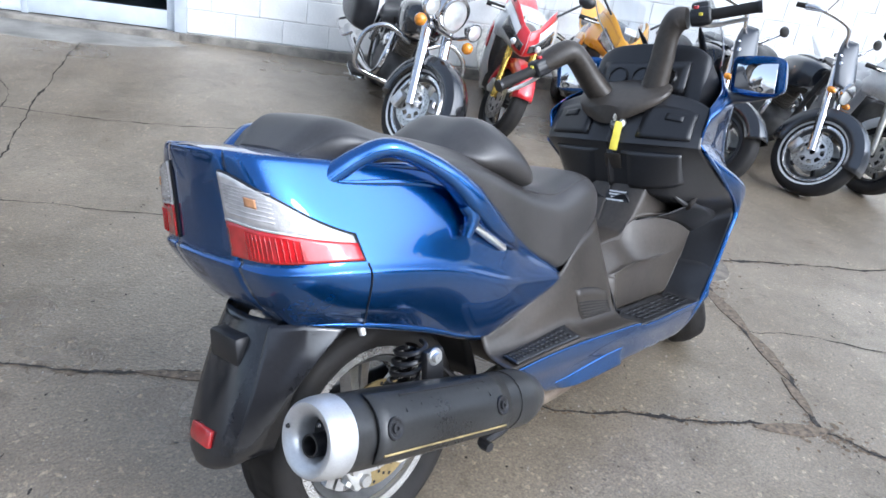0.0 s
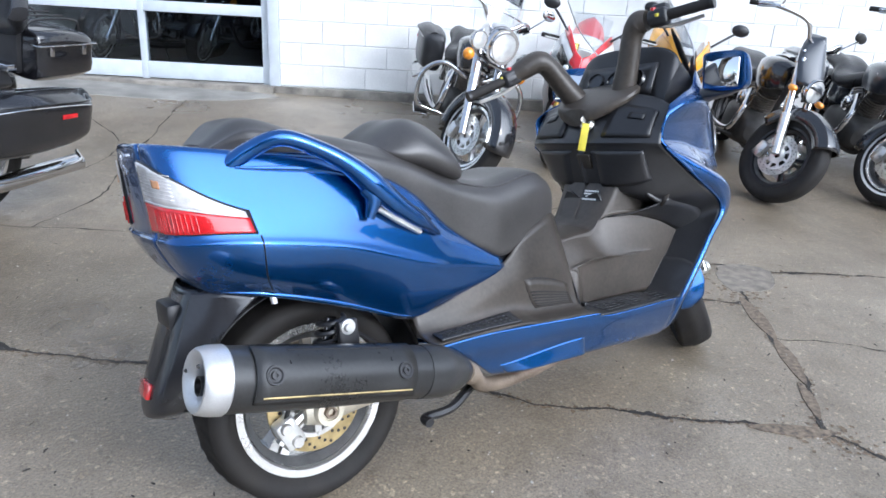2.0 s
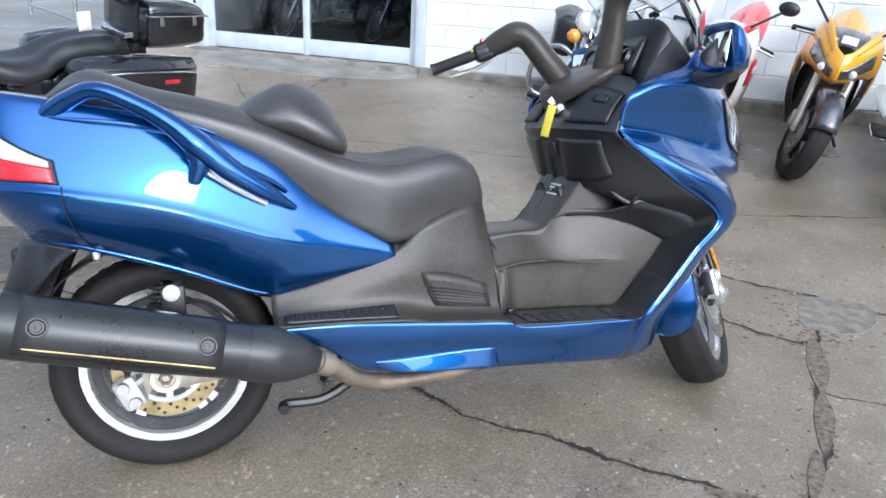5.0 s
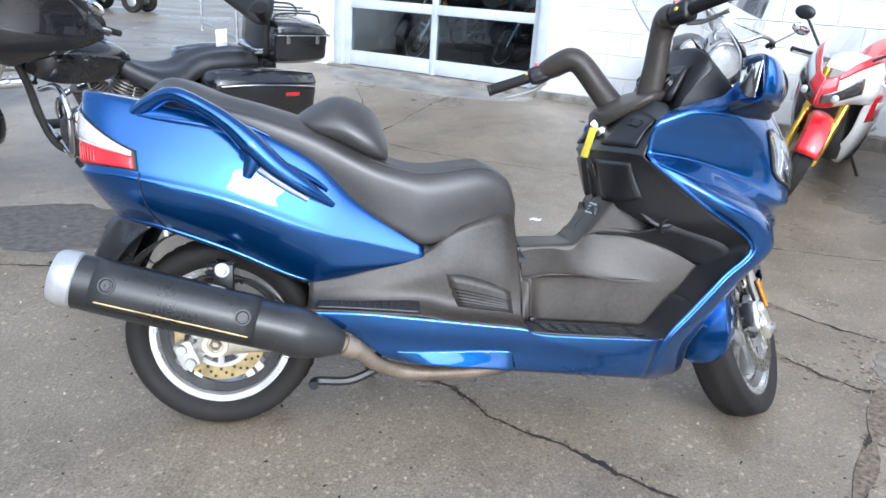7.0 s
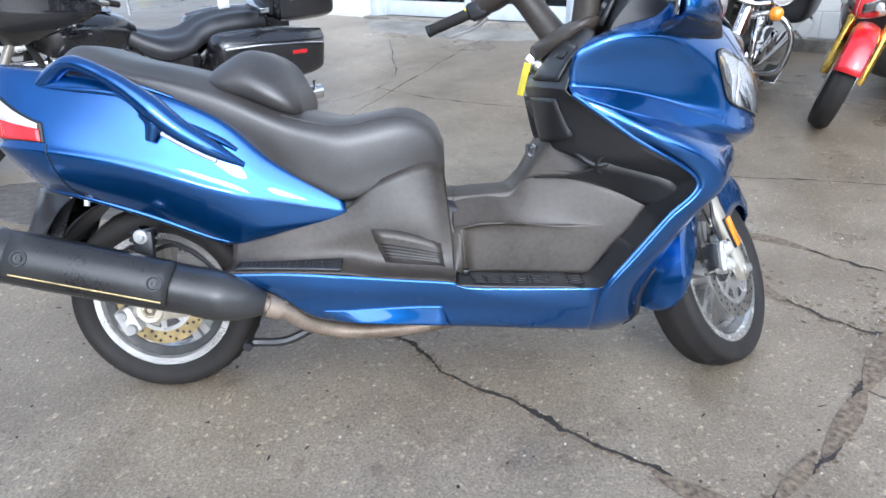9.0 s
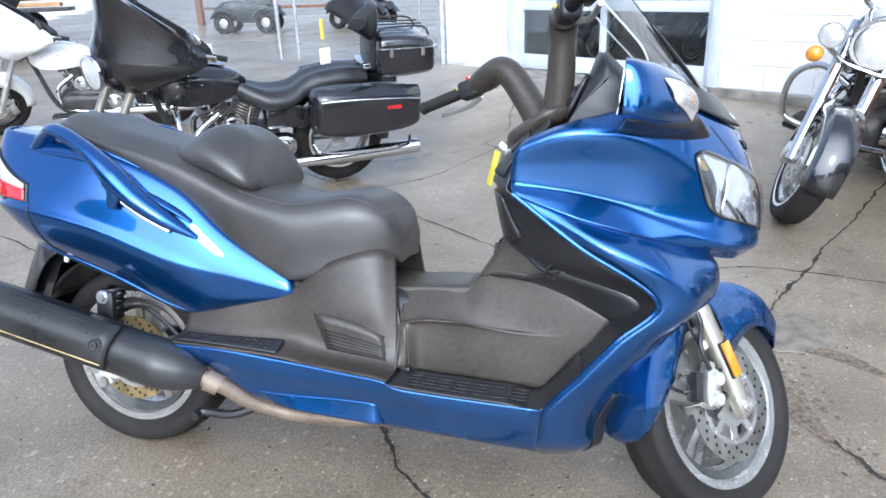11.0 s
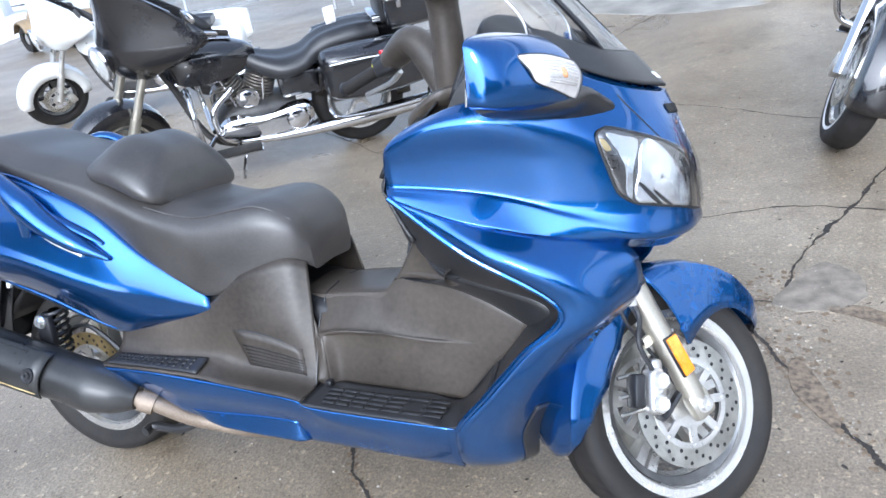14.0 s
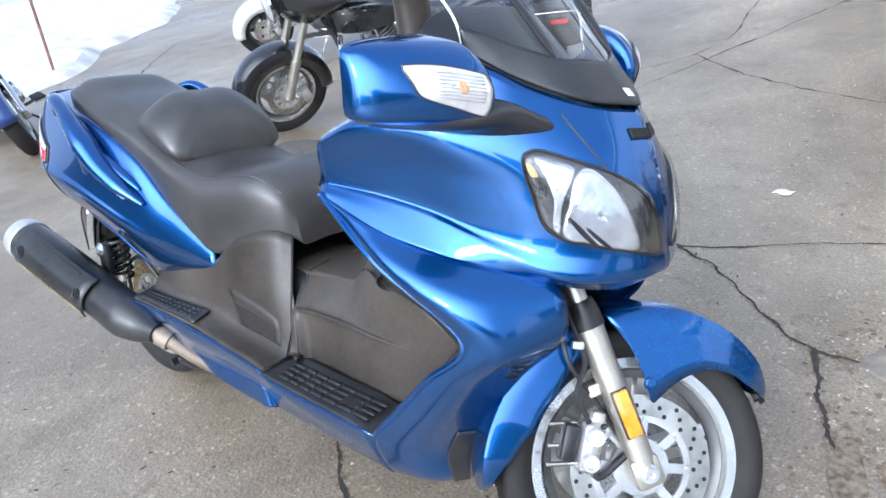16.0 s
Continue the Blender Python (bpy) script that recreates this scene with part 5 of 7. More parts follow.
# ---- the lot ----
def ground_material():
    m = bpy.data.materials.new("weathered_concrete")
    m.use_nodes = True
    nt = m.node_tree
    n, l = nt.nodes, nt.links
    b = n["Principled BSDF"]
    tc = n.new("ShaderNodeTexCoord")

    def noise_(scale, detail=6, rough=0.6):
        t = n.new("ShaderNodeTexNoise")
        t.inputs["Scale"].default_value, t.inputs["Detail"].default_value, t.inputs["Roughness"].default_value = scale, detail, rough
        l.new(tc.outputs["Object"], t.inputs["Vector"])
        return t

    def ramp_(src, *stops):
        r = n.new("ShaderNodeValToRGB")
        e = r.color_ramp.elements
        while len(e) < len(stops):
            e.new(0.5)
        for q, (p, c) in zip(e, stops):
            q.position, q.color = p, (*c, 1)
        l.new(src, r.inputs["Fac"])
        return r

    def mix_(kind, fac, a, c):
        x = n.new("ShaderNodeMix")
        x.data_type, x.blend_type = "RGBA", kind
        if isinstance(fac, float):
            x.inputs[0].default_value = fac
        else:
            l.new(fac, x.inputs[0])
        l.new(a, x.inputs[6])
        l.new(c, x.inputs[7])
        return x.outputs[2]

    stains = ramp_(noise_(0.55, 7).outputs["Fac"], (0.3, (0.150, 0.117, 0.081)), (0.52, (0.232, 0.190, 0.140)), (0.75, (0.320, 0.273, 0.210)))
    patches = ramp_(noise_(3.1, 8, 0.65).outputs["Fac"], (0.32, (0.62, 0.6, 0.56)), (0.55, (1, 1, 1)), (0.8, (1.18, 1.16, 1.12)))
    c = mix_("MULTIPLY", 0.8, stains.outputs["Color"], patches.outputs["Color"])
    grain = ramp_(noise_(125, 4, 0.75).outputs["Fac"], (0.3, (0.45, 0.43, 0.4)), (0.5, (1, 1, 1)), (0.72, (1.55, 1.52, 1.46)))
    c = mix_("MULTIPLY", 0.95, c, grain.outputs["Color"])
    vor = n.new("ShaderNodeTexVoronoi")
    vor.inputs["Scale"].default_value = 85
    l.new(tc.outputs["Object"], vor.inputs["Vector"])
    pebble = ramp_(vor.outputs["Color"], (0.0, (0.36, 0.35, 0.34)), (0.14, (1, 1, 1)), (0.82, (1, 1, 1)), (0.93, (2.0, 1.94, 1.84)))
    c = mix_("MULTIPLY", 0.8, c, pebble.outputs["Color"])
    vor2 = n.new("ShaderNodeTexVoronoi")
    vor2.inputs["Scale"].default_value = 260
    l.new(tc.outputs["Object"], vor2.inputs["Vector"])
    fines = ramp_(vor2.outputs["Color"], (0.0, (0.4, 0.38, 0.36)), (0.2, (1, 1, 1)), (0.8, (1, 1, 1)), (0.95, (1.8, 1.72, 1.6)))
    c = mix_("MULTIPLY", 1.0, c, fines.outputs["Color"])
    spots = ramp_(noise_(9, 3, 0.5).outputs["Fac"], (0.62, (1, 1, 1)), (0.74, (0.55, 0.5, 0.45)))
    c = mix_("MULTIPLY", 0.7, c, spots.outputs["Color"])
    l.new(c, b.inputs["Base Color"])
    b.inputs["Specular IOR Level"].default_value = 0.8
    rr = ramp_(noise_(0.4, 5).outputs["Fac"], (0.36, (0.24, 0.24, 0.24)), (0.64, (0.46, 0.46, 0.46)))
    l.new(rr.outputs["Color"], b.inputs["Roughness"])
    bp = n.new("ShaderNodeBump")
    bp.inputs["Strength"].default_value, bp.inputs["Distance"].default_value = 0.45, 0.004
    add = n.new("ShaderNodeMath")
    add.operation = "ADD"
    l.new(noise_(140, 5, 0.75).outputs["Fac"], add.inputs[0])
    l.new(vor.outputs["Distance"], add.inputs[1])
    l.new(add.outputs[0], bp.inputs["Height"])
    l.new(bp.outputs["Normal"], b.inputs["Normal"])
    return m


GROUND = ground_material()
CRACK = mat("crack_dirt", (0.035, 0.03, 0.026), 0.9, 0, 0.4, 40, 0.8, 150)
TAR = mat("tar_patch", (0.105, 0.095, 0.085), 0.75, 0, 0.4, 26, 1.0, 70, base2=(0.045, 0.04, 0.036))
RUBBLE = mat("crack_rubble", (0.17, 0.13, 0.092), 0.9, 0, 0.5, 55, 1.0, 90, base2=(0.035, 0.028, 0.022))
WORN = mat("worn_concrete", (0.20, 0.172, 0.138), 0.7, 0, 0.4, 18, 1.0, 90, base2=(0.095, 0.08, 0.064))
APRON = mat("pale_concrete", (0.26, 0.245, 0.22), 0.7, 0, 0.25, 4, 0.5, 120)
GRAVEL = mat("grit", (0.36, 0.33, 0.29), 0.85, 0, 0.5, 30, base2=(0.1, 0.09, 0.08))


def spread(lo, hi, near0, near1, step):
    a = list(np.arange(near0, near1 + 1e-6, step))
    out, d = [near0], step
    while out[0] > lo:
        d *= 1.6
        out.insert(0, max(lo, out[0] - d))
    tail, d = [near1], step
    while tail[-1] < hi:
        d *= 1.6
        tail.append(min(hi, tail[-1] + d))
    return out[:-1] + a + tail[1:]


xs, ys = spread(-400, 400, -4, 7, 0.16), spread(-400, 400, -3, 7.5, 0.16)
gr = [[(x, y, rise(x, y) + 0.006 * noise.noise((x * 0.7, y * 0.7, 3)) * (1 if abs(y - 2.5) < 5 else 0)) for y in ys] for x in xs]
ground = part("ground", grid_mesh(gr), GROUND, None, sharp=180)
tagged(ground, "weathered cracked concrete lot, damp in places", "ground", kind="structure")


def gz(x, y):
    return rise(x, y) + 0.006 * noise.noise((x * 0.7, y * 0.7, 3))


rng = random.Random(7)
CRACKS = [
    ([(-0.84, 1.9), (-0.58, 1.28), (-0.355, 1.02), (-0.004, 0.73), (0.42, 0.36), (0.684, 0.143), (0.80, -0.02), (1.03, -0.21), (1.19, -0.37), (1.465, -0.63), (1.50, -0.80), (1.62, -1.0), (1.9, -1.6)], 0.019),
    ([(1.465, -0.63), (1.74, -0.405), (1.97, -0.17), (2.2, 0.1), (2.45, 0.33), (2.60, 0.36), (2.68, 0.227), (2.98, 0.03), (3.51, -0.355), (4.6, -0.9)], 0.019),
    ([(2.60, 0.36), (2.35, 0.62), (2.16, 0.83), (1.95, 0.92), (1.74, 0.93), (1.5, 1.12), (1.29, 1.29), (1.18, 1.36)], 0.013),
    ([(1.74, 0.93), (1.887, 0.553), (1.95, 0.4), (2.05, 0.216), (2.2, 0.1)], 0.020),
    ([(1.90, 0.95), (1.973, 1.221), (2.175, 1.6), (2.376, 1.981), (2.8, 2.7), (3.4, 3.6)], 0.012),
    ([(-1.9, 3.8), (-1.27, 3.32), (-0.4, 2.65), (0.42, 2.0), (0.9, 1.6), (1.18, 1.36), (1.8, 1.62), (2.175, 1.6), (3.0, 1.35), (4.2, 1.0)], 0.009),
    ([(-0.3, 2.57), (0.12, 3.02), (0.6, 3.9), (1.1, 4.7), (1.35, 5.05)], 0.008),
    ([(0.337, 3.738), (0.9, 3.25), (1.555, 2.904), (2.3, 2.45)], 0.008),
    ([(-0.9, 3.2), (-0.1, 3.45), (0.337, 3.738), (0.453, 4.272), (0.35, 5.2)], 0.006),
    ([(-3.6, 2.3), (-5.66, 3.06), (-7.5, 4.77)], 0.012),
    ([(-0.58, 1.28), (-0.95, 1.12), (-1.6, 1.3), (-3.0, 1.8), (-5.0, 2.2)], 0.014),
    ([(1.97, -0.17), (2.25, -0.45), (2.5, -0.9), (2.8, -1.8)], 0.008),
]
bm = bmesh.new()
grit, spalls = [], []
for line, wid in CRACKS:
    p = cr(line, len(line) * 26)
    L, R = [], []
    for i, q in enumerate(p):
        d = p[min(i + 1, len(p) - 1)] - p[max(i - 1, 0)]
        d = d / (np.linalg.norm(d) + 1e-9)
        nv_ = np.array((-d[1], d[0]))
        far = noise.noise((q[0] * 3.1, q[1] * 3.1, wid * 50)) * 0.030 + noise.noise((q[0] * 17, q[1] * 17, 1)) * 0.012
        w = wid * (0.16 + 1.5 * abs(noise.noise((q[0] * 6, q[1] * 6, 8))) ** 1.3 + 0.34 * rng.random())
        if rng.random() < 0.9 * wid / 0.014:
            spalls.append((q + nv_ * (far + rng.gauss(0, wid * 0.55)), rng.uniform(0.15, 0.55) * wid))
        c = q + nv_ * far
        L.append(c + nv_ * w * (0.4 + 0.6 * rng.random()))
        R.append(c - nv_ * w * (0.4 + 0.6 * rng.random()))
        if rng.random() < wid * 22 and abs(q[0]) < 4:
            grit.append(c + nv_ * rng.gauss(0, 0.02))
    grid_mesh([[(a[0], a[1], gz(*a) + 0.0025), (b[0], b[1], gz(*b) + 0.0025)] for a, b in zip(L, R)], bm=bm)
cracks = tagged(part("crack", bm, CRACK, ground), "dark irregular cracks", kind="stuff")
# broken slab edges along the cracks
for cx, cy, sx, sy in ((2.45, 0.32, 0.13, 0.09), (2.25, 0.14, 0.09, 0.07), (1.9, 1.0, 0.10, 0.07), (1.47, -0.64, 0.06, 0.06), (1.9, 0.6, 0.06, 0.12)):
    for k in range(70):
        spalls.append((np.array((rng.gauss(cx, sx), rng.gauss(cy, sy))), rng.uniform(0.003, 0.012)))
        grit.append(np.array((rng.gauss(cx, sx), rng.gauss(cy, sy))))
bm = bmesh.new()
for (x, y), r_ in spalls:
    k = rng.randint(6, 9)
    ring = []
    for i in range(k):
        a = 2 * math.pi * i / k
        rr = r_ * rng.uniform(0.5, 1.4)
        ring.append(bm.verts.new((x + rr * math.cos(a), y + rr * math.sin(a), gz(x, y) + 0.0016 + 0.0006 * rng.random())))
    bm.faces.new(ring)
SPALL = mat("crumbled_concrete", (0.17, 0.125, 0.085), 0.9, 0, 0.5, 60, 1.0, 220, base2=(0.07, 0.052, 0.036))
tagged(part("spall", bm, SPALL, ground), "crumbled broken edges along the cracks", kind="stuff")
# crumbled edges and loose grit
bm = bmesh.new()
for k in range(4200):
    if k < len(grit):
        x, y = grit[k]
    else:
        x, y = rng.uniform(-1.6, 3.0), rng.uniform(-1.5, 3.2)
    s = rng.uniform(0.002, 0.005) * (1.6 if rng.random() < 0.06 else 1)
    z = gz(x, y)
    v = [bm.verts.new((x + s * rng.uniform(0.7, 1.3) * math.cos(a), y + s * rng.uniform(0.7, 1.3) * math.sin(a), z - 0.001)) for a in (0, 1.57, 3.14, 4.71)]
    t = bm.verts.new((x + s * 0.2, y, z + s * 0.9))
    for i in range(4):
        bm.faces.new((v[i], v[(i + 1) % 4], t))
tagged(part("loose_grit", bm, GRAVEL, ground), "loose grit and crumbs", kind="stuff")


def patch(name, outline, material, h, label):
    """A thin slab with a ragged outline lying on the lot."""
    c = np.mean(outline, 0)
    pts = cr(outline, 130, True)
    rim = [q + (q - c) * (0.06 * noise.noise((q[0] * 9, q[1] * 9, 4)) + 0.07 * noise.noise((q[0] * 31, q[1] * 31, 6))) for q in pts]
    g = [[tuple((*(c + (q - c) * f), gz(*(c + (q - c) * f)) + (h if f < 0.99 else -0.002))) for q in rim] for f in (0.02, 0.3, 0.6, 0.85, 0.975, 1.0)]
    return tagged(part(name, grid_mesh(g, True), material, ground), label, kind="stuff")


def along(line, half):
    """An outline round a short run of crack."""
    p = np.array(line, float)
    d = np.gradient(p, axis=0)
    n_ = np.stack([-d[:, 1], d[:, 0]], 1) / np.linalg.norm(d, axis=1)[:, None]
    h = half * np.array([0.35] + [1.0] * (len(p) - 2) + [0.35])[:, None]
    return [tuple(q) for q in np.concatenate([p + n_ * h, (p - n_ * h)[::-1]])]


for line, half in (([(2.22, 0.13), (2.10, -0.02), (1.97, -0.17)], 0.036), ([(1.96, -0.18), (1.85, -0.30), (1.73, -0.42)], 0.030), ([(1.49, -0.64), (1.40, -0.57), (1.30, -0.48)], 0.034), ([(1.90, 0.60), (1.92, 0.48), (1.97, 0.34)], 0.040), ([(2.02, 0.88), (2.12, 0.86), (2.24, 0.74)], 0.036), ([(-0.14, 0.85), (-0.02, 0.74), (0.10, 0.64)], 0.022), ([(1.70, -0.42), (1.62, -0.50), (1.54, -0.57)], 0.022)):
    patch("rubble", along(line, half), RUBBLE, 0.003, "brown crumbled concrete in a wide crack")
patch("worn_patch", [(2.27, 0.2), (2.34, 0.33), (2.47, 0.42), (2.62, 0.40), (2.68, 0.27), (2.56, 0.16), (2.42, 0.12)], WORN, 0.003, "dark worn patch between cracks")
patch("worn_patch", [(1.86, 0.90), (1.93, 1.05), (2.03, 1.18), (2.12, 1.10), (2.13, 0.95), (2.0, 0.86)], WORN, 0.003, "dark worn patch between cracks")
bm = bmesh.new()
for k in range(520):
    x, y = rng.uniform(-1.8, 3.4), rng.uniform(-1.7, 3.0)
    a, ln_, w_ = rng.gauss(0.9, 0.7), rng.uniform(0.003, 0.013), rng.uniform(0.002, 0.005)
    ring = []
    for i in range(7):
        b = 2 * math.pi * i / 7
        u, v = ln_ * math.cos(b) * rng.uniform(0.7, 1.2), w_ * math.sin(b) * rng.uniform(0.7, 1.2)
        px, py = x + u * math.cos(a) - v * math.sin(a), y + u * math.sin(a) + v * math.cos(a)
        ring.append(bm.verts.new((px, py, gz(px, py) + 0.0016)))
    bm.faces.new(ring)
tagged(part("pits", bm, CRACK, ground), "small dark pits in the worn concrete", kind="stuff")
patch("tar_patch", [(-0.62, 1.32), (-0.60, 1.5), (-0.56, 1.62), (-0.66, 1.74), (-0.72, 1.86), (-0.95, 1.92), (-1.1, 2.0), (-1.4, 1.92), (-1.6, 1.86), (-1.70, 1.6), (-1.56, 1.42), (-1.3, 1.36), (-1.1, 1.27), (-0.8, 1.32)], TAR, 0.005, "dark rough tar patch")
# ---- building ----
def wp(a, out, z):
    """A place by metres along the wall, metres out of its face, and height."""
    return WO + DV * a + NV * out + Vector((0, 0, z))


WM = Matrix(((DV.x, NV.x, 0, WO.x), (DV.y, NV.y, 0, WO.y), (0, 0, 1, 0), (0, 0, 0, 1)))
PAINTW = mat("white_painted_block", (0.80, 0.80, 0.78), 0.62, 0, 0.07, 3, 0.5, 60)
JOINT = mat("wall_joint", (0.77, 0.77, 0.755), 0.8, 0, 0.12, 8, 0.4, 90)
ALU = mat("white_aluminium", (0.62, 0.67, 0.72), 0.4, 0.1, 0.08, 6)
FOOT = mat("stained_footing", (0.22, 0.2, 0.17), 0.85, 0, 0.5, 7, 0.6, 70, base2=(0.09, 0.08, 0.07))
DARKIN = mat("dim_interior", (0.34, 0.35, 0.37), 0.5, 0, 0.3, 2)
PANE = glass("window_glass", (0.8, 0.86, 0.9), 0.01, 0.72)
Z0 = 0.26


def slab(name, a0, a1, o0, o1, z0, z1, material, parent=None, bevel=0.004, label=""):
    bm = box((( a0 + a1) / 2, (o0 + o1) / 2, (z0 + z1) / 2), (a1 - a0, o1 - o0, z1 - z0), bevel)
    bm.transform(WM)
    return part(name, bm, material, parent, label)


wr = tagged(slab("wall_north", 0.07, 14.0, -0.2, -0.012, Z0 - 0.5, 4.2, JOINT), "white painted concrete block wall", "wall", kind="structure")
wl = tagged(slab("wall_pier", -3.5, -2.46, -0.2, -0.012, Z0 - 0.3, 4.2, JOINT), "white painted block pier beside the door", "wall", kind="structure")
tagged(slab("wall_lintel", -2.46, 0.07, -0.2, 0.0, 2.62, 4.2, PAINTW), "white painted wall over the door", "wall", kind="structure")
tagged(slab("wall_west", -3.5, -3.3, -9, -0.2, Z0 - 0.5, 4.2, PAINTW), "white painted side wall", "wall", kind="structure")
tagged(slab("roof", -3.7, 14.2, -9.2, 0.3, 4.2, 4.4, ALU), "flat roof edge", "roof", kind="structure")
tagged(slab("footing", 0.02, 14.0, -0.1, 0.045, Z0 - 0.5, Z0 + 0.05, FOOT, bevel=0.012), "stained concrete footing along the wall", "footing", kind="structure")
tagged(slab("door_sill", -2.5, 0.02, -0.35, 0.10, Z0 - 0.3, Z0 + 0.05, FOOT, bevel=0.012), "worn concrete door sill", "sill", kind="structure")
patch("apron", [tuple(wp(a, o, 0).xy) for a, o in ((-2.4, 0.08), (-1.6, 0.08), (-0.2, 0.08), (0.05, 0.30), (-0.5, 0.6), (-1.3, 0.66), (-1.9, 0.6), (-2.2, 0.4))], APRON, 0.004, "pale worn concrete in front of the door")
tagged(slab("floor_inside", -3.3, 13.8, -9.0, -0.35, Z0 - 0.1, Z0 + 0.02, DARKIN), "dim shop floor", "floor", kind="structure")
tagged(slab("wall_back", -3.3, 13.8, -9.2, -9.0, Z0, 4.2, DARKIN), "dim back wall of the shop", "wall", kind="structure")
# blocks, each a piece
blocks = {}
for wname, parent, a0, a1 in (("r", wr, 0.07, 8.6), ("l", wl, -3.5, -2.46)):
    for row in range(9):
        a = a0 - (0.2 if row % 2 else 0)
        while a < a1 - 0.02:
            b0, b1 = max(a, a0), min(a + 0.40, a1)
            if b1 - b0 > 0.05:
                key = round(b1 - b0, 2)
                if key not in blocks:
                    me = bpy.data.meshes.new("block")
                    q = box((0, 0, 0), (key - 0.007, 0.06, 0.193), 0.004, seg=1)
                    q.to_mesh(me)
                    q.free()
                    me.materials.append(PAINTW)
                    blocks[key] = me
                ob = new("block", blocks[key])
                ob.parent = parent
                ob.matrix_world = WM @ Matrix.Translation(((b0 + b1) / 2, -0.032 + rng.uniform(-0.0015, 0.0015), Z0 + 0.055 + 0.2 * row + 0.1))
            a += 0.40
slab("upper_blocks", 0.07, 14.0, -0.06, -0.002, Z0 + 0.055 + 1.8, 4.2, PAINTW, wr)
slab("upper_blocks", -3.5, -2.46, -0.06, -0.002, Z0 + 0.055 + 1.8, 4.2, PAINTW, wl)

# glazed door
door = thing("door_1", "white aluminium glazed shop door with dark panes", "door")
tagged(door, kind="structure")
for a0, a1 in ((-2.46, -2.36), (-0.03, 0.07)):
    slab("jamb", a0, a1, -0.18, 0.01, Z0 + 0.05, 2.62, ALU, door)
for a0, a1 in ((-2.36, -2.29), (-1.245, -1.19), (-0.10, -0.03)):
    slab("stile", a0, a1, -0.14, -0.05, Z0 + 0.05, 2.62, ALU, door)
PANES = ((-2.29, -1.245), (-1.19, -0.10))
for z0, z1 in ((Z0 + 0.06, 0.47), (0.925, 1.02), (1.475, 1.57), (2.02, 2.11), (2.54, 2.62)):
    for a0, a1 in PANES:
        slab("rail", a0, a1, -0.135, -0.055, z0, z1, ALU, door)
for z0, z1 in ((0.47, 0.925), (1.02, 1.475), (1.57, 2.02), (2.11, 2.54)):
    for a0, a1 in PANES:
        slab("pane", a0, a1, -0.098, -0.092, z0, z1, PANE, door, bevel=0).visible_shadow = False

# plain unseen buildings, added to close the lot and shape the paint's reflections
UNSEENDARK = mat("unseen_building_dark", (0.13, 0.10, 0.085), 0.8, 0, 0.25, 0.6)
for c, sz in (((21, -18, 2.8), (18, 6, 5.6)), ((15, -18, 5.9), (5, 6, 0.7)), ((8.5, -23, 1.5), (6, 5, 3.0)), ((-1, -21, 1.2), (8, 5, 2.4)), ((-16.5, -17, 4.0), (20, 6, 8.0)), ((-10.5, -17, 8.3), (5, 5, 0.6)), ((-32, -3, 2.2), (7, 20, 4.4)), ((32, -2, 2.4), (6, 18, 4.8))):
    tagged(part("unseen_building", box(c, sz, 0.03), UNSEENDARK, None), "plain dark building added out of view to shape reflections", "building", kind="structure")

# ---- fence, post, bollard and snow ----
GALV = mat("galvanised_wire", (0.52, 0.53, 0.54), 0.45, 0.7, 0.15, 20)
RUSTY = mat("rusty_post", (0.22, 0.11, 0.07), 0.8, 0.1, 0.3, 12, 0.4, 90)
SNOW = mat("old_snow", (0.76, 0.77, 0.79), 0.8, 0, 0.12, 2.2, 1.0, 9, base2=(0.42, 0.38, 0.33))
fence = thing("chain_link_fence", "galvanised chain link fence with steel posts", "fence")
F0, F1 = Vector((-4.2, 9.6, 0.08)), Vector((-7.4, 9.9, 0.05))
for k in range(2):
    q = F0.lerp(F1, k)
    part("post", tube([q, q + Vector((0, 0, 2.4))], 0.035, 2, 12), GALV, fence)
part("post", tube([F0 + Vector((0.28, 0.1, 0)), F0 + Vector((0.28, 0.1, 2.4))], 0.03, 2, 12), GALV, fence)
part("top_rail", tube([F0 + Vector((0, 0, 2.2)), F1 + Vector((0, 0, 2.2))], 0.022, 2, 8), GALV, fence)
bm = bmesh.new()
ln = (F1 - F0).length
dv = (F1 - F0).normalized()
for k in range(int((ln + 2.2) / 0.06)):
    for sg in (1, -1):
        x0 = k * 0.06 - (2.2 if sg > 0 else 0)
        x1 = x0 + sg * 2.2
        z0, z1 = 0.04, 2.2
        if min(x0, x1) < 0 or max(x0, x1) > ln:
            lo, hi = 0.0, ln
            ta = max(0, min(1, ((lo if sg > 0 else hi) - x0) / (x1 - x0)))
            tb = max(0, min(1, ((hi if sg > 0 else lo) - x0) / (x1 - x0)))
            x0, x1, z0, z1 = x0 + (x1 - x0) * ta, x0 + (x1 - x0) * tb, 0.04 + 2.16 * ta, 0.04 + 2.16 * tb
        if abs(x1 - x0) > 0.02:
            tube([F0 + dv * x0 + Vector((0, 0, z0)), F0 + dv * x1 + Vector((0, 0, z1))], 0.0026, 2, 3, bm=bm, cap=False)
tagged(part("mesh", bm, GALV, fence), "woven wire mesh", kind="stuff")
gate = thing("fence_gate", "dark chain link gate against the building corner", "gate")
G0, G1 = Vector((-1.5, 9.75, 0.1)), Vector((-2.6, 12.6, 0.1))
for k in (0, 1):
    q = G0.lerp(G1, k)
    part("post", tube([q, q + Vector((0, 0, 2.2))], 0.03, 2, 10), GALV, gate)
part("rail", tube([G0 + Vector((0, 0, 0.15)), G1 + Vector((0, 0, 0.15))], 0.02, 2, 8), GALV, gate)
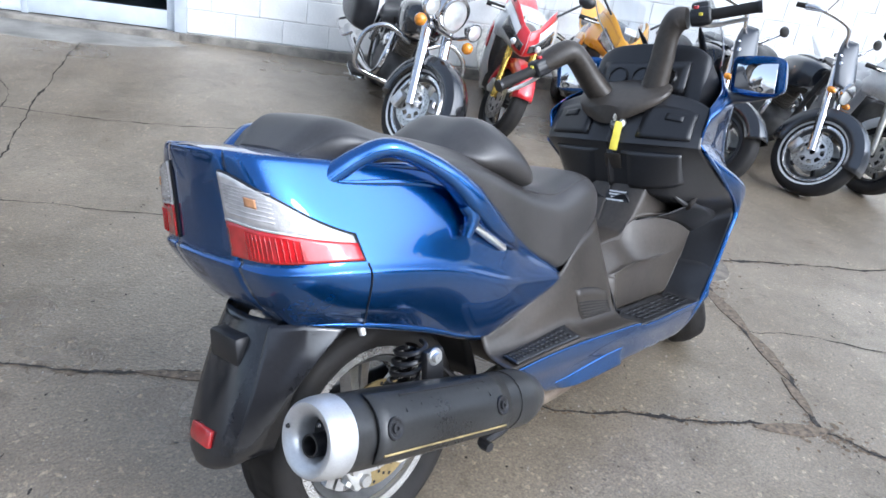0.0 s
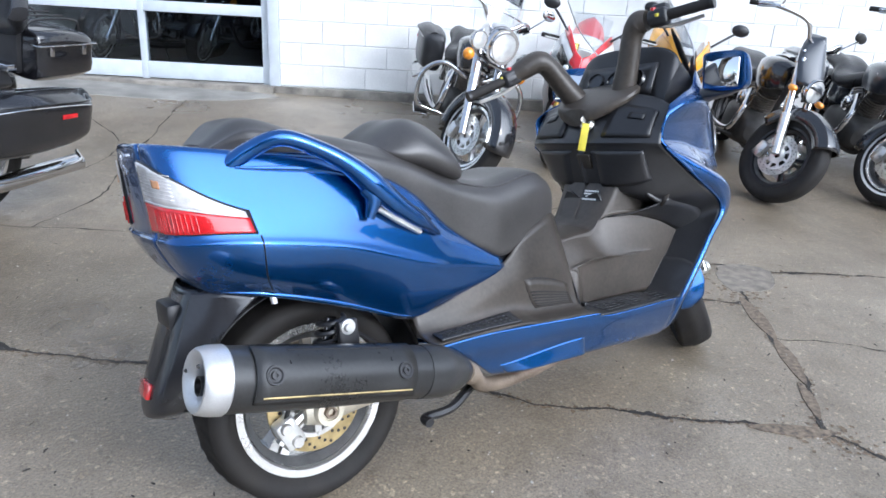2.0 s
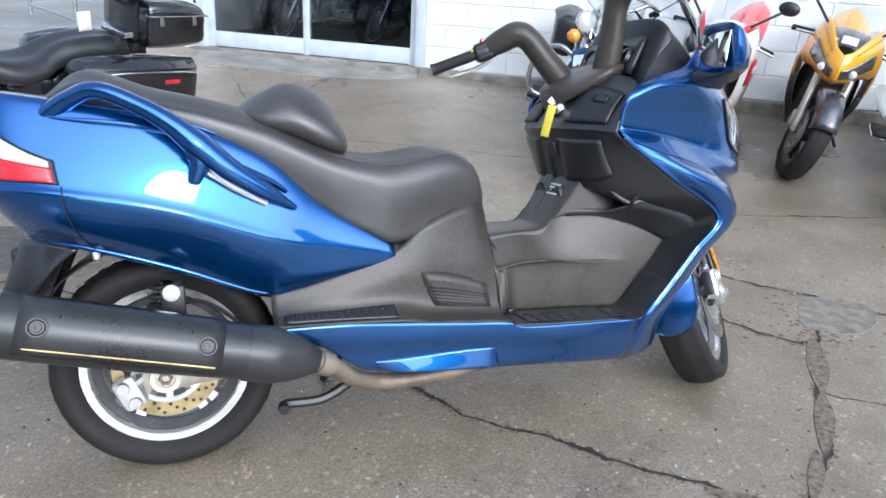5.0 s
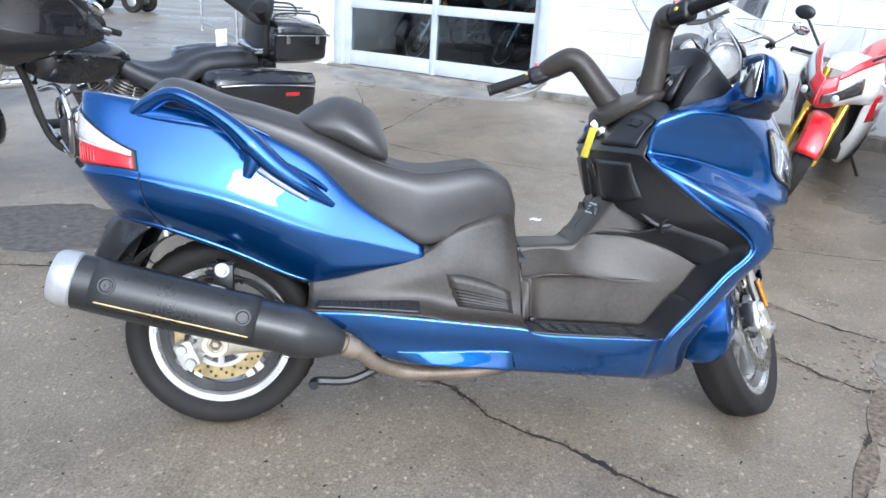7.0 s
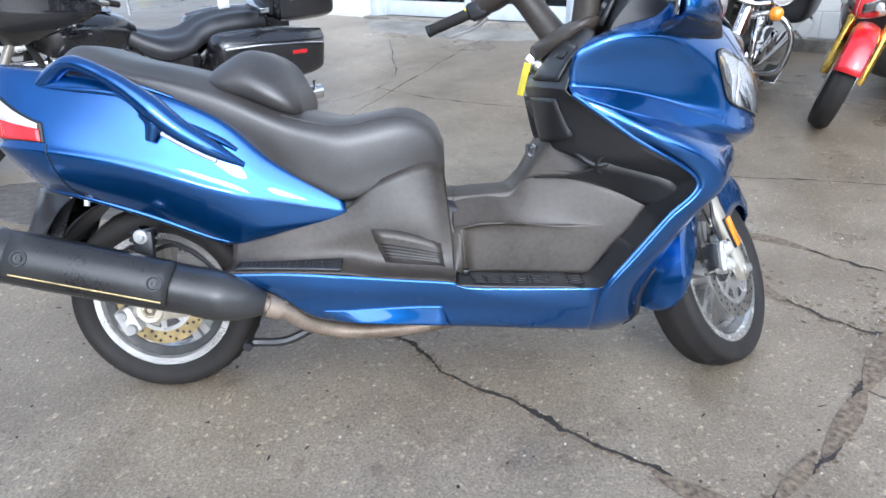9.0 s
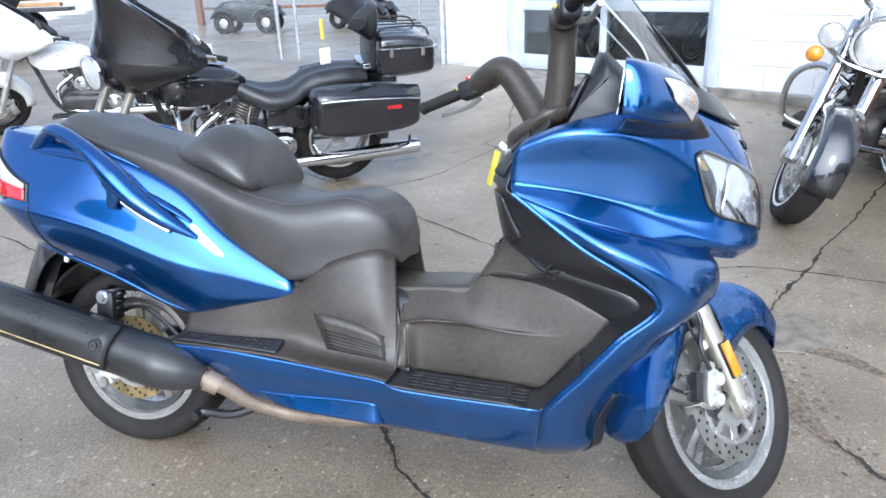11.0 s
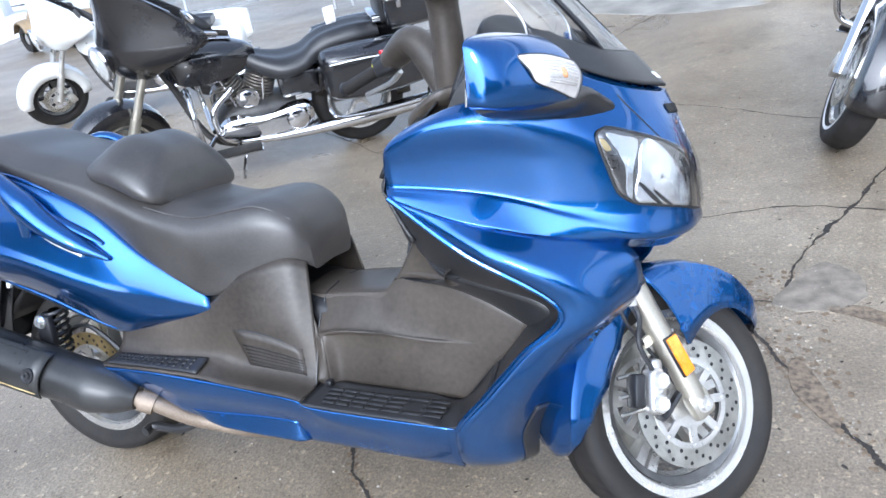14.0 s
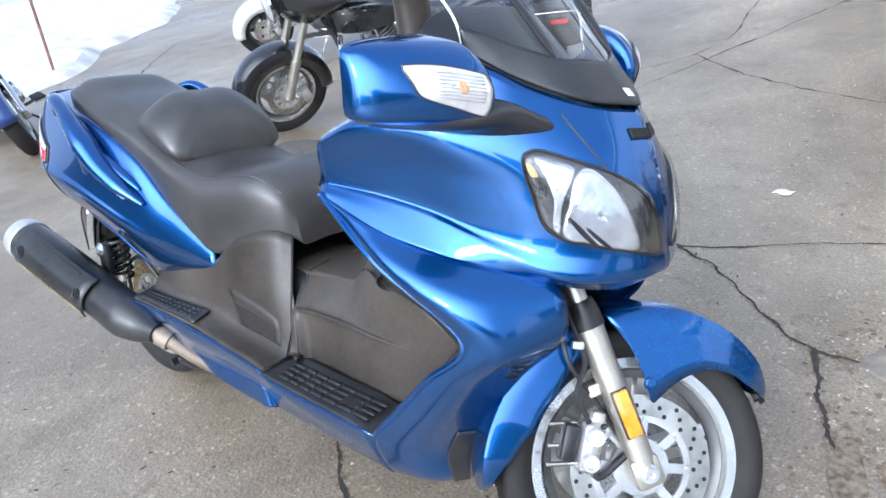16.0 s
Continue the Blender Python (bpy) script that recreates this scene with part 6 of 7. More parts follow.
post = thing("wooden_post", "weathered brown wooden post", "post")
part("shaft", box((-13.0, 21.5, 1.5), (0.2, 0.2, 3.0), 0.02), RUSTY, post)
part("rail", box((-10.4, 21.5, 0.55), (5.0, 0.07, 0.09), 0.01), RUSTY, post)
bol = thing("bollard", "small yellow marker post", "bollard")
part("shaft", tube([(-5.4, 14.2, 0.05), (-5.4, 14.2, 0.5)], 0.045, 2, 14), YELLOW, bol)
rp = thing("sign_post", "leaning rusty steel post in the snow", "post")
part("shaft", tube([(-7.4, 2.85, 0.0), (-7.75, 3.1, 1.4)], 0.02, 2, 8), RUSTY, rp)
def snow_sheet(edge, label):
    c = np.mean(edge, 0)
    pts = cr(edge, 120, True)
    rim = [q + (q - c) * 0.03 * noise.noise((q[0] * 1.1, q[1] * 1.1, 4)) for q in pts]
    g = []
    for f in (0.03, 0.25, 0.45, 0.62, 0.76, 0.86, 0.93, 0.97, 1.0):
        g.append([(c[0] + (q[0] - c[0]) * f, c[1] + (q[1] - c[1]) * f, (0.05 + 0.16 * (1 - f) ** 0.5 + 0.10 * abs(noise.noise((q[0] * f, q[1] * f, 2)))) if f < 1 else -0.01) for q in rim])
    tagged(part("snow_bank", grid_mesh(g, True), SNOW, None), label, "snow", kind="stuff")


snow_sheet([(-6.6, 1.2), (-6.9, 2.5), (-7.5, 3.3), (-9.0, 4.6), (-10.6, 6.6), (-15, 9.2), (-24, 13), (-34, 8), (-30, -6), (-16, -8), (-8.5, -3)], "low bank of old dirty snow on the lot")
snow_sheet([(-16, 10.5), (-16.5, 14), (-20, 20.5), (-27, 31), (-60, 78), (-240, 320), (-385, 300), (-385, 20), (-60, 6), (-28, 11.5)], "old snow over the open ground beyond the lot")


# ---- other motorcycles ----
def paint(name, c, rough=0.3, metal=0.0):
    return mat(name, c, rough, metal, 0.08, 4, coat=1.0)


P_BLACK = paint("black_paint", (0.008, 0.008, 0.010), 0.25)
P_WHITE = paint("pearl_white_paint", (0.80, 0.80, 0.78), 0.3)
P_RED = paint("racing_red_paint", (0.62, 0.012, 0.02), 0.3)
P_YELLOW = paint("racing_yellow_paint", (0.80, 0.36, 0.01), 0.3)
P_DKBLUE = paint("deep_blue_paint", (0.012, 0.04, 0.16), 0.3, 0.3)
P_SLATE = paint("slate_black_paint", (0.022, 0.026, 0.034), 0.3)
P_SILVER = paint("silver_fairing_paint", (0.55, 0.56, 0.58), 0.3, 0.4)
P_TAN = mat("tan_plastic", (0.30, 0.22, 0.13), 0.5, 0, 0.15, 6)
LEATHER = mat("black_leather", (0.022, 0.022, 0.024), 0.36, 0, 0.25, 9, 0.3, 300)
ENGINE = mat("black_engine", (0.05, 0.048, 0.046), 0.5, 0.3, 0.3, 12)
FIN = mat("engine_fins", (0.30, 0.27, 0.24), 0.4, 0.8, 0.25, 20)
GOLD = mat("gold_fork", (0.75, 0.48, 0.10), 0.25, 0.9, 0.1, 12)
LAMPGLASS = mat("lamp_glass", (0.85, 0.86, 0.84), 0.08, 0.5, 0.1, 20, 0.2, 50, coat=1.0)
RIMBLACK = mat("black_cast_rim", (0.02, 0.02, 0.022), 0.35, 0.3, 0.2, 10)


def place(front, heading, lean, wb, size=0.95):
    """The pose of a bike by its front contact on the lot, its heading, its lean to its left and its build."""
    x, y = front
    h = radians(heading)
    rear = gz(x - wb * size * math.cos(h), y - wb * size * math.sin(h))
    pitch = math.degrees(math.atan2(rear - gz(x, y), wb * size))
    return pose(x, y, gz(x, y), 0, 0, heading) @ pose(0, 0, 0, -lean, 0, 0) @ pose(0, 0, 0, 0, pitch, 0) @ Matrix.Scale(size, 4) @ Matrix.Translation((-wb, 0, 0))


def steer_about(x, z, deg, rake=28):
    a = Vector((-math.sin(radians(rake)), 0, math.cos(radians(rake))))
    return Matrix.Translation((x, 0, z)) @ Matrix.Rotation(radians(deg), 4, a) @ Matrix.Translation((-x, 0, -z))


def fender(x, z, rad, half, a0, a1, drop=0.06, n=24):
    g = []
    for a in np.linspace(radians(a0), radians(a1), n):
        g.append([(x + (rad + dr) * math.cos(a), t * half, z + (rad + dr) * math.sin(a)) for t, dr in ((-1, -drop), (-0.97, -drop * 0.4), (-0.8, -0.004), (-0.4, 0.008), (0, 0.012), (0.4, 0.008), (0.8, -0.004), (0.97, -drop * 0.4), (1, -drop))])
    return grid_mesh(g)


def ball(c, r, sx=1, sy=1, sz=1, n=14, bm=None):
    prof = [(r * math.sin(t), -r * math.cos(t)) for t in np.linspace(0.02, math.pi - 0.02, n)]
    b = lathe(prof, (0, 0, 0), (1, 0, 0), 20)
    b.transform(Matrix.Translation(c) @ Matrix.Diagonal((sx, sy, sz, 1)))
    return b


def lamp(name, c, r, depth, parent, m=None, rim=CHROME, glassm=LAMPGLASS, ax=(1, 0, 0.05)):
    h = part(name, lathe([(0.01, -depth), (r * 0.55, -depth * 0.95), (r * 0.95, -depth * 0.4), (r * 1.04, 0), (r * 1.0, 0.012), (r * 0.9, 0.012)], c, ax, 28), rim, parent, "chrome lamp shell", m=m)
    part("lens", lathe([(0.001, 0.022), (r * 0.5, 0.019), (r * 0.93, 0.008)], c, ax, 28), glassm, h, m=m)
    return h


def v_twin(e, chrome=True):
    """Crankcase, two finned cylinders, covers and air cleaner of a V-twin."""
    case = part("crankcase", halves([[(x, 0, zt), (x, w, zt - 0.03), (x, w + 0.02, (zt + zb) / 2), (x, w, zb + 0.02), (x, 0, zb)] for x, w, zt, zb in ((0.42, 0.12, 0.46, 0.22), (0.55, 0.15, 0.48, 0.19), (0.75, 0.15, 0.49, 0.18), (0.92, 0.12, 0.45, 0.2), (0.98, 0.08, 0.4, 0.24))], 14, 24), ENGINE, e, "black V-twin engine")
    for sg in (-1, 1):
        ang = radians(24 * sg)
        d = Vector((math.sin(ang), 0, math.cos(ang)))
        c0 = Vector((0.72 + 0.04 * sg, 0, 0.44))
        cyl = part("cylinder", tube([c0, c0 + d * 0.26], 0.062, 2, 18), ENGINE, e)
        for i in range(9):
            q = c0 + d * (0.03 + 0.021 * i)
            part("cooling_fin", lathe([(0.055, -0.0045), (0.100, -0.0045), (0.100, 0.0045), (0.055, 0.0045)], q, d, 20), FIN, cyl)
        part("rocker_cover", box(c0 + d * 0.265, (0.16, 0.19, 0.065), 0.018, Matrix.Rotation(ang, 4, "Y")), CHROME if chrome else ENGINE, cyl)
        for s in (-1, 1):
            part("pushrod_tube", tube([c0 + Vector((0.03 * sg, s * 0.10, -0.04)), c0 + d * 0.24 + Vector((0, s * 0.085, 0))], 0.011, 2, 10), CHROME, cyl)
            part("spark_lead", tube([c0 + d * 0.20 + Vector((0, s * 0.10, 0)), c0 + d * 0.26 + Vector((-0.05 * sg, s * 0.12, 0.01)), c0 + d * 0.33 + Vector((-0.10 * sg, s * 0.05, 0))], 0.006, 14, 6), RUBBER, cyl)
    for s in (-1, 1):
        part("air_cleaner" if s < 0 else "horn_cover", lathe([(0.001, 0.045), (0.03, 0.043), (0.05, 0.036), (0.054, 0.02), (0.072, 0.018), (0.076, 0)], (0.72, s * 0.13, 0.52), (0, s, 0), 22), CHROME, e, "polished round cover")
    bm = loft([[(0.32, 0.15, 0.36), (0.38, 0.15, 0.44), (0.62, 0.15, 0.42), (0.86, 0.15, 0.43), (0.95, 0.15, 0.36), (0.90, 0.15, 0.27), (0.62, 0.15, 0.25), (0.38, 0.15, 0.27)], [(0.33, 0.215, 0.36), (0.385, 0.215, 0.43), (0.62, 0.215, 0.41), (0.86, 0.215, 0.42), (0.94, 0.215, 0.36), (0.895, 0.215, 0.28), (0.62, 0.215, 0.26), (0.385, 0.215, 0.28)], [(0.37, 0.235, 0.36), (0.41, 0.235, 0.40), (0.62, 0.235, 0.385), (0.85, 0.235, 0.395), (0.9, 0.235, 0.36), (0.87, 0.235, 0.30), (0.62, 0.235, 0.28), (0.41, 0.235, 0.30)]], None, 32)
    pc = part("primary_cover", bm, CHROME if chrome else ENGINE, e, "long chrome primary cover")
    part("derby_cover", lathe([(0.001, 0.022), (0.06, 0.02), (0.075, 0.008), (0.078, 0)], (0.44, 0.235, 0.35), (0, 1, 0), 26), CHROME, pc)
    return case


def grip_and_lever(e, base, end, m, chrome=CHROME):
    a, b = Vector(base), Vector(end)
    part("grip", tube([a, b], 0.018, 2, 12), RUBBER, e, m=m)
    part("lever", tube([a + Vector((0.05, 0, 0)), a.lerp(b, 0.8) + Vector((0.045, 0, -0.01))], 0.007, 2, 6), chrome, e, m=m)


def cruiser(name, label, front, heading, lean, steer, body, style, wb=1.61, wire=0, group="parked motorcycles", whitewall=False, fork=CHROME, trim=CHROME):
    """A heavy cruiser; style is a set of its fittings."""
    e = thing(name, label, "motorcycle", group, place(front, heading, lean, wb))
    R = 0.32
    S = steer_about(wb - 0.06, R, steer)
    bag = "bags" in style
    rim = RIMBLACK if "dark" in style else RIMLIP
    wheel("rear_wheel", (0, 0, R), R, 0.075, 0.215, e, spokes=5, lip=rim, spoke_mat=rim, tread=False, double=False, wire=wire)
    fw = wheel("front_wheel", (wb, 0, R), R, 0.065, 0.215, e, m=S, spokes=5, lip=rim if not whitewall else RIMLIP, spoke_mat=RIMBLACK if "dark" in style else ALLOY, tread="tread" in style, double=False, discs=(-0.075, 0.075), disc_r=0.145, wire=wire)
    if whitewall:
        for s in (-1, 1):
            part("white_stripe", lathe([(0.236, s * 0.0635), (0.252, s * 0.0665)], (wb, 0, R), (0, 1, 0), 48), WHITE, fw, m=S)
    part("front_fender", fender(wb, R, R + 0.03, 0.09, 5 if not "short" in style else 35, 190 if not "short" in style else 150, 0.10), body, e, "painted front fender", thick=0.004, m=S)
    part("rear_fender", fender(0, R, R + 0.04, 0.10, 20, 185, 0.10), body, e, "painted rear fender", thick=0.004)
    for s in (-1, 1):
        y = s * 0.105
        part("fork_tube", tube([(wb, y, R), (wb - 0.13, y, R + 0.26)], [0.032, 0.034, 0.034], 6, 14), fork, e, "bright fork slider", m=S)
        part("fork_cover", tube([(wb - 0.125, y, R + 0.25), (wb - 0.34, y, R + 0.66)], 0.036 if "nacelle" in style else 0.026, 2, 14), CHROME if "nacelle" in style or "chromefork" in style else (fork if "batwing" in style else ENGINE), e, m=S)
        part("brake_caliper", box((wb - 0.12, y, R - 0.02), (0.07, 0.05, 0.11), 0.012, Matrix.Rotation(radians(15), 4, "Y")), ALLOY, e, m=S)
    part("triple_clamp", box((wb - 0.30, 0, R + 0.60), (0.07, 0.27, 0.035), 0.01, Matrix.Rotation(radians(-28), 4, "Y")), CHROME, e, m=S)
    # tank, seat and frame
    part("fuel_tank", halves([[(x, 0, zt), (x, w * 0.6, zt - 0.012), (x, w, zt - 0.07), (x, w * 0.85, zb), (x, 0.03, zb + 0.01), (x, 0, zb + 0.01)] for x, w, zt, zb in ((0.60, 0.06, 0.80, 0.74), (0.66, 0.10, 0.845, 0.70), (0.78, 0.145, 0.885, 0.675), (0.95, 0.165, 0.905, 0.665), (1.08, 0.145, 0.905, 0.68), (1.17, 0.07, 0.88, 0.72))], 30, 30), body, e, "glossy painted fuel tank")
    part("console", tube([(0.72, 0, 0.885), (0.9, 0, 0.915), (1.05, 0, 0.918)], [0.03, 0.04, 0.035], 10, 10, flat=0.4), CHROME, e)
    for s in (-1, 1):
        part("tank_badge", box((0.95, s * 0.158, 0.80), (0.16, 0.006, 0.022), 0.003, Matrix.Rotation(radians(-s * 14), 4, "X")), trim, e)
    low = "solo" in style
    part("seat", halves([[(x, 0, zt), (x, w * 0.65, zt + (0.008 if not low else 0)), (x, w, zt - 0.04), (x, w * 0.9, zb), (x, 0, zb)] for x, w, zt, zb in ((-0.20, 0.12, 0.80, 0.73), (-0.05, 0.15, 0.815, 0.72), (0.12, 0.145, 0.80, 0.70), (0.23, 0.15, 0.765, 0.66), (0.32, 0.185, 0.715, 0.62), (0.45, 0.19, 0.705, 0.60), (0.56, 0.15, 0.735, 0.62), (0.68, 0.09, 0.79, 0.70), (0.74, 0.05, 0.81, 0.75))], 40, 30), LEATHER, e, "sculpted black leather seat")
    part("frame", tube([(1.24, 0, 0.88), (1.16, 0, 0.66), (1.02, 0, 0.25), (0.7, 0, 0.17), (0.3, 0, 0.2), (0.2, 0, 0.45), (0.4, 0, 0.66), (0.8, 0, 0.72), (1.22, 0, 0.86)], 0.022, 60, 10), ENGINE, e, "black tubular frame")
    part("side_cover", box((0.38, 0.0, 0.54), (0.26, 0.30, 0.16), 0.03), body, e)
    v_twin(e, "dark" not in style)
    # exhausts, boards, stand
    for s in ((-1, 1) if bag else (-1,)):
        part("exhaust", tube([(0.80, s * 0.12, 0.60), (0.95, s * 0.17, 0.48), (0.90, s * 0.2, 0.30), (0.6, s * 0.22, 0.25), (0.2, s * 0.24, 0.25), (-0.1, s * 0.25, 0.26), (-0.52, s * 0.26, 0.28)], [0.022, 0.022, 0.022, 0.026, 0.04, 0.05, 0.05], 50, 14), CHROME, e, "chrome exhaust and muffler")
    for s in (-1, 1):
        fb = part("floorboard", box((0.86, s * 0.33, 0.27), (0.30, 0.10, 0.025), 0.01), RUBBER, e, "rider floorboard")
        part("board_trim", box((0.86, s * 0.33, 0.254), (0.31, 0.112, 0.012), 0.005), CHROME, fb)
        part("board_arm", tube([(0.86, s * 0.15, 0.24), (0.86, s * 0.3, 0.255)], 0.014, 2, 8), ENGINE, e)
        if "crashbar" in style:
            part("crash_bar", tube([(1.10, s * 0.06, 0.62), (1.06, s * 0.24, 0.68), (1.05, s * 0.37, 0.60), (1.05, s * 0.40, 0.46), (1.04, s * 0.36, 0.33), (1.02, s * 0.18, 0.29), (1.0, s * 0.06, 0.27)], 0.018, 40, 10), CHROME, e, "chrome engine guard")
        part("rear_shock", tube([(0.02, s * 0.13, 0.36), (0.18, s * 0.13, 0.62)], 0.03, 2, 12), CHROME, e)
    part("jiffy_stand", tube([(0.80, 0.14, 0.22), (0.86, 0.24, 0.11), (0.88, 0.30, 0.055)], 0.012, 10, 8), CHROME, e, "chrome side stand")
    # bars
    hx, hz = wb - 0.38, R + 0.74
    rise_ = 0.10 if "highbar" in style else 0.0
    bar = part("handlebar", tube([(hx - 0.28, -0.44, hz + 0.03 + rise_), (hx - 0.16, -0.40, hz + 0.07 + rise_), (hx + 0.0, -0.22, hz + 0.09 + rise_), (hx + 0.02, -0.09, hz + 0.0), (hx + 0.02, 0.09, hz + 0.0), (hx + 0.0, 0.22, hz + 0.09 + rise_), (hx - 0.16, 0.40, hz + 0.07 + rise_), (hx - 0.28, 0.44, hz + 0.03 + rise_)], 0.014, 60, 10), trim, e, "swept handlebar", m=S)
    for s in (-1, 1):
        grip_and_lever(bar, (hx - 0.17, s * 0.40, hz + 0.068 + rise_), (hx - 0.31, s * 0.45, hz + 0.022 + rise_), S)
        st = part("mirror_stalk", tube([(hx - 0.12, s * 0.38, hz + 0.08 + rise_), (hx - 0.08, s * 0.42, hz + 0.17 + rise_), (hx - 0.08, s * 0.44, hz + 0.20 + rise_)], 0.006, 10, 6), trim, bar, m=S)
        part("mirror", ball((hx - 0.08, s * 0.45, hz + 0.225 + rise_), 0.05, 0.35, 1.3, 0.75), trim if "dark" not in style else ENGINE, bar, "rear view mirror", m=S)
    if "nacelle" in style:
        nac = part("nacelle", halves([[(x, 0, z + w), (x, w * 0.8, z + w * 0.65), (x, w, z), (x, w * 0.75, z - w * 0.7), (x, 0, z - w)] for x, w, z in ((wb - 0.42, 0.08, R + 0.66), (wb - 0.34, 0.12, R + 0.645), (wb - 0.24, 0.13, R + 0.63), (wb - 0.19, 0.128, R + 0.625))], 16, 30), CHROME, e, "chrome headlight nacelle", m=S)
        lamp("headlight", (wb - 0.185, 0, R + 0.625), 0.108, 0.06, e, S)
        part("lamp_bar", tube([(wb - 0.2, -0.25, R + 0.56), (wb - 0.19, -0.12, R + 0.50), (wb - 0.19, 0, R + 0.49), (wb - 0.19, 0.12, R + 0.50), (wb - 0.2, 0.25, R + 0.56)], 0.014, 24, 8), CHROME, e, m=S)
        for s in (-1, 1):
            lamp("passing_lamp", (wb - 0.17, s * 0.225, R + 0.60), 0.062, 0.07, e, S)
            part("turn_signal", ball((wb - 0.17, s * 0.25, R + 0.49), 0.042, 0.9, 1, 1), AMBER, e, "round amber turn signal", m=S)
        g = [[(wb - 0.30 - 0.14 * v - 0.10 * abs(t) ** 2, t * (0.25 - 0.03 * v), R + 0.72 + 0.34 * v) for t in np.linspace(-1, 1, 15)] for v in np.linspace(0, 1, 10)]
        ws = part("windshield", grid_mesh(g), SCREEN, e, "clear touring windshield", m=S)
        ws.visible_shadow = False
        part("smoke_band", grid_mesh([[(x + 0.004, y, z) for x, y, z in row[2:-2]] for row in g[5:]]), SMOKEGL, ws, "dark tinted upper band", m=S)
        part("screen_band", tube([g[3][i] for i in range(0, 15, 2)], 0.008, 30, 6), CHROME, ws, m=S)
    if "batwing" in style:
        rows = []
        for zq, hw, xf, sw, up in ((0.80, 0.15, wb - 0.20, 0.05, 0.03), (0.84, 0.26, wb - 0.15, 0.12, 0.06), (0.90, 0.38, wb - 0.11, 0.20, 0.07), (0.965, 0.445, wb - 0.10, 0.26, 0.05), (0.985, 0.448, wb - 0.105, 0.265, 0.04), (1.03, 0.43, wb - 0.125, 0.25, 0.02), (1.10, 0.395, wb - 0.14, 0.225, -0.05), (1.17, 0.36, wb - 0.14, 0.20, -0.12), (1.24, 0.33, wb - 0.13, 0.18, -0.19), (1.29, 0.31, wb - 0.125, 0.17, -0.24)):
            zq = 0.80 + (zq - 0.80) * 1.45
            rows.append([(xf - 0.25 * (zq - 0.8) * 0.22 - 1.6 * sw * abs(t) ** 1.6, t * hw * 1.04, zq + up * abs(t) ** 1.6) for t in np.linspace(-1, 1, 21)])
        gg = np.stack([cr([r_[j] for r_ in rows], 34) for j in range(21)], 1)
        bw = part("batwing_fairing", grid_mesh([list(r_) for r_ in gg]), body, e, "wide painted batwing fairing", thick=0.012, m=S)
        part("inner_fairing", grid_mesh([[(p[0] - 0.07, p[1] * 0.9, p[2]) for p in r_] for r_ in gg[2:-2]]), DARKPL, bw, thick=0.01, m=S)
        lamp("headlight", (wb - 0.085, 0, 0.95), 0.105, 0.06, e, S)
        g = [[(wb - 0.165 - 0.20 * v - 0.27 * abs(t) ** 1.6, t * (0.315 - 0.07 * v), 1.50 - 0.235 * abs(t) ** 1.6 + 0.17 * v * (1 - 0.45 * t * t)) for t in np.linspace(-1, 1, 15)] for v in np.linspace(0, 1, 8)]
        ws = part("windshield", grid_mesh(g), SCREEN, bw, "short clear windshield", m=S)
        ws.visible_shadow = False
        part("screen_trim", tube([g[0][i] for i in range(0, 15, 2)], 0.012, 30, 8), CHROME, bw, m=S)
    if "bikini" in style:
        g = [[(wb - 0.10 - 0.24 * v - 0.10 * abs(t) ** 2, t * (0.13 + 0.03 * math.sin(v * 2.6)) * (1 - 0.75 * v ** 3), R + 0.48 + 0.33 * v - 0.02 * t * t) for t in np.linspace(-1, 1, 13)] for v in np.linspace(0, 1, 14)]
        part("fly_screen", grid_mesh(g), P_SLATE, e, "small dark flyscreen", thick=0.006, m=S)
        lamp("headlight", (wb - 0.14, 0, R + 0.47), 0.085, 0.08, e, S)
        for s in (-1, 1):
            part("turn_signal", ball((wb - 0.17, s * 0.17, R + 0.42), 0.03, 1.2, 1, 0.8), AMBER, e, "amber turn signal", m=S)
    if bag:
        for s in (-1, 1):
            bm = loft([[(x, s * 0.20, zb), (x, s * 0.20, zt), (x, s * (0.20 + w * 0.7), zt + 0.012), (x, s * (0.20 + w), zt - 0.03), (x, s * (0.20 + w), (zt + zb) / 2), (x, s * (0.20 + w * 0.85), zb)] for x, w, zt, zb in ((0.27, 0.11, 0.63, 0.44), (0.22, 0.17, 0.67, 0.40), (0.0, 0.205, 0.68, 0.385), (-0.3, 0.205, 0.665, 0.40), (-0.44, 0.185, 0.645, 0.43), (-0.47, 0.12, 0.62, 0.46))], 24, 36)
            sb = part("saddlebag", bm, body if "leatherbags" not in style else LEATHER, e, "hard black saddlebag", m=Matrix.Translation((-0.04, 0, 0.055)))
            part("bag_lid", loft([[(x, s * 0.205, zt - 0.005), (x, s * (0.205 + w * 0.6), zt + 0.035), (x, s * (0.207 + w), zt + 0.002), (x, s * (0.207 + w), zt - 0.02), (x, s * 0.205, zt - 0.02)] for x, w, zt in ((0.23, 0.14, 0.665), (0.0, 0.205, 0.68), (-0.3, 0.205, 0.667), (-0.46, 0.15, 0.645))], 16, 24), body if "leatherbags" not in style else LEATHER, sb, m=Matrix.Translation((-0.04, 0, 0.055)))
            part("lid_trim", tube([(0.22, s * 0.385, 0.635), (0.0, s * 0.412, 0.645), (-0.3, s * 0.412, 0.63), (-0.44, s * 0.39, 0.61)], 0.004, 24, 6), CHROME, sb, m=Matrix.Translation((-0.04, 0, 0.055)))
            part("bag_reflector", box((-0.26, s * 0.412, 0.575), (0.10, 0.012, 0.024), 0.002), REDLENS, sb, "red side reflector", m=Matrix.Translation((-0.04, 0, 0.055)))
